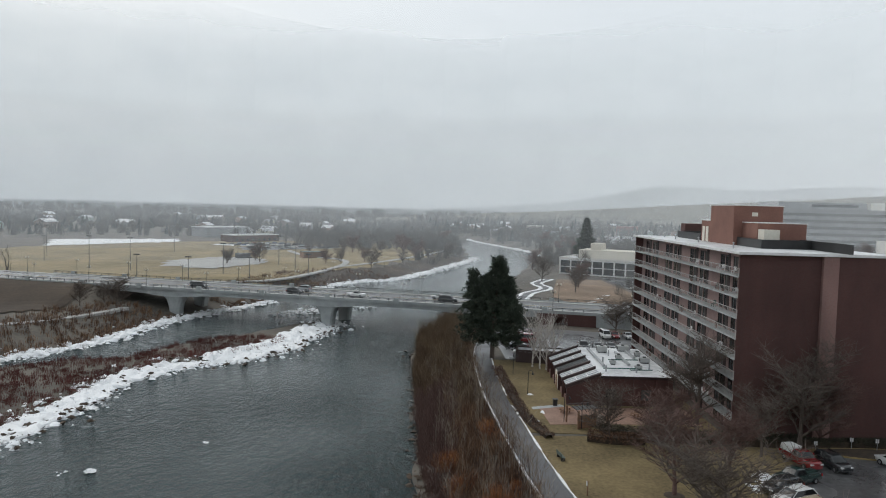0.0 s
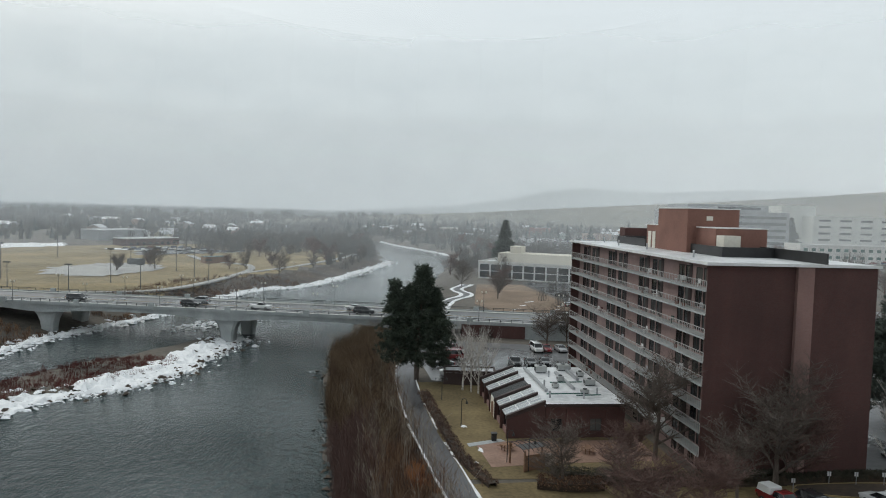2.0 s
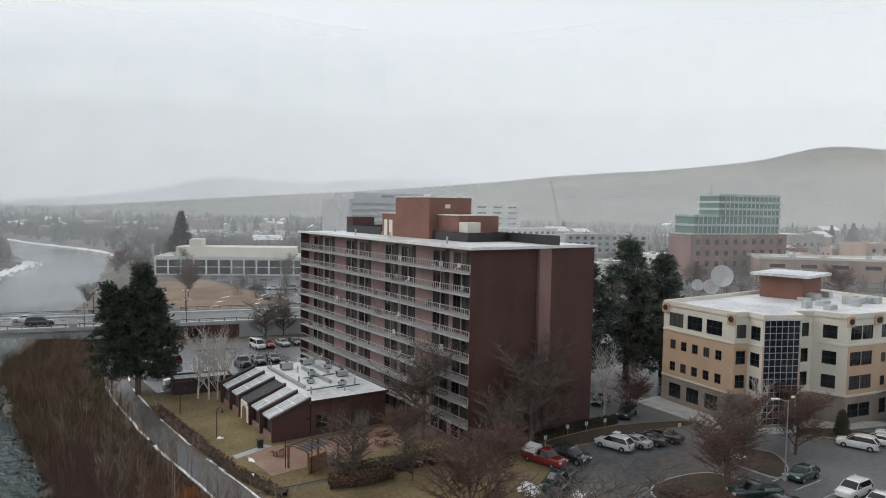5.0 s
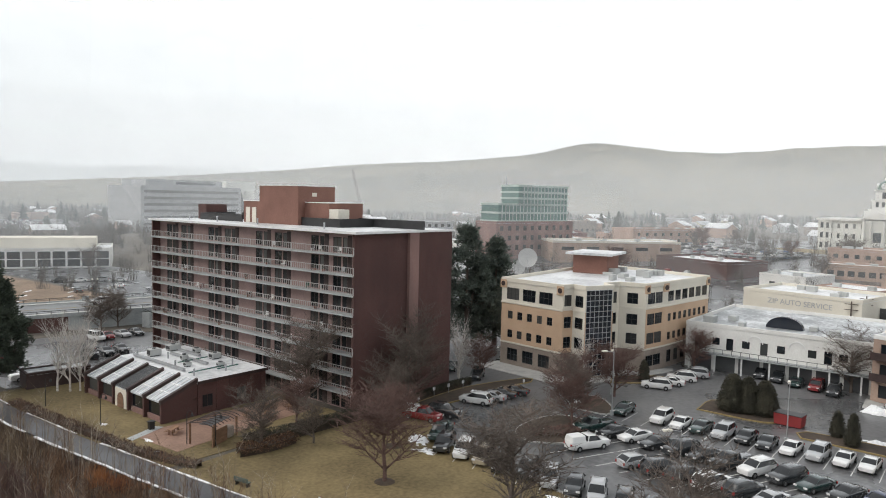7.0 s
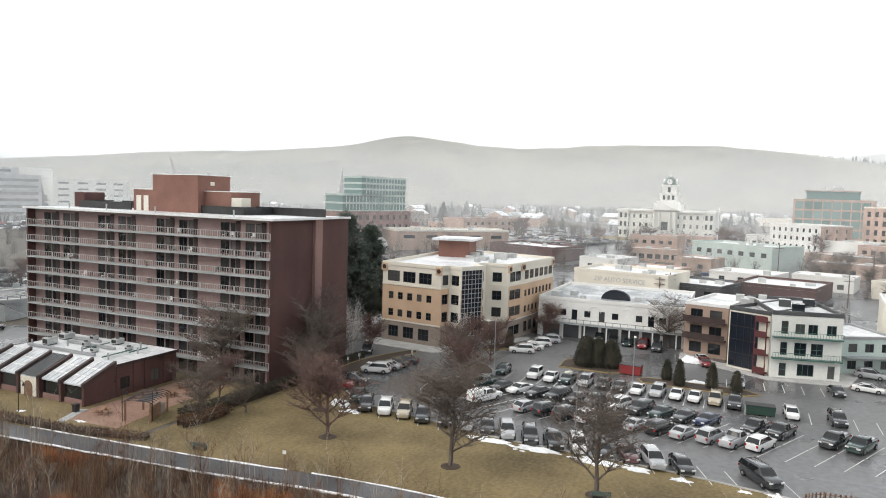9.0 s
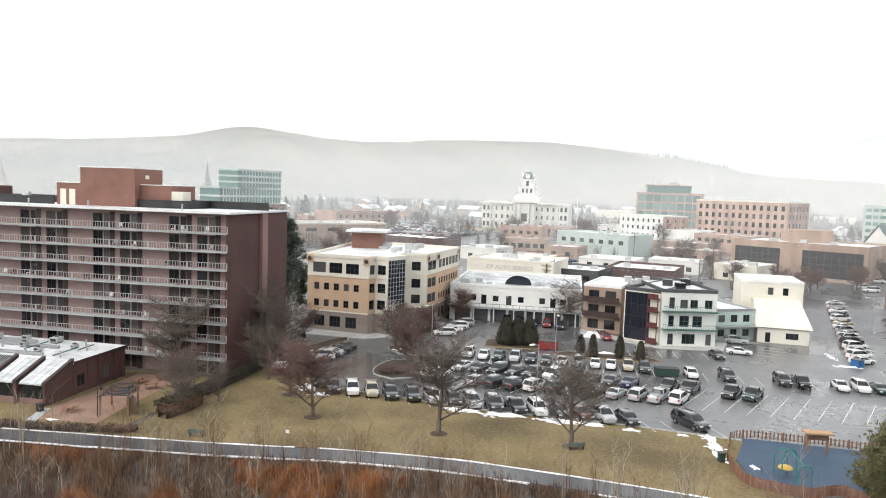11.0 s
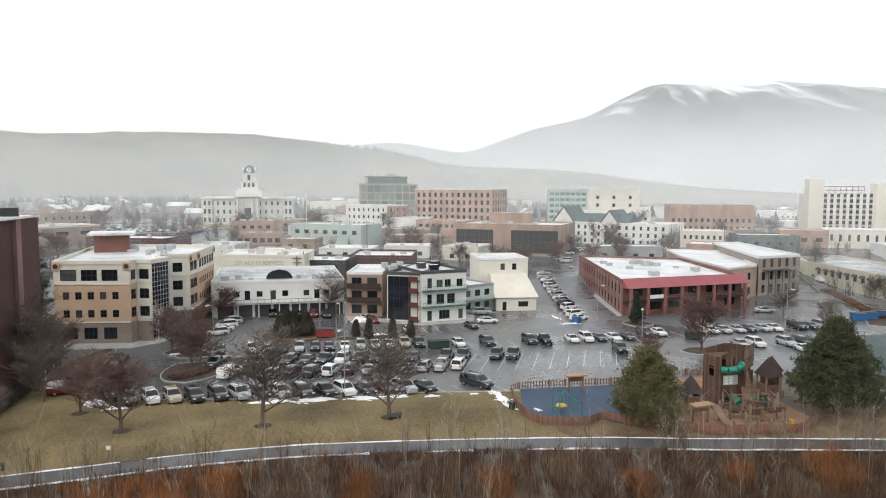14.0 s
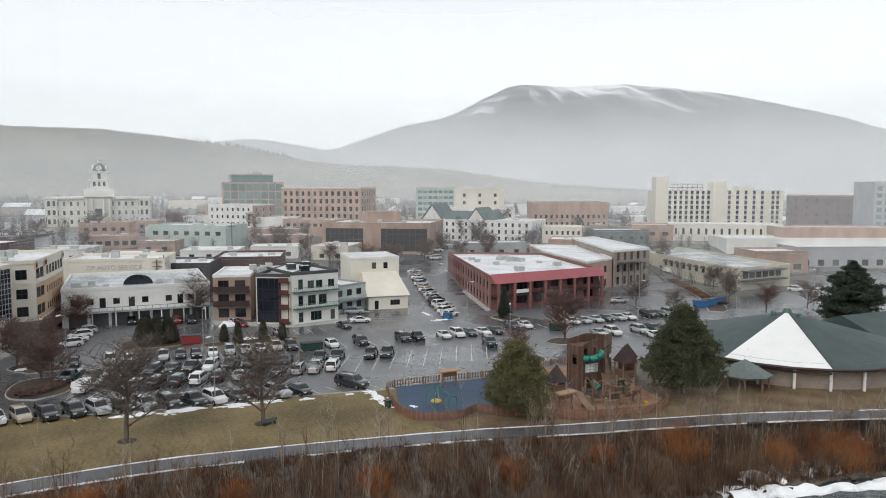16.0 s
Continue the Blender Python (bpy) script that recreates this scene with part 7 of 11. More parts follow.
def make_vehicle(code):
    c, k = code
    nm, L, W, H = KINDS[k]
    word = nm.replace("_", " ")
    if k == "T":
        word = "pickup truck with a white bed cover"
    t = thing(nm, Matrix.Identity(4), f"{PAINT[c][0]} {word} parked on wet asphalt" if k != "T" else f"{PAINT[c][0]} {word} on wet asphalt", "car" if k in "SUHL" else ("van" if k == "V" else "pickup truck"), "parked cars")
    paint, w = car_paint(c), W / 2
    secs = []
    for u, z in BODY[k]:
        x = L / 2 - u * L
        nar = 1 - 0.24 * abs(2 * u - 1) ** 5
        zb, zt = (0.26 if 0.04 < u < 0.96 else 0.34), z * H
        half = [(w * nar * 0.93, zb), (w * nar * 0.985, zb + 0.10), (w * nar, zb + (zt - zb) * 0.5), (w * nar * 0.975, zb + (zt - zb) * 0.82), (w * nar * 0.92, zt - 0.03), (w * nar * 0.84, zt)]
        crown = [(w * nar * 0.4, zt + 0.02)]
        ring_ = half + crown
        secs.append([(x, q, z_) for q, z_ in ring_] + [(x, -q, z_) for q, z_ in ring_[::-1]])
    part("body", soft(loft(bmesh.new(), secs)), paint, t)
    a, b_, c_, d = (L / 2 - u * L for u in CABIN[k])
    zb, zr = H * (0.63 if k != "V" else 0.57), H * 0.955

    def ring(x0, x1, z, s, r=0.16):
        """A rounded oblong at one height, nose side first."""
        y, out = w * s, []
        for cx_, sx, cy_, sy in ((x0, -1, -y, 1), (x1, 1, -y, 1), (x1, 1, y, -1), (x0, -1, y, -1)):
            p1, p2 = (cx_ + sx * r, cy_), (cx_, cy_ + sy * r)
            mid = (cx_ + sx * r * 0.3, cy_ + sy * r * 0.3)
            out += [p2, mid, p1] if (sx * sy) < 0 else [p1, mid, p2]
        return [(px, py, z) for px, py in out]

    part("glasshouse", soft(loft(bmesh.new(), [ring(a, d, zb, 0.91), ring((a * 0.45 + b_ * 0.55), (d * 0.45 + c_ * 0.55), (zb + zr) / 2, 0.865), ring(b_, c_, zr, 0.75)])), M["car_glass"], t, "dark tinted glass")
    bm = loft(bmesh.new(), [ring(b_ + 0.03, c_ - 0.05, zr - 0.02, 0.77), ring(b_ - 0.08, c_ + 0.05, zr + 0.03, 0.75), ring(b_ - 0.4, c_ + 0.3, H, 0.58)])
    for sy in (-1, 1):
        for x0, x1, q in ((a - 0.05, b_, 0.035), (d + 0.1, c_ + 0.05, 0.07)):
            tube(bm, (x0, sy * w * 0.90, zb), (x1, sy * w * 0.76, zr), q, n=5)
    if k in "UL":
        for sy in (-1, 1):
            tube(bm, (b_ - 0.4, sy * w * 0.66, H + 0.03), (c_ + 0.3, sy * w * 0.66, H + 0.03), 0.025, n=4)
    part("roof_panel", soft(bm), paint, t)
    if k == "P":
        part("cargo_bed", boxes((-L / 2 + 0.12, -w * 0.78, 0.6, c_ - 0.55, w * 0.78, H * 0.645)), M["black"], t, "empty black cargo bed")
    if k == "T":
        part("bed_cover", loft(bmesh.new(), [ring(c_ - 0.42, -L / 2 + 0.08, H * 0.63, 0.93), ring(c_ - 0.42, -L / 2 + 0.2, H * 0.99, 0.8)]), M["white_paint"], t, "white bed cover")
    for x in (L / 2 - 0.19 * L, -L / 2 + 0.20 * L):
        for sy in (-1, 1):
            bm = tube(bmesh.new(), (x, sy * (w - 0.20), 0.34), (x, sy * (w + 0.012), 0.34), 0.36, n=16)
            tube(bm, (x, sy * (w + 0.012), 0.34), (x, sy * (w + 0.03), 0.34), 0.21, 0.19, n=10)
            me_ = part("wheel", bm, M["tyre"], t).data
            me_.materials.append(M["rim"])
            for pl in me_.polygons:
                if len(pl.vertices) > 4 and pl.center.y * sy > w + 0.02:
                    pl.material_index = 1
    zl = H * 0.47
    for sy in (-1, 1):
        part("headlight", boxes((L / 2 - 0.12, sy * w * 0.66 - 0.2, zl - 0.09, L / 2 + 0.012, sy * w * 0.66 + 0.2, zl + 0.08)), M["headlight"], t)
        part("taillight", boxes((-L / 2 - 0.012, sy * w * 0.74 - 0.11, zl - 0.12, -L / 2 + 0.1, sy * w * 0.74 + 0.11, zl + 0.16)), M["taillight"], t)
    return t


def vehicle(code, x, y, heading, z=0.02, group=""):
    m = pose(x, y, z, 0, 0, heading)
    if code not in VEHICLES:
        t = make_vehicle(code)
        t.matrix_basis = m
        VEHICLES[code] = t
    else:
        t = copy_thing(VEHICLES[code], m)
    if group:
        t["group"] = group
    return t


def parked_row(x, y, dx, dy, heading, codes, group, seed, z=0.02):
    """Vehicles side by side from a first stall; '-' is an empty stall."""
    r = random.Random(seed)
    for i, code in enumerate(codes.split()):
        if code != "-":
            px, py = x + dx * i + r.uniform(-0.25, 0.25), y + dy * i + r.uniform(-0.12, 0.12)
            vehicle(code, px, py, heading + r.uniform(-2.5, 2.5), max(z, float(land(px, py)) + 0.06), group)


G = "cars in the riverside parking lot"
parked_row(36.6, 75.3, -0.16, -2.92, 203, "dU wU eU dU dU sU dH sU dU dP wU dS nS sU dH", G, 1)
vehicle("dL", 34.9, 26.5, 215, group=G)
parked_row(47.8, 62.6, -0.2, -3.55, -25, "wT -", G, 2)
parked_row(46.6, 55.9, -0.07, -2.95, -25, "sH dU dU wU dU sS kU sS sU sP wU", G, 3)
parked_row(55.0, 65.4, -0.2, -2.95, 155, "gP dS wS dS dU dS dP wU dU gS dS bS - dP dP - dP gP", G, 4)
vehicle("gU", 51.8, -5.0, 172, group=G)
parked_row(64.5, 65.6, -0.07, -2.75, 178, "gH - wU wS gS sU dH dS wS sU wS wS eU dU", G, 5)
parked_row(61.9, 22.6, 0.1, -5.4, 186, "wH dU", G, 6)
parked_row(62.0, 8.8, -0.1, -2.85, 182, "dU kP - wS wU gS wS dS", G, 7)
parked_row(64.0, -16.5, 0.0, -2.95, 182, "dU wS - - eS wS sS sS dS sS wS - dU gS sU", G, 8)
parked_row(51.2, -29.2, -0.3, -3.1, 178, "sS wU - sU gU", G, 9)
vehicle("wS", 45.2, -38.2, 172, group=G)
parked_row(82.5, -10.2, 4.75, -1.16, -72, "wS wU sS wU dU sU wS sU wS eS wU gS wS sU wS", "cars along the side street", 10)
parked_row(101.0, 57.2, -0.9, -3.0, 182, "dU dU gS rU dU", G, 11)
parked_row(80.8, 67.6, 3.9, -0.6, 108, "wU wS wU sU", G, 12)
parked_row(54.0, 83.7, 2.7, -0.4, 104, "wU sS dS dS", G, 13)
parked_row(43.0, 84.4, 2.9, -0.9, -78, "rT dU", G, 14)
for code, x, y, h in (("gP", 39.5, 78.4, 200), ("sU", 94.0, 9.4, 260), ("wS", 83.2, 11.0, 262), ("dS", 78.7, 15.8, 190), ("sH", 76.6, 29.8, 185), ("rS", 88.8, 35.8, 200), ("wS", 91.5, 36.5, 200), ("dU", 65.7, 92.3, 205), ("gS", 67.5, 99.0, 205),
                      ("sS", 83.6, -58.4, 250), ("wU", 80.0, -117.3, 200), ("wS", 75.5, -119.8, 205)):
    vehicle(code, x, y, h, group=G)
N = "cars in the lot by the bridge"
parked_row(36.4, 165.3, 2.7, -0.1, -88, "wV rS sS dS", N, 15)
parked_row(29.0, 151.2, 3.1, 0.3, -92, "dP dS dS", N, 16)
parked_row(17.0, 157.0, 0.6, 4.2, 180, "rV rS nS", N, 17)
vehicle("wP", 16.0, 142.5, 178, group=N)
vehicle("dS", 14.5, 150.0, 178, group=N)
# traffic on the bridge
for code, s, q, h in (("dV", 24.0, 6.2, 0), ("sU", 55.0, 12.4, 180), ("dU", 55.5, 6.0, 0), ("wP", 74.0, 6.2, 0), ("wS", 97.0, 12.6, 180), ("dL", 101.0, 6.2, 0), ("wU", 150.0, 12.6, 180)):
    x, y, z = on_bridge(s, q, DECK + 0.03)
    vehicle(code, x, y, BR_YAW + h, z, "traffic on the bridge")
# streets farther back
F_ = "cars on the town streets"
parked_row(172.0, -43.5, 5.2, 0.2, 100, "wU wS sS wU sU", F_, 18)
parked_row(190.0, -52.0, 3.6, -3.5, 60, "wS dU sS wU - dS", F_, 19)
parked_row(82, 226, 5.5, -2.5, 150, "sS dU wS - dS wU sS", F_, 20)
parked_row(70, 262, 5.0, -3.0, 150, "dU wS sU wS - sS dU", F_, 21)
parked_row(64, 236, 4.6, 1.0, 80, "dS dU - wS", F_, 22)

# ---- plants ----
def mesh_of(name, verts, faces, material, smooth=False):
    me = bpy.data.meshes.new(name)
    me.from_pydata(verts, [], faces)
    me.materials.append(material)
    if smooth:
        me.shade_smooth()
    return me


def stem_mesh(name, base, mid, tip, r0, material):
    """Many thin tapered stems, each bent once, joined into one mesh."""
    base, mid, tip, r0 = (np.asarray(a, float) for a in (base, mid, tip, r0))
    n = len(base)
    ang = np.arange(3) * math.tau / 3
    ring = np.stack([np.cos(ang), np.sin(ang), 0 * ang], -1)
    V = np.concatenate([base[:, None] + ring[None] * r0[:, None, None], mid[:, None] + ring[None] * r0[:, None, None] * 0.6, tip[:, None]], 1)
    o = (np.arange(n) * 7)[:, None, None]
    q = np.array([[0, 1, 4, 3], [1, 2, 5, 4], [2, 0, 3, 5]])
    t = np.array([[3, 4, 6], [4, 5, 6], [5, 3, 6]])
    faces = (o + q[None]).reshape(-1, 4).tolist() + (o + t[None]).reshape(-1, 3).tolist()
    return mesh_of(name, V.reshape(-1, 3).tolist(), faces, material)


def brush(name, pts, heights, per, spread, material, label, seed, thick=0.022, category="shrubs", twigs=2, kind="stuff", lean=0.28):
    """Dense leafless shrubs: at each place a sheaf of stems that fan out, with side twigs."""
    r = np.random.RandomState(seed)
    pts, heights = np.asarray(pts, float), np.asarray(heights, float)
    k = np.repeat(np.arange(len(pts)), per)
    b = pts[k] + np.c_[r.normal(0, spread * 0.25, (len(k), 2)), np.zeros(len(k))]
    h = heights[k] * r.uniform(0.55, 1.1, len(k))
    a, lean = r.uniform(0, math.tau, len(k)), np.abs(r.normal(0, lean, len(k)))
    d = np.c_[np.cos(a) * lean, np.sin(a) * lean, np.ones(len(k))]
    m = b + d * (h * 0.5)[:, None] * [0.8, 0.8, 1]
    t = b + d * h[:, None] * [1.25, 1.25, 0.95]
    B, Md, T, R = [b - [0, 0, 0.2]], [m], [t], [np.full(len(k), thick)]
    for j in range(twigs):
        f = r.uniform(0.35, 0.85, len(k))[:, None]
        s = b + (t - b) * f
        aa = r.uniform(0, math.tau, len(k))
        ln = (h * r.uniform(0.18, 0.38, len(k)))[:, None]
        dd = np.c_[np.cos(aa) * 0.6, np.sin(aa) * 0.6, r.uniform(0.4, 1.0, len(k))]
        B.append(s), Md.append(s + dd * ln * 0.5), T.append(s + dd * ln), R.append(np.full(len(k), thick * 0.6))
    me = stem_mesh(name, np.concatenate(B), np.concatenate(Md), np.concatenate(T), np.concatenate(R), material)
    return tagged(new(name, me), label, category, kind=kind)


def trail_x(y):
    ty = np.array([p[1] for p in TRAIL][::-1])
    tx = np.array([p[0] for p in TRAIL][::-1])
    return np.interp(y, ty, tx)


# shrubs on the near river bank
ORANGE = [(-1.5, -4.0, 4.2, 3.2), (-5.0, -16.0, 3.6, 2.4), (-6.5, -22.5, 4.2, 3.2), (-7.5, -25.5, 4.0, 2.6), (1.0, 18.0, 2.8, 1.8), (0.0, 6.5, 2.6, 1.8), (3.0, 33.0, 2.6, 2.0), (4.0, 47.0, 2.6, 2.2), (5.5, 60.0, 2.8, 2.2), (3.0, 66.0, 2.8, 2.4), (2.0, 80.0, 2.6, 2.2), (0.5, 89.0, 2.6, 2.0)]
R_ = np.random.RandomState(7)
by = R_.uniform(-75, 196, 5200)
bx = east_bank(by) + 0.3 + R_.uniform(0, 1, 5200) * (trail_x(by) - 2.0 - east_bank(by) - 0.3)
bz = land(bx, by)
room = (trail_x(by) - bx - 1.2) * 0.40 - np.minimum(bz, 0)
bh = np.minimum(R_.uniform(1.4, 4.2, len(by)) * np.where(by > 95, 1.25, 1.0), np.maximum(room * 0.95, 0.5))
patch = np.array([noise.noise(Vector((x * 0.09, y * 0.09, 4.0))) for x, y in zip(bx, by)])
patch2 = np.array([noise.noise(Vector((x * 0.06, y * 0.045, 9.0))) for x, y in zip(bx, by)])
keep = patch > -0.62
orange = keep & (patch2 > 0.40) & (by > 25) & (by < 110) & (bx < 8)
thin = R_.uniform(0, 1, len(by)) < 0.72
keep &= thin
rust = keep & (by > 35) & (by < 125) & (bx < 1.5) & ~orange
tan = keep & ~orange & ~rust & (by > 112 + 40 * patch2)
rest = keep & ~orange & ~rust & ~tan
P3 = np.c_[bx, by, bz]
brush("riverbank_shrubs", P3[rest], bh[rest], 15, 1.0, M["willow"], "dense leafless brown willow shrubs on the river bank", 1)
brush("riverbank_shrubs", P3[tan], bh[tan], 18, 1.0, M["willow_tan"], "dense leafless tan willow shrubs on the river bank", 2)
brush("orange_willow", P3[orange], bh[orange] * 0.8, 24, 0.9, M["willow_orange"], "clumps of bright orange willow stems", 3)
brush("rust_willow", P3[rust], bh[rust] * 0.9, 16, 0.9, M["bark_red"], "rust-brown shrubs at the water's edge", 4)
# low growth that covers the soil between them
by2 = R_.uniform(-75, 196, 5200)
bx2 = east_bank(by2) + 1.0 + R_.uniform(0, 1, 5200) * (trail_x(by2) - 1.9 - east_bank(by2) - 1.0)
brush("bank_undergrowth", np.c_[bx2, by2, land(bx2, by2)], R_.uniform(0.4, 1.2, 5200), 9, 1.6, M["undergrowth"], "low dark dead stalks and leaf litter under the shrubs", 5, 0.03, twigs=1)
# separate round bushes of orange willow
for k, (x, y, h, w) in enumerate(ORANGE):
    pts = np.c_[R_.normal(x, w * 0.28, 34), R_.normal(y, w * 0.28, 34)]
    brush("orange_willow", np.c_[pts, land(pts[:, 0], pts[:, 1])], R_.uniform(0.7, 1.0, 34) * h, 26, 1.0, M["willow_orange"], "rounded bush of bright orange willow stems", 60 + k, 0.02, "shrub", 3, "", 0.36)
# taller saplings between the shrubs
sy = R_.uniform(-75, 150, 520)
sx = np.minimum(east_bank(sy) + R_.uniform(3, 14, 520), trail_x(sy) - 2.2)
st = np.where(sy < 10, 1.25, 1.0)
brush("poplar_saplings", np.c_[sx, sy, land(sx, sy)][:340], (R_.uniform(4.0, 8.4, 520) * st)[:340], 3, 0.8, M["pale_stem"], "slender pale leafless poplar saplings", 6, 0.028, "saplings", 8, lean=0.14)
brush("poplar_saplings", np.c_[sx, sy, land(sx, sy)][340:], R_.uniform(3.5, 6.5, 180), 5, 0.9, M["willow"], "slender brown leafless saplings", 16, 0.028, "saplings", 9, lean=0.2)
# red stems on the gravel bar
gy2 = R_.uniform(60, 178, 5000)
gx2 = R_.uniform(-101, -40, 5000)
inn = inside_distance(gx2, gy2, BAR)
ok = (inn > 2.4)
brush("bar_willows", np.c_[gx2, gy2, land(gx2, gy2)][ok], R_.uniform(0.4, 1.3, ok.sum()), 14, 1.5, M["willow_red"], "dark red leafless willows on the gravel bar", 8, 0.03, twigs=1)
# dark scrub on the far bank
wy = R_.uniform(90, 330, 2600)
wx = west_bank(wy) - 2.5 - R_.uniform(0, 1, 2600) ** 1.5 * 26
away_road = ((wx - BR0.x) * BR_N.x + (wy - BR0.y) * BR_N.y)
ok = (away_road < -1.5) | (away_road > BR_WIDE + 1.5)
brush("far_bank_scrub", np.c_[wx, wy, land(wx, wy)][ok], R_.uniform(0.8, 2.2, ok.sum()), 10, 1.4, M["willow"], "dark leafless scrub on the far bank", 9, 0.04, twigs=1)


class Limbs:
    """Collects tapered limbs and gives them as one mesh."""

    def __init__(self):
        self.v, self.f = [], []

    def add(self, a, b, r0, r1, n=4):
        q = (b - a).to_track_quat("Z", "Y").to_matrix()
        o = len(self.v)
        for c, r in ((a, r0), (b, r1)):
            for i in range(n):
                self.v.append(tuple(c + q @ Vector((math.cos(i * math.tau / n), math.sin(i * math.tau / n), 0)) * r))
        for i in range(n):
            self.f.append((o + i, o + (i + 1) % n, o + n + (i + 1) % n, o + n + i))


def grow(limbs, twigs, p, d, length, r, level, rng, spread, depth):
    """One limb in bent lengths, with side limbs."""
    n = 4 if level == 0 else 3
    for i in range(n):
        q = p + d * (length / n)
        tgt = limbs if level < 2 else twigs
        tgt.add(p, q, r * (1 - i / n * 0.6), r * (1 - (i + 1) / n * 0.6), 6 if level == 0 else (4 if level < 2 else 3))
        p = q
        d = (d + Vector((rng.uniform(-1, 1), rng.uniform(-1, 1), rng.uniform(-0.3, 0.6))) * (0.10 + 0.07 * level)).normalized()
        if level < depth:
            for _ in range((2 if i == 0 else 4) if level == 0 else 4):
                a = rng.uniform(0, math.tau)
                side = Vector((math.cos(a), math.sin(a), 0))
                nd = (d * rng.uniform(0.5, 0.9) + side * rng.uniform(0.55, 1.0) * spread + Vector((0, 0, 0.15))).normalized()
                grow(limbs, twigs, p, nd, length * rng.uniform(0.45, 0.66) * (1.0 if level else 1.1), max(r * 0.42 * (1 - i / n * 0.4), 0.021), level + 1, rng, spread, depth)


def bare_tree_meshes(height, spread, seed, material, twig_mat=None, depth=3, trunk=0.028):
    rng = random.Random(seed)
    a, b = Limbs(), Limbs()
    grow(a, b, Vector((0, 0, -0.2)), Vector((0, 0, 1)), height * 0.60, height * trunk, 0, rng, spread, depth)
    top = max(v[2] for v in b.v)
    s = height / top
    a.v, b.v = [tuple(c * s for c in v) for v in a.v], [tuple(c * s for c in v) for v in b.v]
    return mesh_of("trunk", a.v, a.f, material), mesh_of("crown", b.v, b.f, twig_mat or material)


TREE_KINDS = {
    "ash": [bare_tree_meshes(9, 1.35, 21 + i, M["bark"], depth=3) for i in range(3)],
    "maple": [bare_tree_meshes(7, 1.35, 41 + i, M["bark_red"], depth=3) for i in range(2)],
    "birch": [bare_tree_meshes(9.5, 0.62, 61 + i, M["birch"], M["birch"], depth=2, trunk=0.017) for i in range(3)],
}


def bare_tree(kind, x, y, height, seed, label, z=None, group="bare trees"):
    rng = random.Random(seed)
    tr, cr = TREE_KINDS[kind][seed % len(TREE_KINDS[kind])]
    base = {"ash": 9, "maple": 7, "birch": 9.5}[kind]
    s = height / base * (1.25 if "park tree" in label or "end wall" in label or "island" in label else 1.1)
    z = float(land(x, y)) if z is None else z
    t = thing("bare_tree" if kind != "birch" else "birch_tree", pose(x, y, z, 0, 0, rng.uniform(0, 360)) @ Matrix.Diagonal((s * 0.9, s * 0.9, s, 1)), label, "tree", group)
    place("trunk", tr, t)
    place("crown", cr, t)
    return t


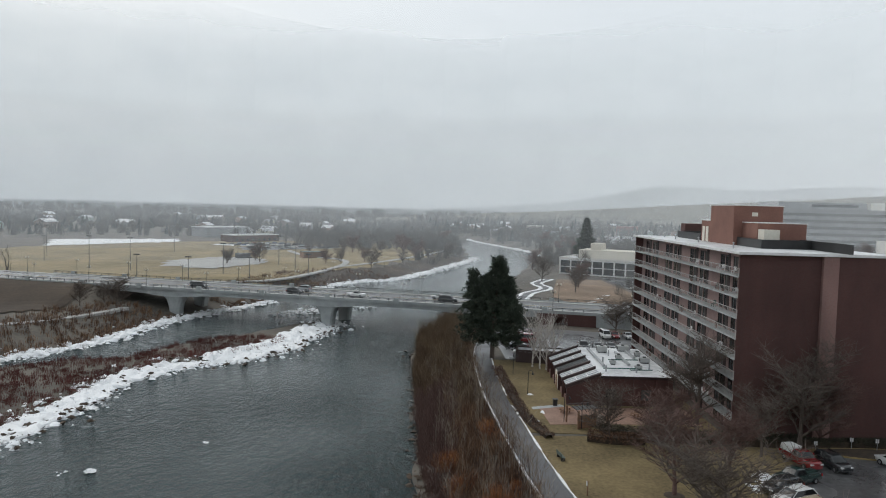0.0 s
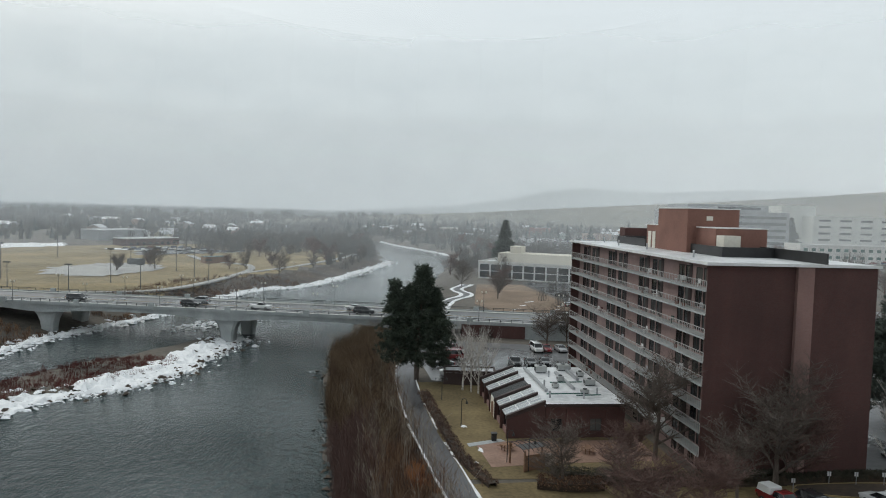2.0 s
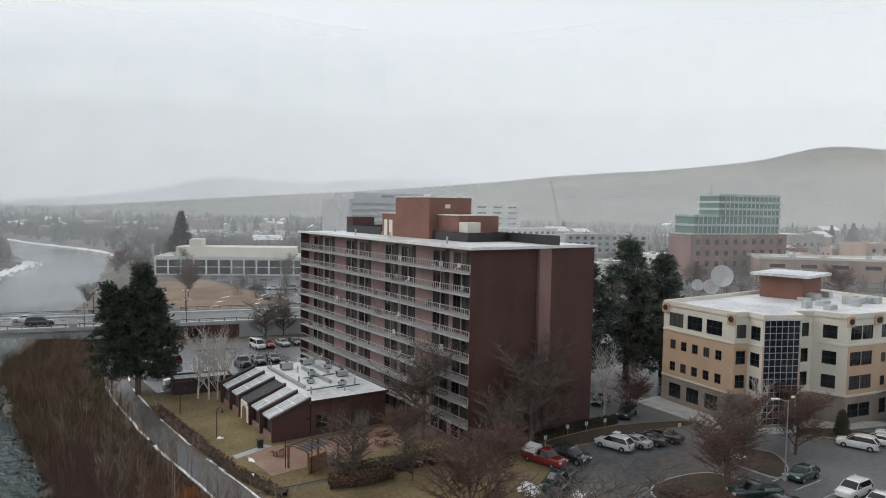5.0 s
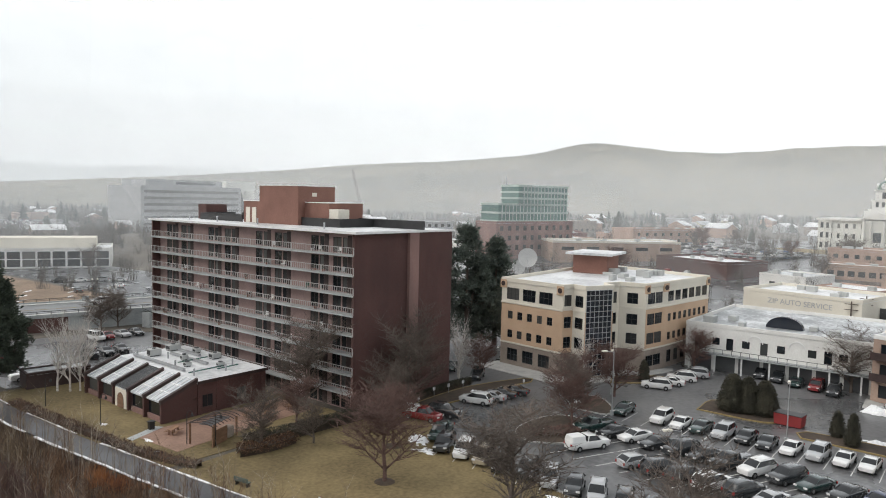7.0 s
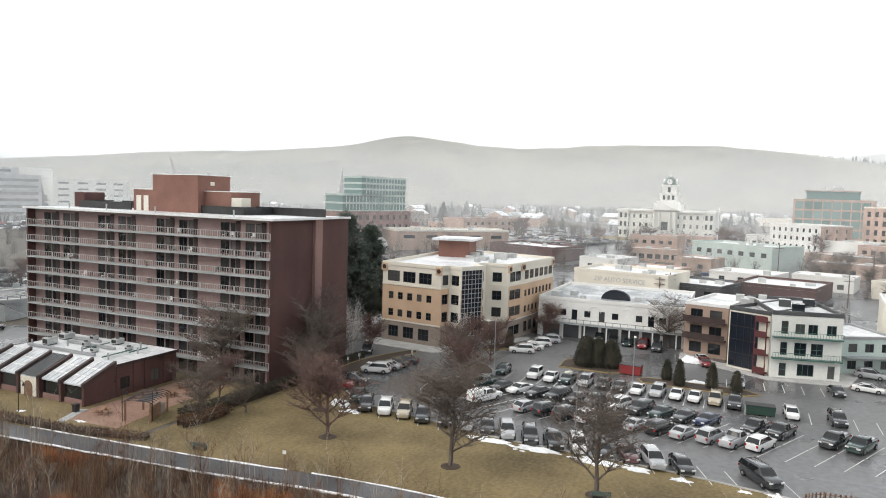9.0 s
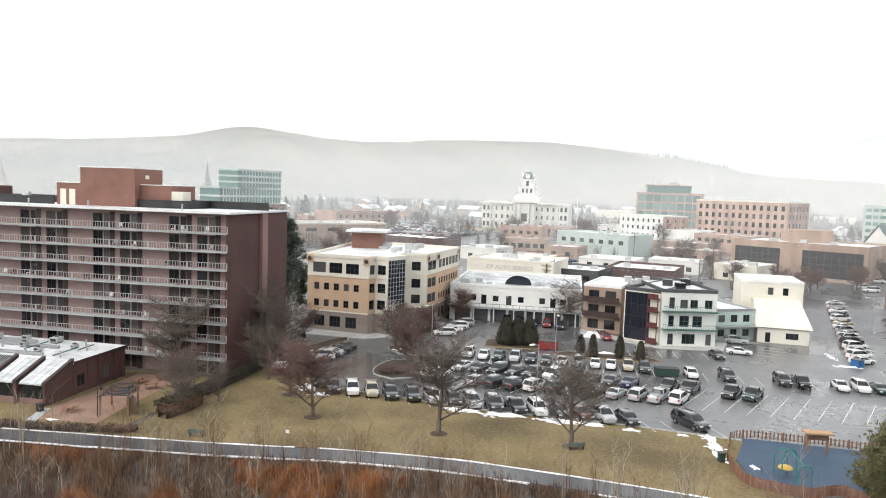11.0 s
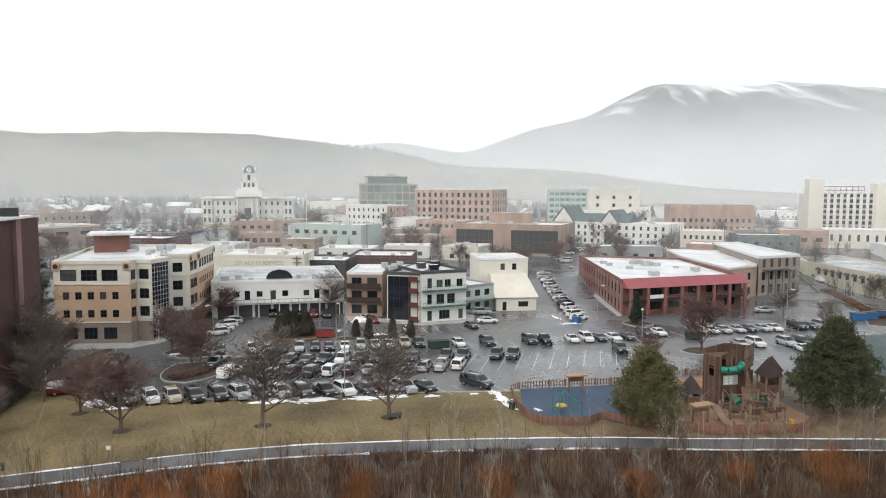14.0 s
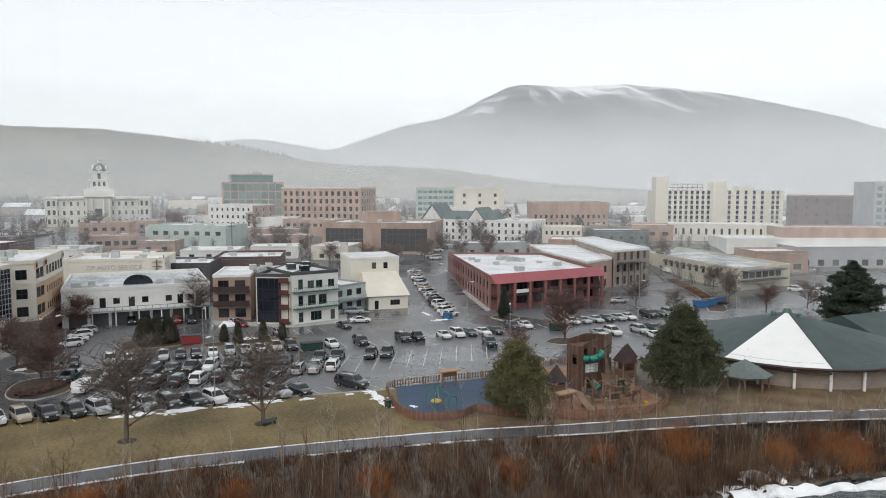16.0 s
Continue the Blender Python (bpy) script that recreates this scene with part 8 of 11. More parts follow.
LAWN_TREE = "leafless park tree with a spreading crown"
for i, (x, y, h) in enumerate(((22.9, 57.0, 11.0), (23.0, 41.3, 10.2), (24.3, 73.6, 9.0), (32.7, 80.3, 6.5))):
    bare_tree("maple" if i > 1 else "ash", x, y, h, 3 + i, LAWN_TREE + " in a mulch ring", 0.03)
    bm = tube(bmesh.new(), (0, 0, 0), (0, 0, 0.12), 1.1, 0.7, 14)
    tagged(part("mulch_ring", bm, M["bank"], None, "", pose(x, y, 0.03)), "dark bark mulch ring round a tree", "mulch")
for i, (kd, x, y, h, lb) in enumerate((
        ("ash", 21.0, 90.0, 8.5, "leafless garden tree leaning by the hedge"), ("ash", 35.5, 99.5, 13.0, "tall leafless tree before the apartment house"),
        ("ash", 45.0, 89.2, 12.5, "tall leafless tree before the brick end wall"), ("ash", 39.0, 86.5, 9.0, "leafless tree at the hedge"), ("maple", 30.5, 95.5, 6.5, "small leafless garden tree"),
        ("ash", 56.5, 69.5, 8.0, "leafless tree on a parking island"), ("maple", 53.0, 67.5, 7.0, "reddish leafless tree on a parking island"),
        ("birch", 62.0, 93.2, 10.5, "white-barked birch beside the apartment house"), ("birch", 64.0, 95.0, 10.0, "white-barked birch beside the apartment house"),
        ("birch", 17.2, 131.0, 12.4, "clump of white-barked birch"), ("birch", 18.3, 130.2, 11.5, "clump of white-barked birch"), ("birch", 16.0, 132.4, 11.0, "clump of white-barked birch"), ("birch", 19.8, 132.0, 10.5, "clump of white-barked birch"),
        ("ash", 40.5, 171.0, 9.5, "leafless tree by the bridge approach"), ("ash", 46.5, 176.0, 8.0, "leafless tree by the bridge approach"),
        ("maple", 97.0, 67.5, 7.5, "leafless tree at the white building"), ("ash", 100.5, 43.5, 10.5, "tall leafless tree between the buildings"), ("ash", 101.0, 38.5, 9.0, "tall leafless tree between the buildings"),
        ("maple", 81.0, 76.5, 7.0, "leafless tree before the office"), ("birch", 74.5, 77.5, 9.0, "white-barked tree before the office"), ("maple", 71.5, 70.5, 8.0, "leafless tree before the office"), ("maple", 66.0, 74.0, 7.5, "leafless tree before the office"),
        ("maple", 49.0, -19.8, 9.5, "pale leafless tree on a parking island"), ("maple", 39.0, -3.3, 6.0, "reddish leafless shrub tree by the playground"), ("ash", 62.6, -57.6, 7.0, "leafless street tree beside the road"), ("ash", 78.8, -60.0, 7.0, "leafless street tree beside the road"),
        ("ash", 85.0, -96.0, 7.5, "leafless street tree beside the road"), ("ash", 76.0, -88.0, 7.0, "leafless street tree beside the road"), ("ash", 92.0, -98.0, 7.5, "leafless street tree beside the road"), ("maple", 60.0, -84.0, 6.5, "leafless street tree beside the road"), ("ash", 58.5, -96.0, 7.5, "leafless street tree beside the road"),
        ("ash", -95.0, 201.0, 9.0, "tall leafless cottonwood on the far bank"), ("ash", -104.0, 198.0, 7.5, "leafless cottonwood on the far bank"), ("ash", -101.0, 206.0, 6.5, "leafless cottonwood on the far bank"),
        ("maple", 66.0, 92.0, 7.0, "reddish leafless tree beside the apartment house"), ("maple", 48.5, 91.0, 8.5, "reddish leafless tree before the brick end wall"), ("ash", 27.0, 88.0, 6.0, "small leafless tree in the garden"))):
    bare_tree(kd, x, y, h, 11 + i, lb)
# street and park trees farther off
R2 = random.Random(77)
for k in range(84):
    if k < 34:
        y = R2.uniform(335, 560)
        x = float(west_bank(y)) - R2.uniform(8, 90)
    elif k < 54:
        y = R2.uniform(235, 620)
        x = float(east_bank(y)) + R2.uniform(6, 40)
    else:
        a, rr = radians(R2.uniform(-42, 45)), R2.uniform(190, 420)
        x, y = -60 + rr * math.cos(a), 55 + rr * math.sin(a)
    bare_tree("ash" if k % 3 else "maple", x, y, R2.uniform(7, 12), k, "leafless tree in the winter haze", group="distant bare trees")
for k in range(24):
    bare_tree("ash" if k % 3 else "maple", *((R2.uniform(88, 150), R2.uniform(150, 180)) if k % 2 else (R2.uniform(85, 190), R2.uniform(208, 330))), R2.uniform(6, 11), k, "dark leafless tree behind the apartment house", group="distant bare trees")
for k in range(34):
    x, y = ((R2.uniform(166, 184), R2.uniform(-62, -6)), (R2.uniform(176, 196), R2.uniform(-112, -66)), (R2.uniform(200, 246), R2.uniform(-14, 20)))[k % 3]
    if all(inside_distance(np.array([x]), np.array([y]), q)[0] < -1.5 for q in PLANS):
        bare_tree("ash" if k % 3 else "maple", x, y, R2.uniform(5, 9), k, "leafless street tree in the winter haze", group="distant bare trees")


def needle_mesh(name, pts, size, per, material, seed):
    """Sprays of needles: thin blades that point out every way from each clump."""
    r = np.random.RandomState(seed)
    pts = np.repeat(np.asarray(pts, float), per, 0)
    n = len(pts)
    d = r.normal(0, 0.8, (n, 3))
    out = pts[:, :2] / (np.linalg.norm(pts[:, :2], axis=1)[:, None] + 0.3)
    d[:, :2] += out * 0.7
    d[:, 2] = d[:, 2] * 0.7 + 0.45
    d /= np.linalg.norm(d, axis=1)[:, None]
    s = np.cross(d, r.normal(0, 1, (n, 3)))
    s /= np.linalg.norm(s, axis=1)[:, None]
    ln, wd = size * r.uniform(0.6, 1.25, n)[:, None], size * 0.10 * r.uniform(0.6, 1.3, n)[:, None]
    V = np.stack([pts - s * wd * 0.5, pts + d * ln * 0.55 - s * wd, pts + d * ln, pts + d * ln * 0.5 + s * wd], 1).reshape(-1, 3)
    F = np.arange(n * 4).reshape(-1, 4)
    return mesh_of(name, V.tolist(), F.tolist(), material)


def conifer_meshes(h, w, seed, material, full=0.5, clumps=2600, size=0.8):
    """A trunk with whorled, drooping limbs that carry needle clumps; full sets how low the widest part is."""
    r = random.Random(seed)
    L, pts = Limbs(), []
    L.add(Vector((0, 0, -0.2)), Vector((0, 0, h * 0.5)), h * 0.022, h * 0.013, 7)
    L.add(Vector((0, 0, h * 0.5)), Vector((0, 0, h * 0.96)), h * 0.013, 0.03, 6)
    tiers = int(h * 1.15)
    total = 0
    for i in range(tiers):
        u = i / (tiers - 1)
        z = h * (0.10 + 0.88 * u)
        reach = w / 2 * min(1.0, ((1 - u) / (1 - full)) ** 0.8) * (0.62 + 0.38 * min(1, u / max(0.18, full * 0.6)))
        for k in range(8):
            a = r.uniform(0, math.tau)
            rr = reach * r.uniform(0.6, 1.18)
            e = Vector((math.cos(a) * rr, math.sin(a) * rr, z + rr * r.uniform(-0.25, 0.25)))
            s = Vector((0, 0, z))
            L.add(s, e, 0.06, 0.015, 3)
            m = max(3, int(clumps / (tiers * 8) * (0.4 + reach / w * 2.4)))
            for j in range(m):
                t = r.uniform(0.25, 1.05) if rr > 0.6 else r.random()
                pts.append(s.lerp(e, t) + Vector((r.gauss(0, 0.16), r.gauss(0, 0.16), r.gauss(0, 0.055))) * (1 + rr * 0.42))
            total += m
    return mesh_of("trunk", L.v, L.f, M["bark"]), needle_mesh("crown", [tuple(p) for p in pts], size, 15, material, seed)


def broad_pine_meshes(h, lobes, seed, material, size=0.75, tips=420, taper=1.05):
    """An old broad pine: a bare lower trunk, rising limbs and ragged tufts round several leaders. lobes: (x, y, top, half width, bottom)."""
    r = random.Random(seed)
    L, pts = Limbs(), []
    L.add(Vector((0, 0, -0.3)), Vector((0.1, 0, h * 0.45)), h * 0.024, h * 0.015, 8)
    for lx, ly, top, half, low in lobes:
        crotch, lead = Vector((lx * 0.15, ly * 0.15, h * 0.3)), Vector((lx, ly, top - 0.4))
        L.add(crotch, crotch.lerp(lead, 0.6), h * 0.013, h * 0.008, 6)
        L.add(crotch.lerp(lead, 0.6), lead, h * 0.008, 0.03, 5)
        for _ in range(int(tips * half / 5)):
            u = r.random() ** 0.8
            z = low + (top - low) * u
            prof = min(1.0, ((1 - u) * 1.35) ** taper) * (0.62 + 0.38 * min(1, u / 0.3)) + 0.04
            rr = half * prof * r.choice((r.uniform(0.3, 1.0), r.uniform(0.75, 1.3)))
            a = r.uniform(0, math.tau)
            e = Vector((lx + rr * math.cos(a), ly + rr * math.sin(a), z))
            b = Vector((lx * u, ly * u, max(h * 0.2, z - rr * r.uniform(0.2, 0.6))))
            if r.random() < 0.5:
                L.add(b, e, 0.05, 0.015, 3)
            tuft = r.uniform(0.28, 0.6)
            for _ in range(11):
                pts.append((e.x + r.gauss(0, tuft), e.y + r.gauss(0, tuft), e.z + r.gauss(0, tuft * 0.62)))
    return mesh_of("trunk", L.v, L.f, M["bark"]), needle_mesh("crown", pts, size, 9, material, seed)


CON = {"broad_pine": broad_pine_meshes(20.5, ((0.9, 0.4, 19.8, 4.4, 2.6), (-4.0, -0.6, 17.2, 2.5, 3.4), (-1.4, 0.6, 16.4, 3.2, 3.0), (2.9, 0.8, 16.0, 3.0, 2.0)), 15, M["needle"], 0.72, 240),
       "ragged_pine": broad_pine_meshes(18, ((0, 0, 18, 4.6, 2.0), (1.8, -1.2, 13.5, 3.6, 2.0)), 25, M["needle_grey"], 0.75, 150),
       "pine_dark": conifer_meshes(19, 13.5, 5, M["needle"], 0.52, 6500, 0.8), "pine_olive": broad_pine_meshes(10, ((0, 0, 10, 4.1, 0.9), (-1.6, 0.8, 8.2, 2.8, 0.8), (1.7, -0.6, 7.8, 2.8, 0.8)), 6, M["needle_olive"], 0.42, 330, 0.72),
       "pine_green": broad_pine_meshes(13.5, ((0, 0, 13.5, 5.4, 1.6), (-2.2, 1.0, 10.8, 3.8, 1.5), (2.4, -0.8, 10.4, 3.8, 1.3)), 7, M["needle_green"], 0.5, 330, 0.78),
       "spruce": conifer_meshes(17, 7.5, 8, M["needle"], 0.12, 3000, 0.9)}
CON_H = {"broad_pine": 20.5, "ragged_pine": 18, "pine_dark": 19, "pine_olive": 10, "pine_green": 13.5, "spruce": 17}


def conifer(kind, x, y, h, label, turn=0, group="conifers", wide=1.0):
    tr, cr = CON[kind]
    s = h / CON_H[kind]
    t = thing("pine_tree" if "pine" in kind else "spruce_tree", pose(x, y, float(land(x, y)), 0, 0, turn) @ Matrix.Diagonal((s * wide, s * wide, s, 1)), label, "tree", group)
    place("trunk", tr, t)
    place("crown", cr, t)
    return t


conifer("broad_pine", 8.8, 139.5, 20.3, "large broad dark green pine with ragged tops beside the trail")
conifer("pine_olive", 13.8, 10.0, 9.5, "rounded olive-green pine at the playground fence", 40)
conifer("pine_green", 12.6, -16.2, 12.6, "broad green pine between playground and carousel hall", 80, wide=0.9)
conifer("pine_dark", 31.0, -75.0, 15.0, "dark pine beyond the carousel hall", 200)
conifer("ragged_pine", 83.0, 108.0, 24.0, "dark pine behind the apartment house", wide=1.05, turn=10)
conifer("ragged_pine", 90.0, 106.0, 21.5, "dark pine behind the apartment house", wide=1.05, turn=70)
conifer("ragged_pine", 76.5, 111.0, 20.0, "dark pine behind the apartment house", wide=1.05, turn=130)
conifer("spruce", 75.5, -20.6, 7.0, "small dark fir at the brick building", 30)
conifer("spruce", 67.0, 352.0, 25.0, "tall dark fir behind the white building", 0)
conifer("spruce", 345.0, 560.0, 30.0, "dark fir before the clinic", 0)
for i in range(26):
    a, rr = radians(R2.uniform(-46, 75)), R2.uniform(430, 900)
    conifer("spruce" if i % 3 else "ragged_pine", -50 + rr * math.cos(a), 50 + rr * math.sin(a), R2.uniform(7, 14), "dark conifer among the distant houses", R2.uniform(0, 360), "distant conifers")


def hedge(name, line, half, tall, label, seed, material=None, count=None):
    """A clipped or shaggy hedge: a solid core with a skin of small leaves."""
    r = np.random.RandomState(seed)
    P = smooth_line(line, 0.8)
    L = len(P)
    count = count or int(L * 60)
    i = r.randint(0, L - 1, count)
    t = r.rand(count)
    A = np.array(P)
    c = A[i] + (A[i + 1] - A[i]) * t[:, None]
    d = A[i + 1] - A[i]
    d /= np.linalg.norm(d, axis=1)[:, None]
    o = r.uniform(-1, 1, count)
    z = tall * np.sqrt(r.rand(count)) * (1 - 0.25 * np.abs(o))
    pts = np.c_[c[:, 0] - d[:, 1] * o * half, c[:, 1] + d[:, 0] * o * half, z]
    t_ = thing(name, pose(0, 0, 0.03), label, "hedge")
    place("foliage", needle_mesh("foliage", pts, 0.34, 7, material or M["hedge"], seed), t_)
    bm = ribbon(bmesh.new(), P, half * 0.5, tall * 0.62, tall * 0.62)
    part("core", bm, M["bank"], t_)
    return t_


hedge("hedge", [(20.5, 92.6), (26, 91.6), (33, 91.0), (40, 90.6), (47, 90.6)], 1.0, 1.7, "clipped dark evergreen hedge along the garden", 1)
hedge("hedge", [(47, 90.6), (56, 91.2), (62, 91.0)], 0.7, 1.2, "low dark hedge at the parking lot", 2)
hedge("garden_shrubs", [(18.5, 91.0), (22, 90.0), (25.5, 90.2)], 1.4, 1.3, "brown rounded garden shrubs", 3, M["willow"])
hedge("trail_hedge", [(9.2, 130), (9.8, 120), (10.6, 108), (11.6, 98), (13.5, 91)], 0.9, 0.75, "low leafless brown shrubs along the trail", 4, M["undergrowth"], 1100)


def evergreen(name, lobes, label, seed):
    """A dense evergreen shrub of one or more rounded lobes: (x, y, width, height)."""
    r = np.random.RandomState(seed)
    pts, bm = [], bmesh.new()
    for x, y, w, h in lobes:
        n = int(260 * w * h / 4)
        a, u = r.uniform(0, math.tau, n), r.uniform(0, 1, n)
        rad = w / 2 * np.power(np.clip(1 - u, 0, 1), 0.42) * (0.75 + 0.25 * np.minimum(u / 0.15, 1)) * r.uniform(0.86, 1.06, n)
        pts.append(np.c_[x + rad * np.cos(a), y + rad * np.sin(a), u * h * 0.97])
        prev = None
        for k in range(7):
            t0 = k / 6
            q = w / 2 * 0.84 * max(1 - t0, 0.02) ** 0.42 * (0.75 + 0.25 * min(t0 / 0.15, 1))
            row = [bm.verts.new((x + q * math.cos(i * math.tau / 10), y + q * math.sin(i * math.tau / 10), t0 * h * 0.93)) for i in range(10)]
            if prev:
                for i in range(10):
                    bm.faces.new((prev[i], prev[(i + 1) % 10], row[(i + 1) % 10], row[i]))
            prev = row
    t_ = thing(name, pose(0, 0, 0.1), label, "shrub")
    place("foliage", needle_mesh("foliage", np.concatenate(pts), 0.26, 8, M["hedge"], seed), t_)
    part("core", bm, M["hedge"], t_)


evergreen("large_shrub", [(76.6, 54.6, 4.6, 5.4), (77.4, 50.4, 4.2, 5.0), (77.0, 52.6, 4.0, 5.2)], "large rounded dark evergreen shrub in a kerbed bed", 5)
for x, y, h in ((83.5, 71.0, 3.6), (71.2, 38.4, 4.2), (72.0, 33.6, 4.2), (71.6, 30.0, 3.4), (74.0, 40.6, 3.4)):
    evergreen("column_shrub", [(x, y, 2.0, h)], "upright dark evergreen column shrub", int(x * 7 + y))
hedge("island_shrubs", [(47.5, 71.5), (49.5, 68.0), (53.0, 66.5)], 1.5, 0.9, "brown low shrubs on a parking island", 8, M["bark_red"], 500)
hedge("island_shrubs", [(38.5, -2.0), (41.5, -5.5)], 1.6, 1.2, "reddish low shrubs beside the playground", 9, M["bark_red"], 500)
hedge("street_shrubs", [(112, -100), (96, -92.5), (84, -86), (70, -80)], 1.6, 0.8, "low brown shrubs along the street", 10, M["willow"])

# ---- playground ----
PLAY = thing("playground_floor", pose(0, 0, 0), "blue rubber playground floor with green and tan patches", "playground")
bm = bmesh.new()
prism(bm, [(16.8, 22.6), (15.6, 17.5), (17.2, 14.2), (14.6, 11.6), (14.0, 6.0), (31.0, 5.0), (31.8, 20.6), (24.0, 23.0)], -0.2, 0.09)
part("blue_surface", bm, M["blue_rubber"], PLAY)
bm = bmesh.new()
prism(bm, [(13.6, 5.8), (9.2, 4.0), (8.0, -6.5), (12.0, -12.0), (26, -13.5), (33, -10), (31, 4.9)], -0.2, 0.085)
part("tan_surface", bm, mottled("tan_wood_chips", (0.20, 0.105, 0.06), (0.33, 0.19, 0.12), 0.5, 0.9, 6.0, 0.3), PLAY, "reddish wood-chip floor")
bm = bmesh.new()
prism(bm, [(24, -2), (20, -3), (15.5, -3.4), (15.5, -5.4), (21, -5.8), (27, -4.6), (31, -2), (31, 1.5), (26, 2)], 0.086, 0.11)
part("blue_surface", bm, M["blue_rubber"], PLAY)


def picket_fence(line, tall, label, material, gap=0.16, wave=0.0):
    """A fence of upright boards on two rails, along a line."""
    t = thing("wooden_fence", pose(0, 0, 0.03), label, "fence")
    P = smooth_line(line, 0.5)
    seg = [math.hypot(b[0] - a[0], b[1] - a[1]) for a, b in zip(P, P[1:])]
    run = np.r_[0, np.cumsum(seg)]
    A = np.array(P)
    at = lambda s: (float(np.interp(s, run, A[:, 0])), float(np.interp(s, run, A[:, 1])))  # noqa: E731
    bd = bpy.data.meshes.new("board")
    bm = boxes((-0.085, -0.012, 0.05, 0.085, 0.012, tall))
    bm.to_mesh(bd)
    bm.free()
    bd.materials.append(material)
    n = int(run[-1] / gap)
    for i in range(n):
        s = (i + 0.5) * run[-1] / n
        x, y = at(s)
        x2, y2 = at(min(s + 0.2, run[-1]))
        place("board", bd, t, pose(x, y, wave * math.sin(s * 1.1), 0, 0, math.degrees(math.atan2(y2 - y, x2 - x))))
    ps = bpy.data.meshes.new("post")
    bm = boxes((-0.07, -0.07, -0.1, 0.07, 0.07, tall + 0.12))
    bm.to_mesh(ps)
    bm.free()
    ps.materials.append(M["wood"])
    for i in range(int(run[-1] / 2.4) + 1):
        x, y = at(min(i * 2.4, run[-1]))
        place("post", ps, t, pose(x, y, 0))
    for z in (0.25, tall * 0.8):
        bm = bmesh.new()
        for a, b in zip(P[::2], P[2::2]):
            tube(bm, (a[0], a[1], z), (b[0], b[1], z), 0.035, n=4)
        part("rail", bm, M["wood"], t)
    return t


picket_fence([(23.6, 24.0), (19.5, 24.0), (16.4, 22.9), (14.9, 18.0), (16.4, 14.6), (13.8, 12.0), (12.2, 8.2), (9.0, 4.6), (7.6, -2.0), (7.2, -6.4), (9.0, -10.5), (12.0, -12.6)], 1.15, "reddish-brown wooden picket fence round the playground", M["wood_fence"], 0.21)
picket_fence([(23.6, 24.0), (27, 23.2), (32.0, 21.2), (32.2, 12.0), (31.8, 6.0), (33.6, -2.0), (34.0, -10.5), (28, -14.2), (20, -14.4)], 1.0, "brown wooden fence between playground and parking lot", M["wood"], 0.45)


def tower(t, x, y, w, h, roof=2.2):
    """A timber play tower with a pointed shingle roof."""
    for a in (-1, 1):
        for b in (-1, 1):
            part("post", boxes((x + a * w / 2 - 0.09, y + b * w / 2 - 0.09, 0, x + a * w / 2 + 0.09, y + b * w / 2 + 0.09, h)), M["pale_timber"], t)
    part("platform", boxes((x - w / 2, y - w / 2, h * 0.5, x + w / 2, y + w / 2, h * 0.5 + 0.12)), M["play_wood"], t)
    for k, (x0, y0, x1, y1) in enumerate(((-1, -1, 1, -1), (-1, 1, 1, 1), (-1, -1, -1, 1))):
        part("side_panel", boxes((x + x0 * w / 2 - 0.03, y + y0 * w / 2 - 0.03, h * 0.5 + 0.12, x + x1 * w / 2 + 0.03, y + y1 * w / 2 + 0.03, h * 0.5 + 1.05)), M["play_wood"], t)
    if roof:
        bm = bmesh.new()
        prism(bm, [(x - w * 0.65, y - w * 0.65), (x + w * 0.65, y - w * 0.65), (x + w * 0.65, y + w * 0.65), (x - w * 0.65, y + w * 0.65)], h, h + roof, 0.97)
        part("pointed_roof", bm, M["dark_panel"], t, "dark pointed shingle roof")


CASTLE = thing("play_castle", pose(0, 0, 0.1), "large dark weathered timber play castle with towers and slides", "playground equipment")
PW, PT = M["play_wood"], M["pale_timber"]
rng = random.Random(19)


def board_wall(a, b, tops, w=0.3, z0=0.0, holes=(), material=None, gap=0.03):
    """A wall of upright boards from a to b whose tops follow the given heights; holes: (u0, u1, z0, z1)."""
    a, b = Vector(a), Vector(b)
    L = (b - a).length
    d = (b - a) / L
    yaw = math.degrees(math.atan2(d.y, d.x))
    n = int(L / w)
    for i in range(n):
        u = (i + 0.5) * L / n
        top = float(np.interp(u / L, np.linspace(0, 1, len(tops)), tops)) + rng.uniform(-0.06, 0.06)
        spans = [(z0, top)]
        for h0, h1, q0, q1 in holes:
            if h0 < u < h1:
                spans = [(z0, q0), (q1, top)]
        bm = boxes(*[(-L / n / 2 + gap / 2, -0.04, s0, L / n / 2 - gap / 2, 0.04, s1) for s0, s1 in spans])
        part("board", bm, material or PW, CASTLE, m=pose(a.x + d.x * u, a.y + d.y * u, 0, 0, 0, yaw))


# the keep: boarded front with dark openings, stepped flank, slatted rampart
board_wall((19.2, -3.4), (19.2, -7.2), (6.6, 7.2, 7.6, 7.4), 0.32, 0, ((0.5, 1.2, 5.2, 6.3), (1.8, 2.5, 5.3, 6.5), (1.2, 2.2, 0.5, 1.7)))
board_wall((22.6, -3.4), (19.2, -3.4), (6.2, 6.6), 0.34, 0, ((1.2, 2.2, 3.6, 5.0),))
board_wall((19.2, -7.2), (22.4, -11.0), (7.6, 7.9, 7.4, 7.6), 0.42, 4.3, material=PT, gap=0.2)
board_wall((19.2, -7.2), (22.4, -11.0), (4.6, 3.6), 0.34, 0)
board_wall((23.0, -3.4), (23.0, -11.0), (7.0, 7.6, 7.0), 0.4, 0)
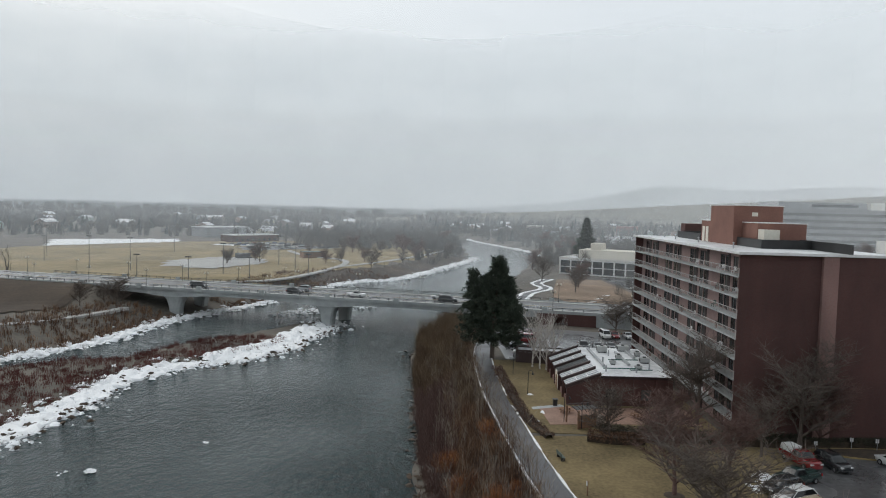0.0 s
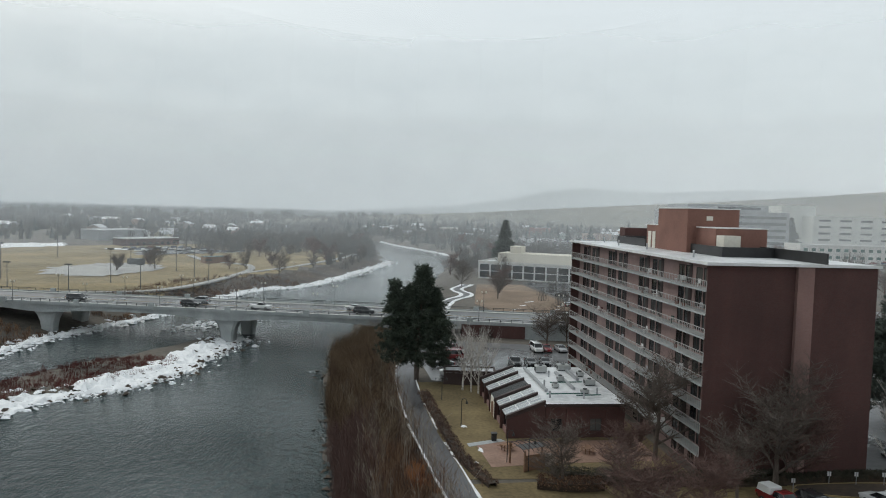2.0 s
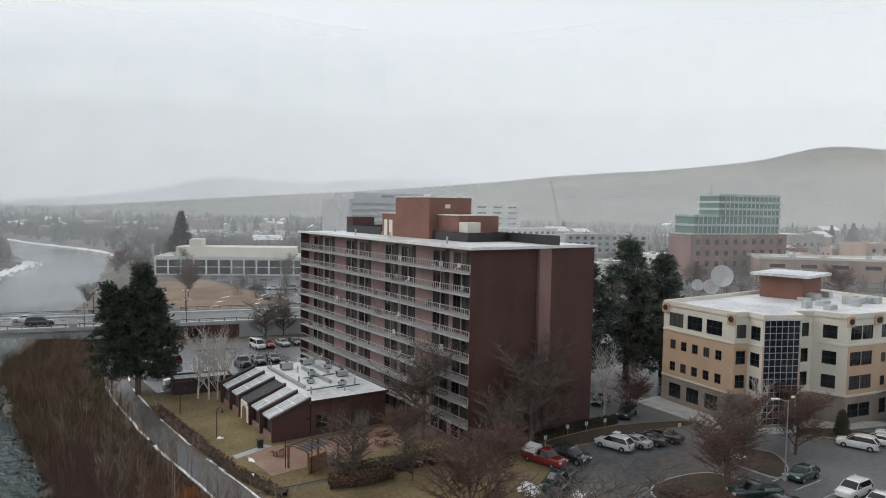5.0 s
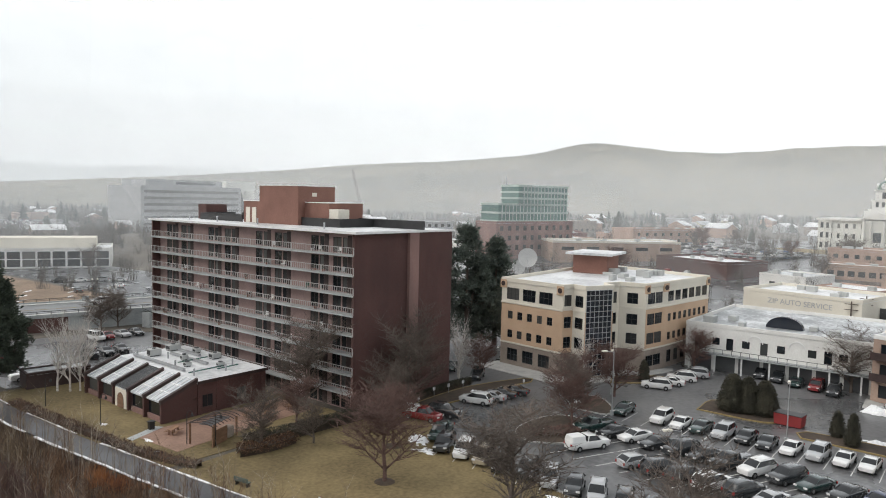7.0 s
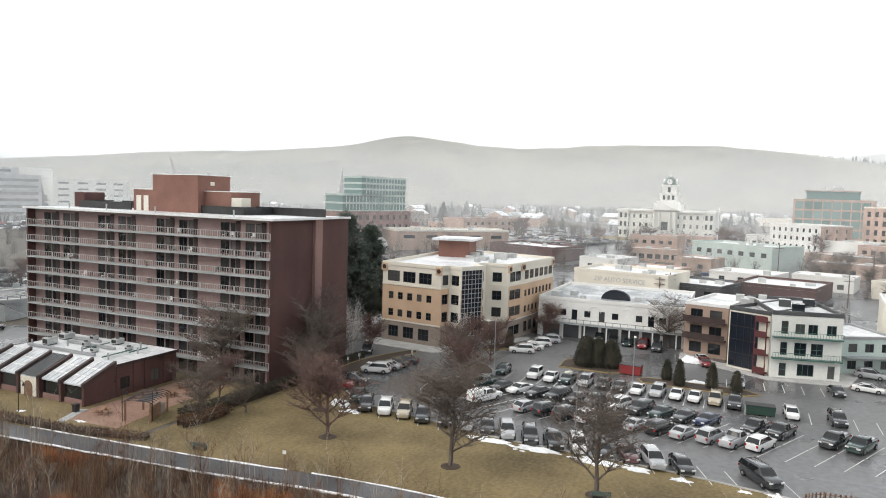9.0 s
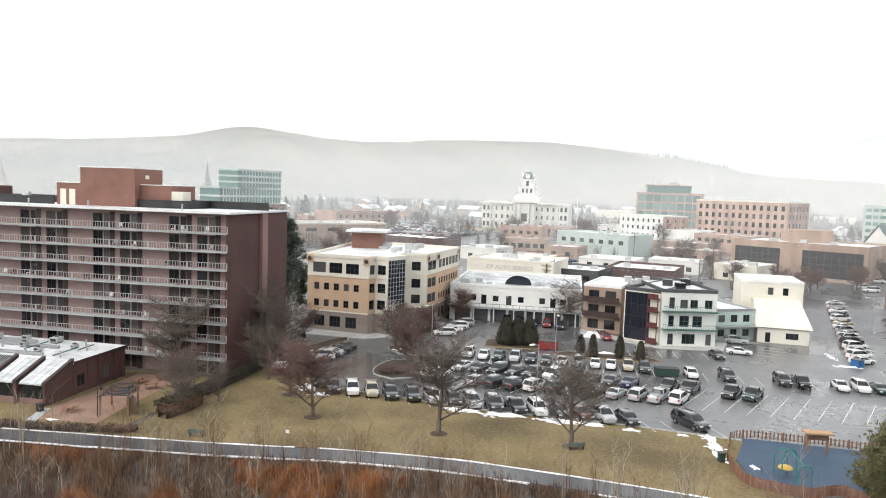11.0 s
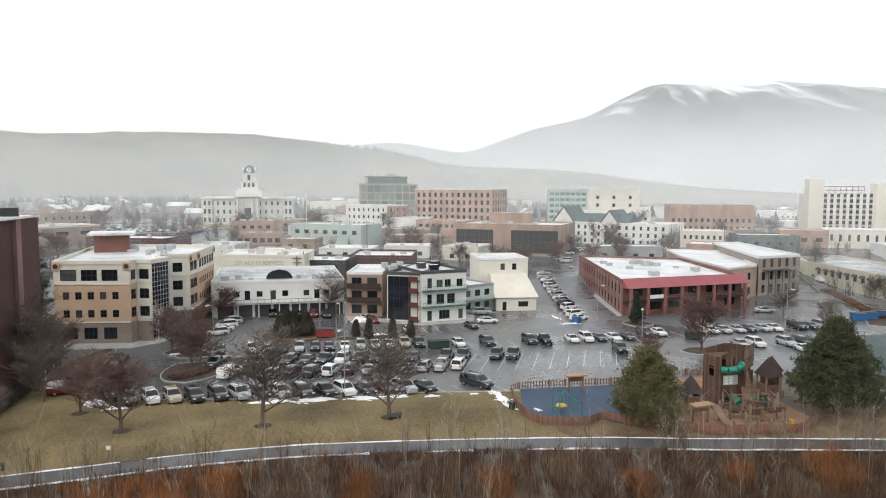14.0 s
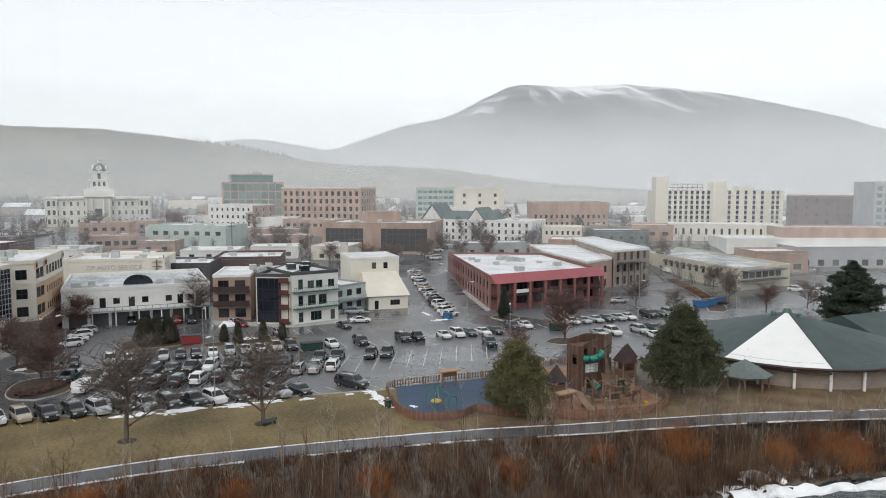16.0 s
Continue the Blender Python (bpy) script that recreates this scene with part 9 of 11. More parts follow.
for z in (2.3, 4.6, 6.2):
    part("platform", boxes((19.3, -7.1, z, 22.9, -3.5, z + 0.12)), PW, CASTLE)
    part("rampart_rail", tube(bmesh.new(), (19.15, -7.2, z + 1.3), (22.35, -11.0, z + 1.3), 0.08, n=5), PW, CASTLE)
part("picture_panel", boxes((19.02, -6.2, 2.7, 19.1, -4.0, 4.0)), M["mint"], CASTLE, "pale painted picture panel")
for k in range(9):
    u, v = k % 3, k // 3
    part("picture_patch", boxes((19.0, -6.1 + u * 0.7, 2.8 + v * 0.4, 19.02, -5.6 + u * 0.7, 3.05 + v * 0.4)), M["white_paint"] if (k * 2) % 3 else M["grey"], CASTLE)
bm = bmesh.new()
pts = [Vector((18.9, -3.7, 4.9)), Vector((18.2, -4.2, 4.9)), Vector((17.9, -5.2, 5.1)), Vector((18.3, -6.2, 5.3)), Vector((19.1, -6.7, 5.5))]
for a, b in zip(pts, pts[1:]):
    tube(bm, a, b, 0.45, n=12)
part("tube_slide", bm, M["play_green"], CASTLE, "green plastic tube slide")
part("tube_slide", tube(bmesh.new(), (19.1, -5.3, 1.2), (17.6, -5.5, 0.5), 0.5, n=12), M["play_green"], CASTLE, "green plastic tube slide")
bm = bmesh.new()
v = [bm.verts.new((x, y, z)) for x in (17.9, 18.0) for y, z in ((-6.7, 1.6), (-8.6, 1.6), (-8.6, 2.4), (-7.6, 2.8), (-7.0, 4.6), (-6.7, 5.4))]
bm.faces.new(v[:6][::-1])
bm.faces.new(v[6:])
for i in range(6):
    bm.faces.new((v[i], v[(i + 1) % 6], v[6 + (i + 1) % 6], v[6 + i]))
bmesh.ops.recalc_face_normals(bm, faces=bm.faces)
part("curved_flank", bm, PT, CASTLE, "curved timber side of the ramp")
tower(CASTLE, 17.0, -9.4, 2.0, 4.4, 2.4)
tower(CASTLE, 16.6, 2.4, 1.9, 2.9, 2.2)
tower(CASTLE, 20.6, -12.6, 1.8, 4.0, 2.0)
# climbing frame of pale posts, rails and decks before the keep
FX, FY = (9.8, 11.3, 12.9, 14.6), (0.6, -1.0, -2.7, -4.4, -6.2, -7.8)
for i, x in enumerate(FX):
    for j, y in enumerate(FY):
        if (i + j * 2) % 7 == 3:
            continue
        h = (1.3, 2.2, 3.0, 2.5)[i] + 0.5 * ((i * 3 + j * 5) % 3) - 0.3
        part("timber_post", boxes((x - 0.1, y - 0.1, 0, x + 0.1, y + 0.1, h), bevel=0.02), PT, CASTLE)
        if j < 5:
            for z in (0.55, h - 0.5):
                part("rail", tube(bmesh.new(), (x, y, z), (x, FY[j + 1], z + rng.uniform(-0.15, 0.15)), 0.06, n=5), PT, CASTLE)
        if i < 3 and (i + j) % 2:
            part("rail", tube(bmesh.new(), (x, y, h - 0.6), (FX[i + 1], y, h - 0.2), 0.06, n=5), PT, CASTLE)
for x, y, z in ((11.4, -2.6, 1.0), (13.0, -4.3, 1.5), (11.4, -6.1, 1.1), (13.0, -0.9, 1.2), (14.7, -6.1, 1.7)):
    part("deck", boxes((x, y - 1.6, z, x + 1.5, y, z + 0.1)), PW, CASTLE)
    part("deck_side", boxes((x - 0.03, y - 1.6, z + 0.1, x + 0.03, y, z + 0.7)), PW, CASTLE)
part("ramp", boxes((0, -0.6, 0, 3.6, 0.6, 0.1)), PT, CASTLE, m=pose(10.0, 0.9, 0.1, 0, -32, 8))
part("bridge_deck", boxes((0, -0.6, 0, 5.0, 0.6, 0.12)), PW, CASTLE, m=pose(14.5, -4.6, 1.7, 0, -8, -32))
part("red_bar", boxes((10.4, -5.9, 1.4, 10.55, -4.6, 1.75)), M["red_paint"], CASTLE, "red painted bar")
part("red_bar", boxes((15.2, -9.0, 1.2, 15.35, -7.7, 1.5)), M["red_paint"], CASTLE, "red painted bar")
part("yellow_spring", boxes((8.8, -7.1, 0.1, 9.3, -6.7, 1.0), bevel=0.1), M["play_yellow"], CASTLE, "yellow rocker")
part("slide", boxes((-0.5, -0.06, 0, 0.5, 2.6, 0.1), (-0.55, 0, 0, -0.45, 2.6, 0.35), (0.45, 0, 0, 0.55, 2.6, 0.35)), M["play_green"], CASTLE, "dark green slide", m=pose(15.0, -6.5, 1.9, -35, 0, 200))

# swing arches, disc spinner and shelter in the blue court
SW = thing("swing_arches", pose(20.0, 18.6, 0.1, 0, 0, 20), "green steel arches with a yellow disc swing", "playground equipment")
for x, h in ((0, 3.0), (-2.6, 2.2), (1.4, 2.6)):
    bm = bmesh.new()
    P = [Vector((x, -0.8, 0)), Vector((x, -0.8, h - 0.7))] + [Vector((x, -0.8 * math.cos(a), h - 0.7 + 0.75 * math.sin(a))) for a in np.linspace(0.25, math.pi - 0.25, 7)] + [Vector((x, 0.8, h - 0.7)), Vector((x, 0.8, 0))]
    for a, b in zip(P, P[1:]):
        tube(bm, a, b, 0.065, n=7)
    part("arch", bm, M["play_green"], SW)
bm = tube(bmesh.new(), (0, 0, 2.9), (-2.6, 0, 2.1), 0.06, n=6)
part("cross_bar", bm, M["play_green"], SW)
bm = tube(bmesh.new(), (0.6, 0, 0.8), (0.6, 0, 1.0), 0.75, 0.6, 16)
part("disc_seat", bm, M["play_yellow"], SW, "yellow round swing seat")
bm = bmesh.new()
for k in range(4):
    tube(bm, (0.6 + 0.5 * math.cos(k * 1.57), 0.5 * math.sin(k * 1.57), 1.0), (0.3, 0, 2.8), 0.02, n=4)
part("chain", bm, M["metal"], SW)


def shelter(x, y, yaw):
    t = thing("park_shelter", pose(x, y, 0.1, 0, 0, yaw), "small wooden notice shelter with a tan roof", "shelter", "playground shelters")
    for a in (-1.1, 1.1):
        part("post", boxes((a - 0.12, -0.12, 0, a + 0.12, 0.12, 2.3)), M["wood"], t)
    part("roof", boxes((-1.6, -0.7, 2.3, 1.6, 0.7, 2.5)), plain("tan_shingle", (0.42, 0.26, 0.15), 0.8), t, "tan flat roof")
    part("board", boxes((-0.98, -0.05, 1.5, 0.98, 0.05, 2.2)), M["wood"], t)
    return t


shelter(29.0, 13.2, 95)
copy_thing(bpy.data.objects["park_shelter"], pose(12.6, 3.4, 0.1, 0, 0, 100))

# ---- carousel hall ----
CX, CY, CR_, EA, AP = 21.5, -46.5, 19.5, 3.4, 8.4
HALL = thing("carousel_hall", pose(CX, CY, 0), "round hall with a dark green roof and one white canvas bay", "building")
NS = 24
for i in range(NS):
    a0, a1 = math.tau * i / NS, math.tau * (i + 1) / NS
    am = math.degrees((a0 + a1) / 2)
    canvas = 104 <= am <= 151
    bm = bmesh.new()
    v = [bm.verts.new(p) for p in ((CR_ * math.cos(a0), CR_ * math.sin(a0), EA), (CR_ * math.cos(a1), CR_ * math.sin(a1), EA), (0.6 * math.cos(a1), 0.6 * math.sin(a1), AP), (0.6 * math.cos(a0), 0.6 * math.sin(a0), AP))]
    w = [bm.verts.new(q.co - Vector((0, 0, 0.25))) for q in v]
    for q in ((0, 1, 2, 3),):
        bm.faces.new([v[k] for k in q])
        bm.faces.new([w[k] for k in q][::-1])
    for k in range(4):
        bm.faces.new((v[k], w[k], w[(k + 1) % 4], v[(k + 1) % 4]))
    part("roof_panel", bm, M["canvas"] if canvas else M["roof_dkgreen"], HALL, "white canvas roof panel" if canvas else "")
    rw = CR_ - 1.6
    bm = bmesh.new()
    wall_with_openings(bm, (rw * math.cos(a0), rw * math.sin(a0)), (rw * math.cos(a1), rw * math.sin(a1)), -0.2, EA + 0.45, [])
    part("wall", bm, M["sandstone"], HALL, "grey-brown wall panel under the eaves")
    part("column", tube(bmesh.new(), (0, 0, 0), (0, 0, EA), 0.22, n=8), M["white_paint"], HALL, "white round column", pose((CR_ - 0.7) * math.cos(a0), (CR_ - 0.7) * math.sin(a0), 0))
    bm = bmesh.new()
    tube(bm, ((CR_ + 0.1) * math.cos(a0), (CR_ + 0.1) * math.sin(a0), EA - 0.1), ((CR_ + 0.1) * math.cos(a1), (CR_ + 0.1) * math.sin(a1), EA - 0.1), 0.22, n=6)
    part("eaves_beam", bm, M["dark_panel"], HALL)
    if canvas:
        bm = bmesh.new()
        tube(bm, ((CR_ - 0.5) * math.cos(a0), (CR_ - 0.5) * math.sin(a0), EA - 0.75), ((CR_ - 0.5) * math.cos(a1), (CR_ - 0.5) * math.sin(a1), EA - 0.75), 0.16, n=6)
        part("ring_beam", bm, M["play_wood"], HALL, "lower timber ring beam")
    tube_r = bmesh.new()
    tube(tube_r, (CR_ * math.cos(a0), CR_ * math.sin(a0), EA + 0.05), (0.6 * math.cos(a0), 0.6 * math.sin(a0), AP + 0.05), 0.09, n=5)
    if 96 <= math.degrees(a0) < 104 or 149 < math.degrees(a0) < 158:
        part("roof_rib", tube_r, M["dark_panel"], HALL)
    else:
        tube_r.free()
part("finial", tube(bmesh.new(), (0, 0, AP - 0.1), (0, 0, AP + 0.7), 0.8, 0.5, 10), M["green_trim"], HALL, "dark green roof cap")
for a in (60, 190):
    part("roof_vent", tube(bmesh.new(), (2.2 * math.cos(radians(a)), 2.2 * math.sin(radians(a)), AP - 0.7), (2.2 * math.cos(radians(a)), 2.2 * math.sin(radians(a)), AP + 0.1), 0.5, 0.4, 8), M["green_trim"], HALL, "dark green roof vent")
bm = bmesh.new()
c = [(-6, -16, EA), (10, -16, EA), (10, -46, EA), (-6, -46, EA), (2, -16, 6.4), (2, -46, 6.4)]
v = [bm.verts.new(p) for p in c]
for q in ((0, 4, 5, 3), (4, 1, 2, 5), (0, 1, 4), (3, 5, 2), (0, 3, 2, 1)):
    bm.faces.new([v[i] for i in q])
bmesh.ops.recalc_face_normals(bm, faces=bm.faces)
part("wing_roof", bm, M["roof_dkgreen"], HALL, "dark green gabled wing roof")
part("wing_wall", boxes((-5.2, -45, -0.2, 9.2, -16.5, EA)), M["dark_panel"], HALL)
for y in (-24, -32):
    part("roof_light", boxes((-3.4, y, 4.3, -2.4, y + 1.6, 5.0)), M["white_paint"], HALL, "small white roof light")
# small pavilion in front
PAV = thing("pavilion", pose(11.6, -27.0, 0), "small open pavilion with a dark pyramid roof", "pavilion")
bm = bmesh.new()
prism(bm, [(3.9 * math.cos(i * math.tau / 8), 3.9 * math.sin(i * math.tau / 8)) for i in range(8)], 2.3, 4.3, 0.97)
part("roof", bm, M["slate_green"], PAV, "slate-grey eight-sided roof")
for i in range(8):
    part("post", boxes((-0.09, -0.09, 0, 0.09, 0.09, 2.35)), M["wood"], PAV, m=pose(3.3 * math.cos(i * math.tau / 8), 3.3 * math.sin(i * math.tau / 8), 0))
part("bench", boxes((-2, -2, 0.4, 2, -1.6, 0.46), (-1.9, -1.9, 0, -1.7, -1.7, 0.4), (1.7, -1.9, 0, 1.9, -1.7, 0.4)), M["wood"], PAV)
sheet("hall_apron", [(7.4, -7.0), (0.5, -25), (-4, -40), (-10, -70), (30, -95), (34, -78), (32, -22), (30, -15)], 0.015, M["ground"], "bare brown ground round the carousel hall", "ground")

# ---- parking lot fittings ----
def stripes(rows, label, material=None):
    t = thing("parking_marking", pose(0, 0, 0), label, "road markings", kind="structure")
    me = bpy.data.meshes.new("line")
    bm = boxes((0, -0.055, 0, 1, 0.055, 0.006))
    bm.to_mesh(me)
    bm.free()
    me.materials.append(material or M["line"])
    for x, y, dx, dy, n, vx, vy in rows:
        L, a = math.hypot(vx, vy), math.degrees(math.atan2(vy, vx))
        for i in range(n):
            place("line", me, t, pose(x + dx * i, y + dy * i, 0.026, 0, 0, a) @ Matrix.Diagonal((L, 1, 1, 1)))
    return t


stripes([(43.6, 65.2, -0.07, -2.95, 25, 5.6, -2.6), (49.6, 62.4, -0.07, -2.95, 25, 5.6, -2.6), (38.6, 76.8, -0.16, -2.92, 19, -4.9, -2.0), (60.8, 67.0, -0.06, -2.75, 28, 5.4, 0.1),
         (61.3, -15.0, 0.0, -2.95, 15, 5.4, 0.1), (48.5, -27.7, -0.3, -3.1, 7, 5.2, 0.1), (74.5, 31.5, 0.35, -2.8, 7, 5.4, 0.3), (82.0, 3.0, 2.8, -1.2, 5, 1.5, 5.0), (30.0, 33, -0.1, -2.95, 1, 3, 1.3)], "worn white parking lines on wet asphalt")


def island(poly, label, soil="bank", yellow=False):
    t = thing("planting_island", pose(0, 0, 0.02), label, "kerbed island", "parking islands")
    P = smooth_line([*poly, poly[0]], 1.2)[:-1]
    bm = bmesh.new()
    prism(bm, P, -0.1, 0.13)
    part("soil", bm, M[soil], t)
    part("kerb", ring_wall(bmesh.new(), P, -0.1, 0.17, 0.16, 0.02), M["line_y"] if yellow else M["kerb"], t, "yellow-painted kerb" if yellow else "")
    return t


island([(45.0, 69.0), (47.5, 65.4), (53, 64.2), (57.5, 67.5), (57.0, 72.0), (51.5, 73.4), (47, 72.4)], "kerbed island with brown shrubs and bare trees")
island([(61.5, 72.0), (62.0, 67.0), (66.0, 68.2), (69.5, 72.5), (66, 75.5)], "small kerbed island with bare soil")
island([(70.0, 44.0), (70.0, 28.5), (73.4, 28.5), (73.4, 44.0)], "long kerbed planting strip with evergreen columns", yellow=True)
island([(73.5, 58.6), (74.0, 48.8), (80.5, 47.8), (80.5, 58.0)], "kerbed bed with a large evergreen shrub", yellow=True)
island([(78.5, 74.6), (83.8, 69.2), (88.0, 68.0), (88.0, 71.2), (82.5, 75.6)], "kerbed bed before the office entrance", yellow=True)
island([(46.5, -17.5), (49.5, -16.0), (52.0, -20.0), (49.0, -23.2), (46.5, -21.0)], "kerbed island with a pale bare tree")
island([(36.0, 0.5), (41.5, -2.0), (43.5, -7.0), (38.5, -9.0), (35.2, -5.0)], "kerbed bed of reddish shrubs")
island([(72.6, -19.0), (77.5, -18.4), (78.4, -23.2), (73.6, -23.6)], "kerbed bed with a small fir")
island([(64.0, -70.0), (83.0, -84.0), (113.0, -99.5), (112.0, -102.2), (82.0, -88.0), (63.0, -74.5)], "long kerbed bed along the street")
island([(47.6, 88.2), (52, 86.4), (64, 85.6), (70, 84.4), (71, 86.4), (60, 90), (48, 90)], "kerbed bed beside the apartment house", yellow=True)
sheet("office_forecourt", [(73.0, 98.0), (71.5, 82.0), (75, 77.5), (82, 73.6), (94, 70.2), (96, 71.0), (84, 80), (77, 84), (78.5, 97)], 0.12, M["kerb"], "pale concrete pavement round the office building", "pavement")
sheet("side_street_pavement", [(84.5, -20.8), (118, -29.2), (118.4, -31.2), (86, -22.7), (84.0, -24), (88.5, -58), (90.4, -57.4), (86, -24)][:4], 0.14, M["kerb"], "pale concrete pavement beside the brick building", "pavement")
sheet("shop_pavement", [(92.0, 40.6), (83.0, 25.4), (84.6, 13.6), (94.0, 11.0), (95.5, 4.8), (100, 12), (92, 33), (98, 41)], 0.13, M["kerb"], "worn pavement before the narrow shops", "pavement")


def lot_lamp(x, y, h, yaw, label="tall grey parking lot lamp on a round base"):
    t = thing("lot_lamp", pose(x, y, 0.02, 0, 0, yaw), label, "street lamp", "parking lot lamps")
    part("base", tube(bmesh.new(), (0, 0, 0), (0, 0, 0.7), 0.3, 0.28, 12), M["concrete"], t)
    bm = tube(bmesh.new(), (0, 0, 0.7), (0, 0, h), 0.09, 0.055, 8)
    tube(bm, (0, 0, h - 0.1), (1.3, 0, h + 0.15), 0.04, n=6)
    part("pole", bm, M["metal"], t)
    part("lamp_head", boxes((1.1, -0.18, h + 0.05, 1.95, 0.18, h + 0.25), bevel=0.05), M["offwhite"], t)
    return t


for x, y, h, a in ((33.6, 46.1, 9.5, 150), (62.4, 66.5, 9.0, 150), (72.5, 71.4, 7.0, 200), (55.4, -11.3, 7.0, 150), (59.7, -74.1, 8.5, 150), (61.3, -101.6, 9.0, 120), (96.0, 26.0, 8.0, 180), (67.0, 45.0, 8.0, 190), (81.0, -14.0, 8.0, 200), (67.5, -52, 8.0, 180), (118.0, -24.5, 8.0, 100)):
    lot_lamp(x, y, h, a)


def garden_lamp(x, y, h):
    t = thing("path_lamp", pose(x, y, 0.03), "dark hooked lamp post beside the trail", "street lamp", "path lamps")
    bm = tube(bmesh.new(), (0, 0, 0), (0, 0, h), 0.06, 0.05, 7)
    P = [Vector((0.35 - 0.35 * math.cos(a), 0, h + 0.35 * math.sin(a))) for a in np.linspace(0, math.pi, 7)]
    for a, b in zip(P, P[1:]):
        tube(bm, a, b, 0.04, n=6)
    part("pole", bm, M["black"], t)
    part("lantern", tube(bmesh.new(), (0.7, 0, h - 0.35), (0.7, 0, h), 0.18, 0.1, 8), M["black"], t)


for x, y in ((13.0, 112.5), (16.6, 98.5), (18.5, 95.5), (11.8, 126)):
    garden_lamp(x, y, 3.6)


def bin_box(name, x, y, yaw, w, d, h, material, label, category):
    t = thing(name, pose(x, y, 0.02, 0, 0, yaw), label, category)
    bm = bmesh.new()
    prism(bm, [(-w / 2, -d / 2), (w / 2, -d / 2), (w / 2, d / 2), (-w / 2, d / 2)], 0.12, h, -0.06)
    part("tub", bm, material, t)
    part("lid", boxes((-w / 2 - 0.1, -d / 2 - 0.1, h, w / 2 + 0.1, d / 2 + 0.1, h + 0.08)), M["black"], t, "dark lid")
    for a in (-1, 1):
        part("skid", boxes((a * w * 0.35 - 0.08, -d / 2, 0, a * w * 0.35 + 0.08, d / 2, 0.12)), M["black"], t)
    return t


bin_box("dumpster", 75.2, 46.6, 85, 3.4, 1.9, 1.6, M["dumpster_red"], "bright red dumpster at the kerb", "dumpster")
bin_box("dumpster", 61.3, 26.6, 95, 3.6, 1.7, 1.3, M["bin_green"], "dark green dumpster in the lot", "dumpster")
bin_box("dumpster", 59.2, -24.4, 90, 2.6, 1.7, 1.5, M["bin_green"], "dark green dumpster in the lot", "dumpster")
bin_box("recycling_bin", 79.0, -8.2, 30, 1.6, 1.2, 1.4, M["bin_blue"], "bright blue recycling bin", "bin")
for k in range(3):
    bin_box("dumpster", 72.0 - k * 1.0, -76.0 + k * 3.6 - 4, 70, 3.2, 1.7, 1.6, M["bin_blue"], "blue dumpster beside the street", "dumpster")
bin_box("litter_bin", 16.5, 106.5, 0, 0.6, 0.6, 1.0, M["black"], "small black litter bin on the terrace", "bin")
bin_box("litter_bin", 23.0, 24.8, 20, 0.6, 0.6, 1.0, M["bin_green"], "small green litter bin at the fence", "bin")


def bench(x, y, yaw):
    t = thing("park_bench", pose(x, y, 0.03, 0, 0, yaw), "weathered green-grey park bench on the lawn", "bench", "park benches")
    slat = M["bench_slat"]
    part("seat", boxes((-0.95, -0.25, 0.42, 0.95, 0.25, 0.47)), slat, t)
    part("backrest", boxes((-0.95, 0.22, 0.5, 0.95, 0.28, 0.9)), slat, t)
    for a in (-0.75, 0.75):
        part("leg", boxes((a - 0.04, -0.22, 0, a + 0.04, 0.26, 0.42)), M["black"], t)


bench(22.2, 40.7, 110)
bench(13.9, 83.6, 100)
# information post by the trail
IP = thing("trail_marker", pose(15.0, 72.9, 0.03), "small trail marker post with a white sign", "sign")
part("post", boxes((-0.06, -0.06, 0, 0.06, 0.06, 1.6)), M["wood"], IP)
part("sign_plate", boxes((-0.1, -0.22, 1.1, -0.06, 0.22, 1.5)), M["white_paint"], IP, "white sign plate")
for i, (x, y) in enumerate(((52.1, 90.2), (55.2, 89.9), (58.4, 89.6), (46.6, 88.4), (65.5, 83.0))):
    ps = thing("parking_sign", pose(x, y, 0.05, 0, 0, 250), "small white parking sign on a post", "sign", "parking signs")
    part("post", boxes((-0.03, -0.03, 0, 0.03, 0.03, 1.5)), M["metal"], ps)
    part("sign_plate", boxes((-0.05, -0.2, 1.0, -0.03, 0.2, 1.5)), M["white_paint"], ps)


def snow_patch(x, y, rx, ry, seed, tall=0.22, z=0.03, yaw=0):
    """An irregular, half-melted heap of ploughed snow."""
    bm = bmesh.new()
    n, rings = 40, []
    for k, f in enumerate((1.0, 0.86, 0.6, 0.3)):
        row = []
        for i in range(n):
            a = math.tau * i / n
            w = 0.68 + 0.55 * noise.noise(Vector((math.cos(a) * 1.6, math.sin(a) * 1.6, seed * 1.3))) + 0.42 * noise.noise(Vector((math.cos(a) * 5, math.sin(a) * 5, seed * 2.1)))
            h = (0.02, 0.5, 0.85, 1.0)[k] * tall * (0.7 + 0.7 * noise.noise(Vector((math.cos(a) * f * 2.5, math.sin(a) * f * 2.5, seed + 5))))
            row.append(bm.verts.new((rx * w * f * math.cos(a), ry * w * f * math.sin(a), max(h, 0.0))))
        rings.append(row)
    for a, b in zip(rings, rings[1:]):
        for i in range(n):
            bm.faces.new((a[i], a[(i + 1) % n], b[(i + 1) % n], b[i]))
    bm.faces.new(rings[-1])
    for f in bm.faces:
        f.smooth = True
    ob = part("snow_patch", bm, M["snow"], None, "", pose(x, y, z, 0, 0, yaw))
    return tagged(ob, "half-melted dirty snow heap on the ground", "snow", "snow heaps")


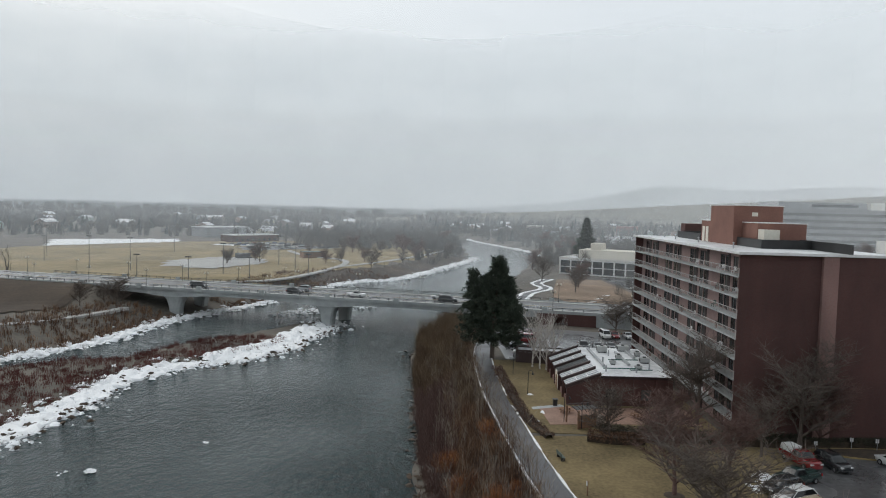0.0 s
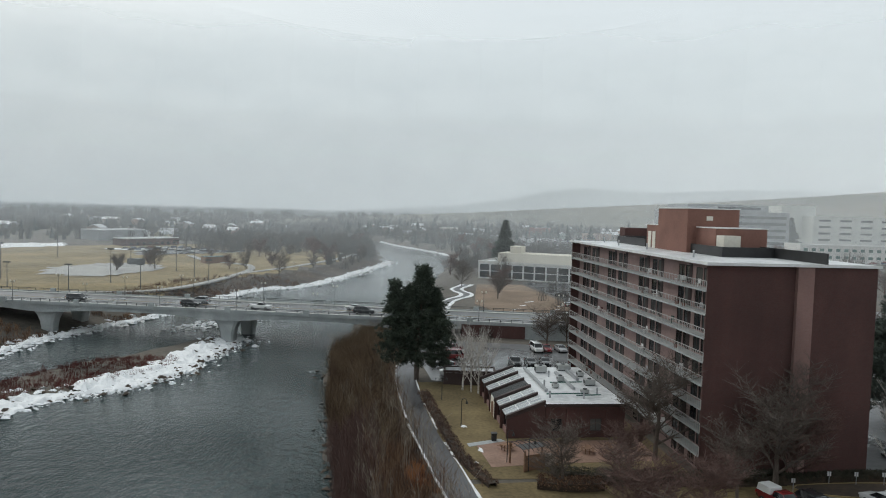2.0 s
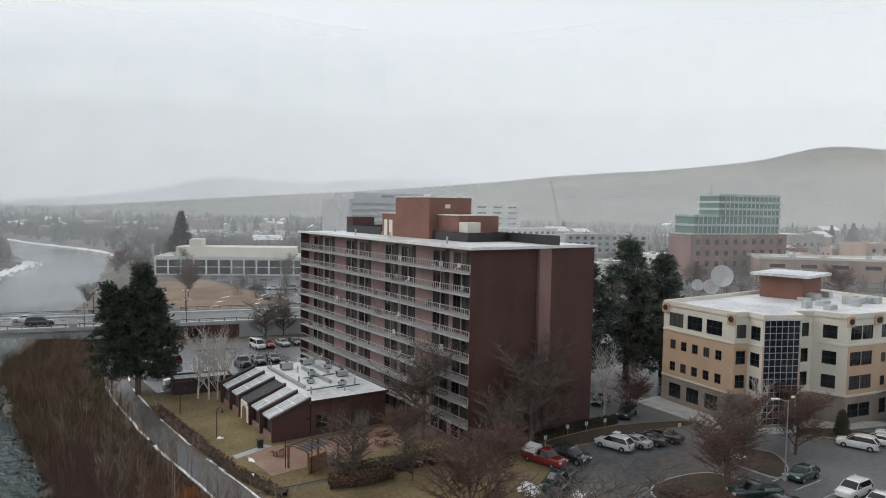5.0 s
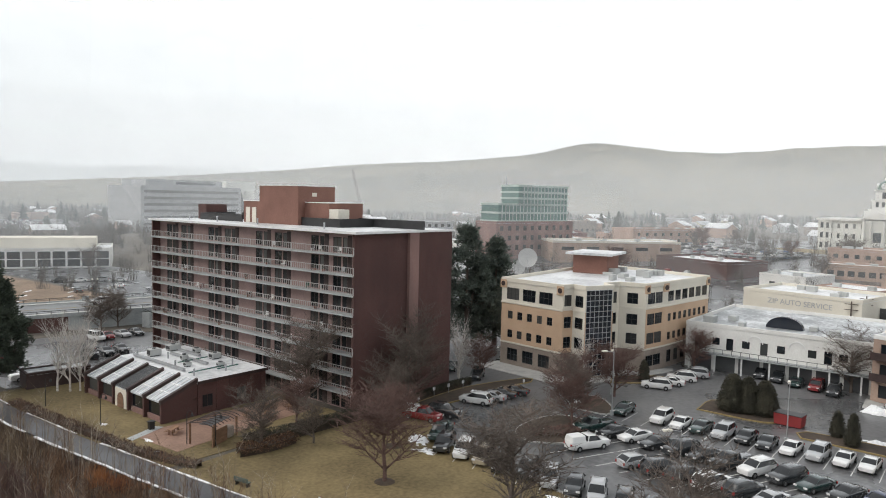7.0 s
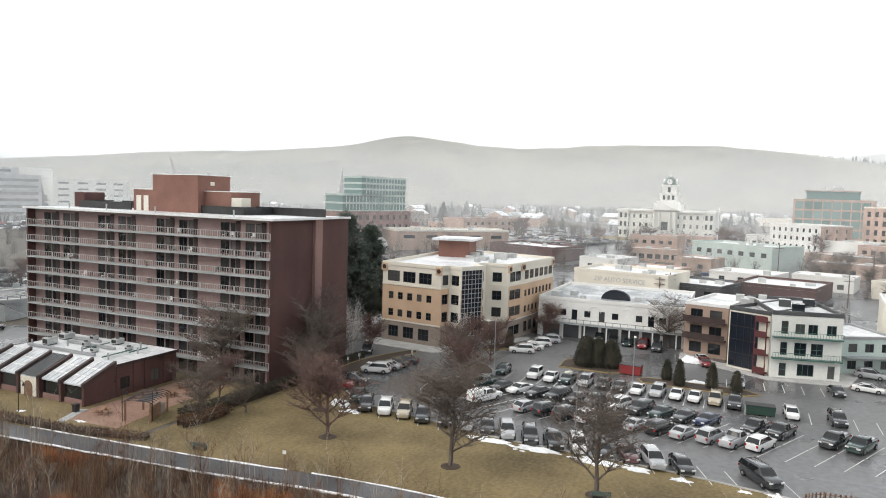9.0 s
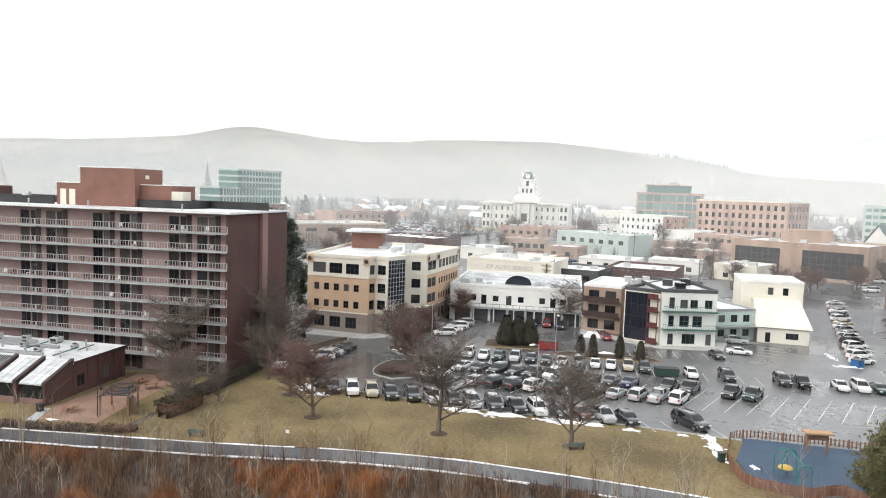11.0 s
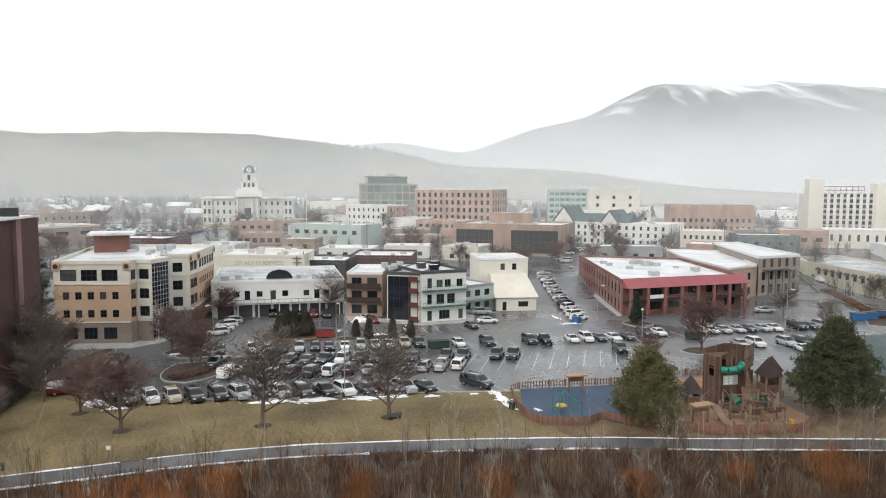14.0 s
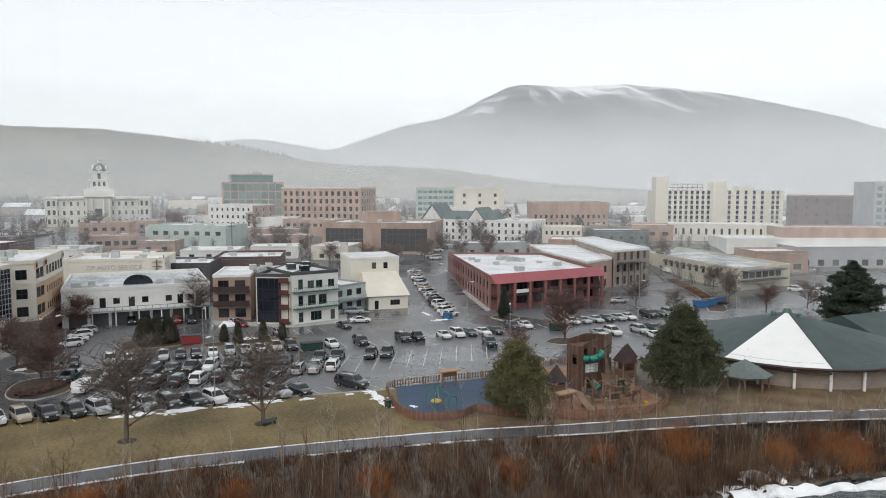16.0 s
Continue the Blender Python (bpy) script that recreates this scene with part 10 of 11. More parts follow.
for i, (x, y, rx, ry, tall) in enumerate(((32.6, 56.0, 0.9, 3.2, 0.3), (32.2, 50.0, 1.1, 3.6, 0.4), (31.8, 43.5, 1.0, 2.8, 0.3), (31.6, 38.8, 1.0, 2.2, 0.3), (31.0, 34.0, 0.7, 1.4, 0.2), (36.2, 79.6, 1.6, 1.8, 0.7), (33.8, 76.2, 0.8, 1.6, 0.25), (28.4, 24.6, 3.6, 1.1, 0.25), (24.6, 24.8, 2.6, 0.7, 0.2),
                                        (30.9, 28.0, 0.5, 0.9, 0.12), (31.3, 25.3, 0.4, 0.8, 0.1), (14.2, 103.0, 0.4, 1.0, 0.12), (12.9, 98.5, 0.3, 1.0, 0.1), (13.4, 112.6, 0.5, 0.7, 0.15), (89.5, 37.5, 1.2, 3.5, 1.2), (74.5, 36, 0.9, 1.8, 0.5), (64.5, 73.2, 1.2, 1.0, 0.4), (58.5, 87.6, 1.0, 0.6, 0.3),
                                        (78.5, -6.5, 0.6, 2.6, 0.3), (86.5, -6.2, 2.6, 0.6, 0.3), (50.5, 70.0, 0.9, 0.7, 0.25), (22.0, 21.5, 1.2, 0.5, 0.15))):
    snow_patch(x, y, rx, ry, i, tall, 0.05)
    rs = random.Random(900 + i)
    for q in range(3 if rx * ry > 1.2 else 0):
        a = rs.uniform(0, math.tau)
        snow_patch(x + 1.15 * rx * math.cos(a), y + 1.05 * ry * math.sin(a), rs.uniform(0.2, 0.45), rs.uniform(0.25, 0.6), 60 + 3 * i + q, 0.09, 0.05)

# satellite dishes behind the office
for x, y, r, z in ((165.0, 146.0, 3.1, 11.4), (163.8, 148.6, 2.2, 8.2), (161.5, 151.5, 1.7, 8.4)):
    t = thing("satellite_dish", pose(x, y, 0, 0, 0, 205), "large white satellite dish on a mast", "antenna", "satellite dishes")
    bm = bmesh.new()
    rows = []
    for k in range(5):
        q = r * k / 4
        rows.append([bm.verts.new((0.35 * r * (k / 4) ** 2, q * math.cos(a), z + q * math.sin(a))) for a in np.linspace(0, math.tau, 20, endpoint=False)] if k else [bm.verts.new((0, 0, z))])
    for i in range(20):
        bm.faces.new((rows[0][0], rows[1][i], rows[1][(i + 1) % 20]))
    for a, b in zip(rows[1:], rows[2:]):
        for i in range(20):
            bm.faces.new((a[i], b[i], b[(i + 1) % 20], a[(i + 1) % 20]))
    bmesh.ops.solidify(bm, geom=bm.faces, thickness=0.06)
    part("reflector", bm, M["white_paint"], t)
    bm = tube(bmesh.new(), (-0.15, 0, 0), (-0.15, 0, z), 0.16, n=8)
    part("mast", bm, M["metal"], t)
    bm = tube(bmesh.new(), (0.1, 0, z - r * 0.8), (r * 0.7, 0, z), 0.04, n=5)
    part("feed_arm", bm, M["metal"], t)


def utility_pole(x, y, h):
    t = thing("utility_pole", pose(x, y, float(land(x, y))), "dark wooden utility pole with crossarms", "utility pole", "utility poles")
    part("pole", tube(bmesh.new(), (0, 0, 0), (0, 0, h), 0.2, 0.13, 7), M["bark"], t)
    for z in (h - 0.7, h - 1.9):
        part("crossarm", boxes((-0.07, -1.3, z, 0.07, 1.3, z + 0.15)), M["bark"], t)


for x, y, h in ((143, 51, 9), (148, 49, 9.5), (222, 22, 11), (205, -4, 11), (168, 6, 9), (150, -18, 10), (262, -20, 12), (230, 92, 12), (190, -62, 12), (168, -104, 12)):
    utility_pole(x, y, h)
# flag pole before the courthouse
t = thing("flag_pole", pose(273, 44.5, float(land(273, 44.5))), "tall white flag pole", "flag pole")
part("pole", tube(bmesh.new(), (0, 0, 0), (0, 0, 19), 0.3, 0.15, 8), M["white_paint"], t)
# lattice crane over the town
CRN = thing("tower_crane", pose(398, 456, 0), "slender dark steel lattice crane boom", "crane")
bm = bmesh.new()
for a, b in ((-1.2, -1.2), (1.2, -1.2), (1.2, 1.2), (-1.2, 1.2)):
    tube(bm, (a, b, 0), (a * 0.5 - 9, b * 0.5 + 8, 52), 0.16, 0.12, 4)
for k in range(16):
    u0, u1 = k / 16, (k + 1) / 16
    sg = 1 if k % 2 else -1
    tube(bm, (-9 * u0 + sg * (1.2 - 0.6 * u0), 8 * u0, 52 * u0), (-9 * u1 - sg * (1.2 - 0.6 * u1), 8 * u1, 52 * u1), 0.2, n=3)
part("boom", bm, plain("crane_steel", (0.17, 0.12, 0.11), 0.5), CRN)
part("cab", boxes((-3, -3, 0, 3, 3, 4)), M["red_paint"], CRN)
# stair and wall beside the bridge approach
STAIR = thing("bridge_stairs", pose(50.0, 172.2, 0, 0, 0, 195), "concrete stairs up to the bridge approach", "stairs")
for k in range(19):
    part("step", boxes((-k * 0.34 - 0.34, 0, 0, -k * 0.34, 2.2, 3.3 - k * 0.17)), M["concrete"], STAIR)
bm = bmesh.new()
tube(bm, (0, 0.05, 4.2), (-6.4, 0.05, 1.0), 0.05, n=5)
tube(bm, (0, 0.05, 3.8), (-6.4, 0.05, 0.6), 0.03, n=5)
part("handrail", bm, M["black"], STAIR)
# garden shed by the birches
building("garden_shed", "low dark shed with a flat roof beside the birches", front_rect((13.2, 136.2), (22.0, 135.0), 4.0), 2.4, M["dark_panel"], M["roof_grey"], {}, 0.15, category="shed")

# chairs and plant pots on the balconies of the apartment house
R6 = random.Random(5)
AT = APT.matrix_basis.copy()


def balcony_chair(f, y, tone):
    t = thing("balcony_chair", AT @ pose(0.75, y, f * ST - 0.02, 0, 0, R6.uniform(-60, 60)), f"{tone[0]} plastic chair on a balcony", "chair", "balcony chairs")
    part("seat", boxes((-0.25, -0.25, 0.40, 0.25, 0.25, 0.45), bevel=0.02), tone[1], t)
    part("backrest", boxes((0.2, -0.25, 0.45, 0.25, 0.25, 0.95), bevel=0.02), tone[1], t)
    for a in (-0.22, 0.18):
        for b in (-0.22, 0.18):
            part("leg", boxes((a, b, 0, a + 0.05, b + 0.05, 0.40)), tone[1], t)


def plant_pot(f, y):
    t = thing("plant_pot", AT @ pose(0.5, y, f * ST - 0.02), "clay pot with a small evergreen plant on a balcony", "plant pot", "balcony plants")
    part("pot", tube(bmesh.new(), (0, 0, 0), (0, 0, 0.38), 0.17, 0.24, 12), M["penthouse"], t)
    r = np.random.RandomState(int(y * 10))
    part_ = place("plant", needle_mesh("plant", np.c_[r.normal(0, 0.14, (50, 2)), r.uniform(0.4, 0.95, 50)], 0.16, 6, M["hedge"], 3), t)


TONES = (("white", M["white_paint"]), ("dark green", M["bin_green"]), ("grey", M["grey"]), ("red", M["red_paint"]))
for k in range(30):
    balcony_chair(R6.randint(1, 8), R6.uniform(1.5, 50), TONES[R6.choice((0, 0, 0, 1, 2, 2, 3))])
for k in range(14):
    plant_pot(R6.randint(1, 8), R6.uniform(1.5, 50))

# ---- park on the far bank ----
PZ = WATER + 3.6
for i, (poly, mt, lb) in enumerate((
        ([(-245, 425), (-190, 500), (-205, 535), (-280, 492)], "snow", "snow-covered practice field"),
        ([(-150, 470), (-120, 505), (-128, 515), (-165, 482)], "snow", "snow-covered verge by the park lot"),
        ([(-132, 320), (-104, 311), (-88, 350), (-96, 372), (-122, 384), (-140, 350)], "kerb", "pale dirt infield of a ball ground"),
        ([(-125, 428), (-80, 470), (-70, 488), (-96, 500), (-140, 462)], "road", "wet park parking lot"))):
    draped("snow_field" if mt == "snow" else ("infield" if mt == "kerb" else "park_lot"), poly, 0.6, M[mt], lb, "field", 4.0)
bm = ribbon(bmesh.new(), smooth_line([(-120, 262), (-72, 270), (-54, 335), (-57, 378), (-82, 402), (-100, 440)], 4), 1.6, PZ + 0.75, 0.5)
tagged(part("park_path", bm, M["kerb"]), "pale curving park path", "path", kind="structure")
bm = ribbon(bmesh.new(), smooth_line([(-54, 335), (-34, 380), (-14, 440), (-2, 500)], 4), 1.4, PZ + 0.72, 0.5)
tagged(part("park_path", bm, M["kerb"]), "pale riverside park path", "path", kind="structure")


def field_light(x, y, h):
    t = thing("field_light", pose(x, y, PZ), "tall dark floodlight pole in the park", "street lamp", "park floodlights")
    part("pole", tube(bmesh.new(), (0, 0, 0), (0, 0, h), 0.17, 0.1, 6), M["grey_dark"], t)
    part("lamp_bar", boxes((-1.3, -0.1, h - 0.2, 1.3, 0.1, h - 0.05), (-1.2, -0.25, h, 1.2, 0.1, h + 0.3)), M["grey_dark"], t)


for x, y, h in ((-203, 355, 16), (-156, 305, 14), (-135, 298, 14), (-94, 293, 13), (-83, 343, 14), (-160, 410, 18), (-120, 400, 18), (-70, 320, 12), (-100, 270, 9), (-78, 275, 9), (-122, 275, 9), (-60, 300, 9), (-190, 330, 12)):
    field_light(x, y, h)
for k in range(9):
    y = 280 + k * 34
    street_lamp(pose(float(west_bank(y)) - 13, y, PZ), 5.0, True, "lamps along the park", "dark lamp post beside the park path")
building("park_hall", "long low white-roofed hall in the park", front_rect((-200, 582), (-175, 616), 22), 8, M["grey"], M["roof_white"], {}, 0.3, M["white_paint"], z0=PZ)
building("park_clubhouse", "low brown clubhouse with a snowy roof", front_rect((-158, 514), (-132, 545), 16), 5.5, M["brick"], M["roof_white"], {0: [(u, 1, 2, 1.6, 1, 1) for u in row_of(40, 8, 1, 1)]}, 0.3, M["white_paint"], z0=PZ, near=False)
building("picnic_shelter", "small green-roofed park shelter", front_rect((-80, 388), (-70, 394), 7), 3.6, M["wood"], M["shingle_green"], {}, 0.0, M["shingle_green"], z0=PZ, category="shelter")
building("dugout", "small dark ball ground shelter", front_rect((-112, 372), (-106, 376), 4), 3.0, M["grey_dark"], M["roof_grey"], {}, 0.1, z0=PZ, category="shelter")
# grassy knoll and path at the far abutment
draped("knoll", [(-170, 250), (-150, 196), (-120, 180), (-104, 196), (-108, 214), (-140, 232)], 0.3, mottled("dull_brown_grass", (0.032, 0.022, 0.015), (0.07, 0.05, 0.032), 0.06, 0.95, 1.0, 0.3), "dull brown grass bank below the bridge approach", "grass", 3.0)
bm = ribbon(bmesh.new(), smooth_line([(-150, 168), (-118, 166), (-104, 172), (-96, 186), (-92, 200)], 3), 1.2, WATER + 3.6, 0.8)
tagged(part("river_path", bm, M["kerb"]), "pale path below the far bridge abutment", "path", kind="structure")
# bare plot and lot beyond the bridge on the near bank
sheet("bare_plot", [(35, 240), (40, 218), (68, 212), (66, 250), (64, 300), (45, 298), (40, 270)], 0.05, mottled("bare_plot_soil", (0.16, 0.11, 0.07), (0.27, 0.19, 0.13), 0.08, 0.95, 0.8, 0.3), "bare brown plot with snow streaks", "ground")
sheet("wet_lot", [(70, 211), (150, 190), (190, 260), (120, 310), (66, 308), (68, 250)], 0.05, M["road"], "wet pale asphalt lot beyond the bridge", "parking lot")
for i in range(6):
    snow_patch(46 + i * 4.2, 228 + (i % 3) * 9, 2.6, 0.5, 40 + i, 0.15, 0.06, 40)
bm = ribbon(bmesh.new(), smooth_line([(20, 214), (27, 245), (34, 258), (36, 266), (34.5, 280), (41, 297)], 3), 1.4, 0.08, 0.5)
tagged(part("trail_north", bm, M["trail"]), "wet trail beyond the bridge", "path", kind="structure")
for s in (1.9, -1.9):
    bm = ribbon(bmesh.new(), smooth_line([(20 + s, 214), (27 + s, 245), (34 + s, 258), (36 + s, 266), (34.5 + s, 280), (41 + s, 297)], 3), 0.6, 0.14, 0.5, 0.3, random.Random(3))
    tagged(part("trail_snow", bm, M["snow"]), "snow banks along the trail", "snow", kind="stuff")

# ---- hills and distance ----
def hills(name, az, el, foot, ridge, beyond, material, label, seed, rough=0.1, step=0.5):
    """A range of hills about the valley: the height of its skyline as an angle over the bearing."""
    cx, cy = -40.0, 50.0
    A = np.arange(az[0], az[-1], step)
    E = np.interp(A, az, el)
    for _ in range(4):
        E = np.convolve(np.pad(E, 2, mode="edge"), [0.1, 0.2, 0.4, 0.2, 0.1], "valid")
    bm = bmesh.new()
    rows = []
    for k in range(25):
        t = k / 20
        row = []
        for a, e in zip(A, E):
            R = foot + (ridge - foot) * t if t <= 1 else ridge + (beyond - ridge) * (t - 1) / 0.2
            x, y = cx + R * math.cos(radians(a)), cy + R * math.sin(radians(a))
            top = 29 + ridge * math.tan(radians(e))
            s = min(t, 1)
            h = top * (s * s * (3 - 2 * s)) * 0.55 + top * s * 0.45
            h += rough * top * math.sin(math.pi * s) * (noise.noise(Vector((x * 0.002, y * 0.002, seed))) + 0.5 * noise.noise(Vector((x * 0.007, y * 0.007, seed))) + 0.5 * (0.4 - abs(noise.noise(Vector((a * 0.35, R * 0.0012, seed))))))
            h += 0.012 * top * noise.noise(Vector((a * 0.6, 3.0, seed))) * s
            if t > 1:
                h = top * (1 - (t - 1) / 0.2 * 0.6)
            row.append(bm.verts.new((x, y, h - 1.0)))
        rows.append(row)
    for a, b in zip(rows, rows[1:]):
        for i in range(len(a) - 1):
            bm.faces.new((a[i], b[i], b[i + 1], a[i + 1]))
    bmesh.ops.recalc_face_normals(bm, faces=bm.faces)
    for f in bm.faces:
        f.smooth = True
    return tagged(part(name, bm, material), label, "hill", kind="structure")


hills("grass_hill", [-48, -39, -32.7, -29.6, -26.5, -23.7, -19.2, -14.8, -12.3, -8.3, -4.2, -2.2, 3, 11, 17, 21, 27, 31, 38, 42.9, 46.6, 50.3, 56.2, 60.3, 70, 80, 92, 110, 150],
      [-0.4, -0.12, 0.27, 0.63, 1.08, 1.53, 1.75, 1.86, 2.15, 2.98, 3.55, 3.83, 4.3, 4.25, 3.8, 4.0, 4.75, 3.7, 3.0, 2.76, 2.48, 2.04, 1.53, 1.2, 0.55, -0.2, -0.9, -1.2, -1.2], 1100, 1900, 2300, M["hill"], "bare tan grass hill behind the town", 3)
hills("far_range", [44, 50, 55, 61, 66.9, 69, 72.8, 77.3, 81, 86, 95], [1.6, 1.8, 1.95, 2.03, 1.63, 1.75, 2.05, 1.06, 0.4, 0.0, -0.5], 3750, 4300, 4700, M["hill"], "faint far hills fading into the cloud", 5)


def mountain_mat():
    """Grey winter forest with snow in the gullies and on the open upper slopes."""
    m, n, l, b = mat_base("snowy_mountain")
    tc = n.new("ShaderNodeTexCoord")
    sep = n.new("ShaderNodeSeparateXYZ")
    l.new(tc.outputs["Object"], sep.inputs[0])
    streak, patch, grain = n.new("ShaderNodeTexNoise"), n.new("ShaderNodeTexNoise"), n.new("ShaderNodeTexNoise")
    mp = n.new("ShaderNodeMapping")
    mp.inputs["Rotation"].default_value, mp.inputs["Scale"].default_value = (0, 0.5, -0.6), (0.5, 3.2, 0.9)
    l.new(tc.outputs["Object"], mp.inputs[0])
    l.new(mp.outputs[0], streak.inputs["Vector"])
    for t, sc, de in ((streak, 0.0045, 7.0), (patch, 0.0016, 3.0), (grain, 0.03, 4.0)):
        t.inputs["Scale"].default_value, t.inputs["Detail"].default_value = sc, de
    l.new(tc.outputs["Object"], patch.inputs["Vector"])
    l.new(tc.outputs["Object"], grain.inputs["Vector"])
    high = n.new("ShaderNodeMapRange")
    high.inputs[1].default_value, high.inputs[2].default_value, high.inputs[3].default_value, high.inputs[4].default_value = 140, 520, -0.30, 0.10
    l.new(sep.outputs[2], high.inputs[0])
    a1, a2 = n.new("ShaderNodeMath"), n.new("ShaderNodeMath")
    a1.operation, a1.inputs[1].default_value = "MULTIPLY_ADD", 0.6
    l.new(patch.outputs["Fac"], a1.inputs[0])
    l.new(streak.outputs["Fac"], a1.inputs[2])
    l.new(a1.outputs[0], a2.inputs[0])
    l.new(high.outputs[0], a2.inputs[1])
    ramp = n.new("ShaderNodeValToRGB")
    e = ramp.color_ramp.elements
    e[0].position, e[0].color = 0.82, (0, 0, 0, 1)
    e[1].position, e[1].color = 0.98, (1, 1, 1, 1)
    l.new(a2.outputs[0], ramp.inputs[0])
    forest = n.new("ShaderNodeValToRGB")
    f = forest.color_ramp.elements
    f[0].position, f[0].color = 0.3, (0.07, 0.075, 0.076, 1)
    f[1].position, f[1].color = 0.7, (0.18, 0.185, 0.185, 1)
    l.new(grain.outputs["Fac"], forest.inputs[0])
    mx = n.new("ShaderNodeMix")
    mx.data_type = "RGBA"
    mx.inputs[7].default_value = (0.74, 0.75, 0.77, 1)
    l.new(ramp.outputs[0], mx.inputs[0])
    l.new(forest.outputs[0], mx.inputs[6])
    l.new(mx.outputs[2], b.inputs["Base Color"])
    b.inputs["Roughness"].default_value = 0.95
    return m


hills("snowy_mountain", [-95, -75, -62, -54.6, -52.3, -48.8, -45, -40.2, -36.5, -32.6, -30.2, -28.4, -26, -23.7, -20.1, -16.6, -14, -11.7, -9, -7, -4, 0, 10],
      [1.0, 1.4, 2.4, 4.09, 4.96, 5.91, 6.77, 7.63, 7.95, 7.85, 8.0, 8.0, 6.85, 5.66, 4.91, 3.73, 2.85, 3.3, 3.7, 3.73, 3.2, 2.4, 1.0], 2300, 3500, 4200, mountain_mat(), "snow-streaked mountain fading into cloud", 8, 0.2, 0.3)


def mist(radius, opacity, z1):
    """A see-through shell round the valley that stands in for distance haze."""
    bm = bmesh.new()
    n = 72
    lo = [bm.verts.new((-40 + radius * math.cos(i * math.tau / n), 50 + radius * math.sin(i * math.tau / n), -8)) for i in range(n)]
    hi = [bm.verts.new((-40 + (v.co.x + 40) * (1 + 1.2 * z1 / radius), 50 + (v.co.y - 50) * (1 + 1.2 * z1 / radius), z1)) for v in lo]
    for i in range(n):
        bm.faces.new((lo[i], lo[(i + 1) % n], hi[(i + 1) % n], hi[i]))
    return tagged(part("mist_bank", bm, haze_sheet_mat("haze_sheet", opacity, z1 * (0.5 if radius > 1500 else 0.35), z1)), "translucent shell standing in for winter haze across the valley", "mist", kind="stuff")


# nested pale shells add up to haze that thickens with distance
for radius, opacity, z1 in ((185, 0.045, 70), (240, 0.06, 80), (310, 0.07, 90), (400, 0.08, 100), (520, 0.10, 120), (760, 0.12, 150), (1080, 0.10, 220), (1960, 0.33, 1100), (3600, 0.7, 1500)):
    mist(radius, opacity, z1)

# ---- houses, woods and parked cars in the distance ----
def house_meshes(w, d, h, rise, roof, seed):
    bm = boxes((-w / 2, -d / 2, -0.3, w / 2, d / 2, h))
    for x in (-w / 2, w / 2):
        v = [bm.verts.new(p) for p in ((x, -d / 2, h), (x, d / 2, h), (x, 0, h + rise))]
        bm.faces.new(v)
    wall = bpy.data.meshes.new("wall")
    bm.to_mesh(wall)
    bm.free()
    wall.materials.append((M["white"], M["grey"], M["brick_light"], M["yellow_wall"], M["mint"], M["sandstone"])[seed % 6])
    bm = bmesh.new()
    for s in (-1, 1):
        c = [(-w / 2 - 0.4, s * (d / 2 + 0.5), h - 0.3), (w / 2 + 0.4, s * (d / 2 + 0.5), h - 0.3), (w / 2 + 0.4, 0, h + rise), (-w / 2 - 0.4, 0, h + rise)]
        lo, hi = [bm.verts.new(p) for p in c], [bm.verts.new((x, y, z + 0.25)) for x, y, z in c]
        bm.faces.new(hi)
        bm.faces.new(lo[::-1])
        for k in range(4):
            bm.faces.new((lo[k], lo[(k + 1) % 4], hi[(k + 1) % 4], hi[k]))
    bmesh.ops.recalc_face_normals(bm, faces=bm.faces)
    rf = bpy.data.meshes.new("roof")
    bm.to_mesh(rf)
    bm.free()
    rf.materials.append(roof)
    wins = bmesh.new()
    for s in (-1, 1):
        for k in range(3):
            x = -w / 2 + w * (k + 0.5) / 3
            box(wins, x - 0.6, s * d / 2 - 0.03, 1.0, x + 0.6, s * d / 2 + 0.03, 2.3)
    wm = bpy.data.meshes.new("window_row")
    wins.to_mesh(wm)
    wins.free()
    wm.materials.append(M["glass"])
    return wall, rf, wm


HOUSES = [house_meshes(9 + 3 * (i % 4), 8 + 2 * (i % 3), 3.2 + 1.4 * (i % 3), 2.6, M["roof_white"] if i % 3 else M["roof_grey"], i) for i in range(12)]
R3 = random.Random(31)


def free_spot(x, y, clear):
    if west_bank(y) - 22 < x < east_bank(y) + 26 and y < 830:
        return False
    if -275 < x < 30 and 240 < y < 600:
        return False
    p = np.array([x]), np.array([y])
    return all(inside_distance(*p, q)[0] < -clear for q in PLANS if abs(q[0][0] - x) < 120 and abs(q[0][1] - y) < 120)


count = 0
while count < 150:
    a, rr = radians(R3.uniform(-64, 140)), R3.uniform(440, 1150)
    x, y = -40 + rr * math.cos(a), 50 + rr * math.sin(a)
    if not free_spot(x, y, 9):
        continue
    PLANS.append(rect(x, y, 12, 12))
    t = thing("house", pose(x, y, float(land(x, y)), 0, 0, R3.choice((0, 90)) + R3.uniform(-14, -6)), "small house with a snowy roof in the haze", "house", "distant houses")
    w, rf, wm = HOUSES[R3.randrange(12)]
    place("wall", w, t)
    place("roof", rf, t)
    count += 1
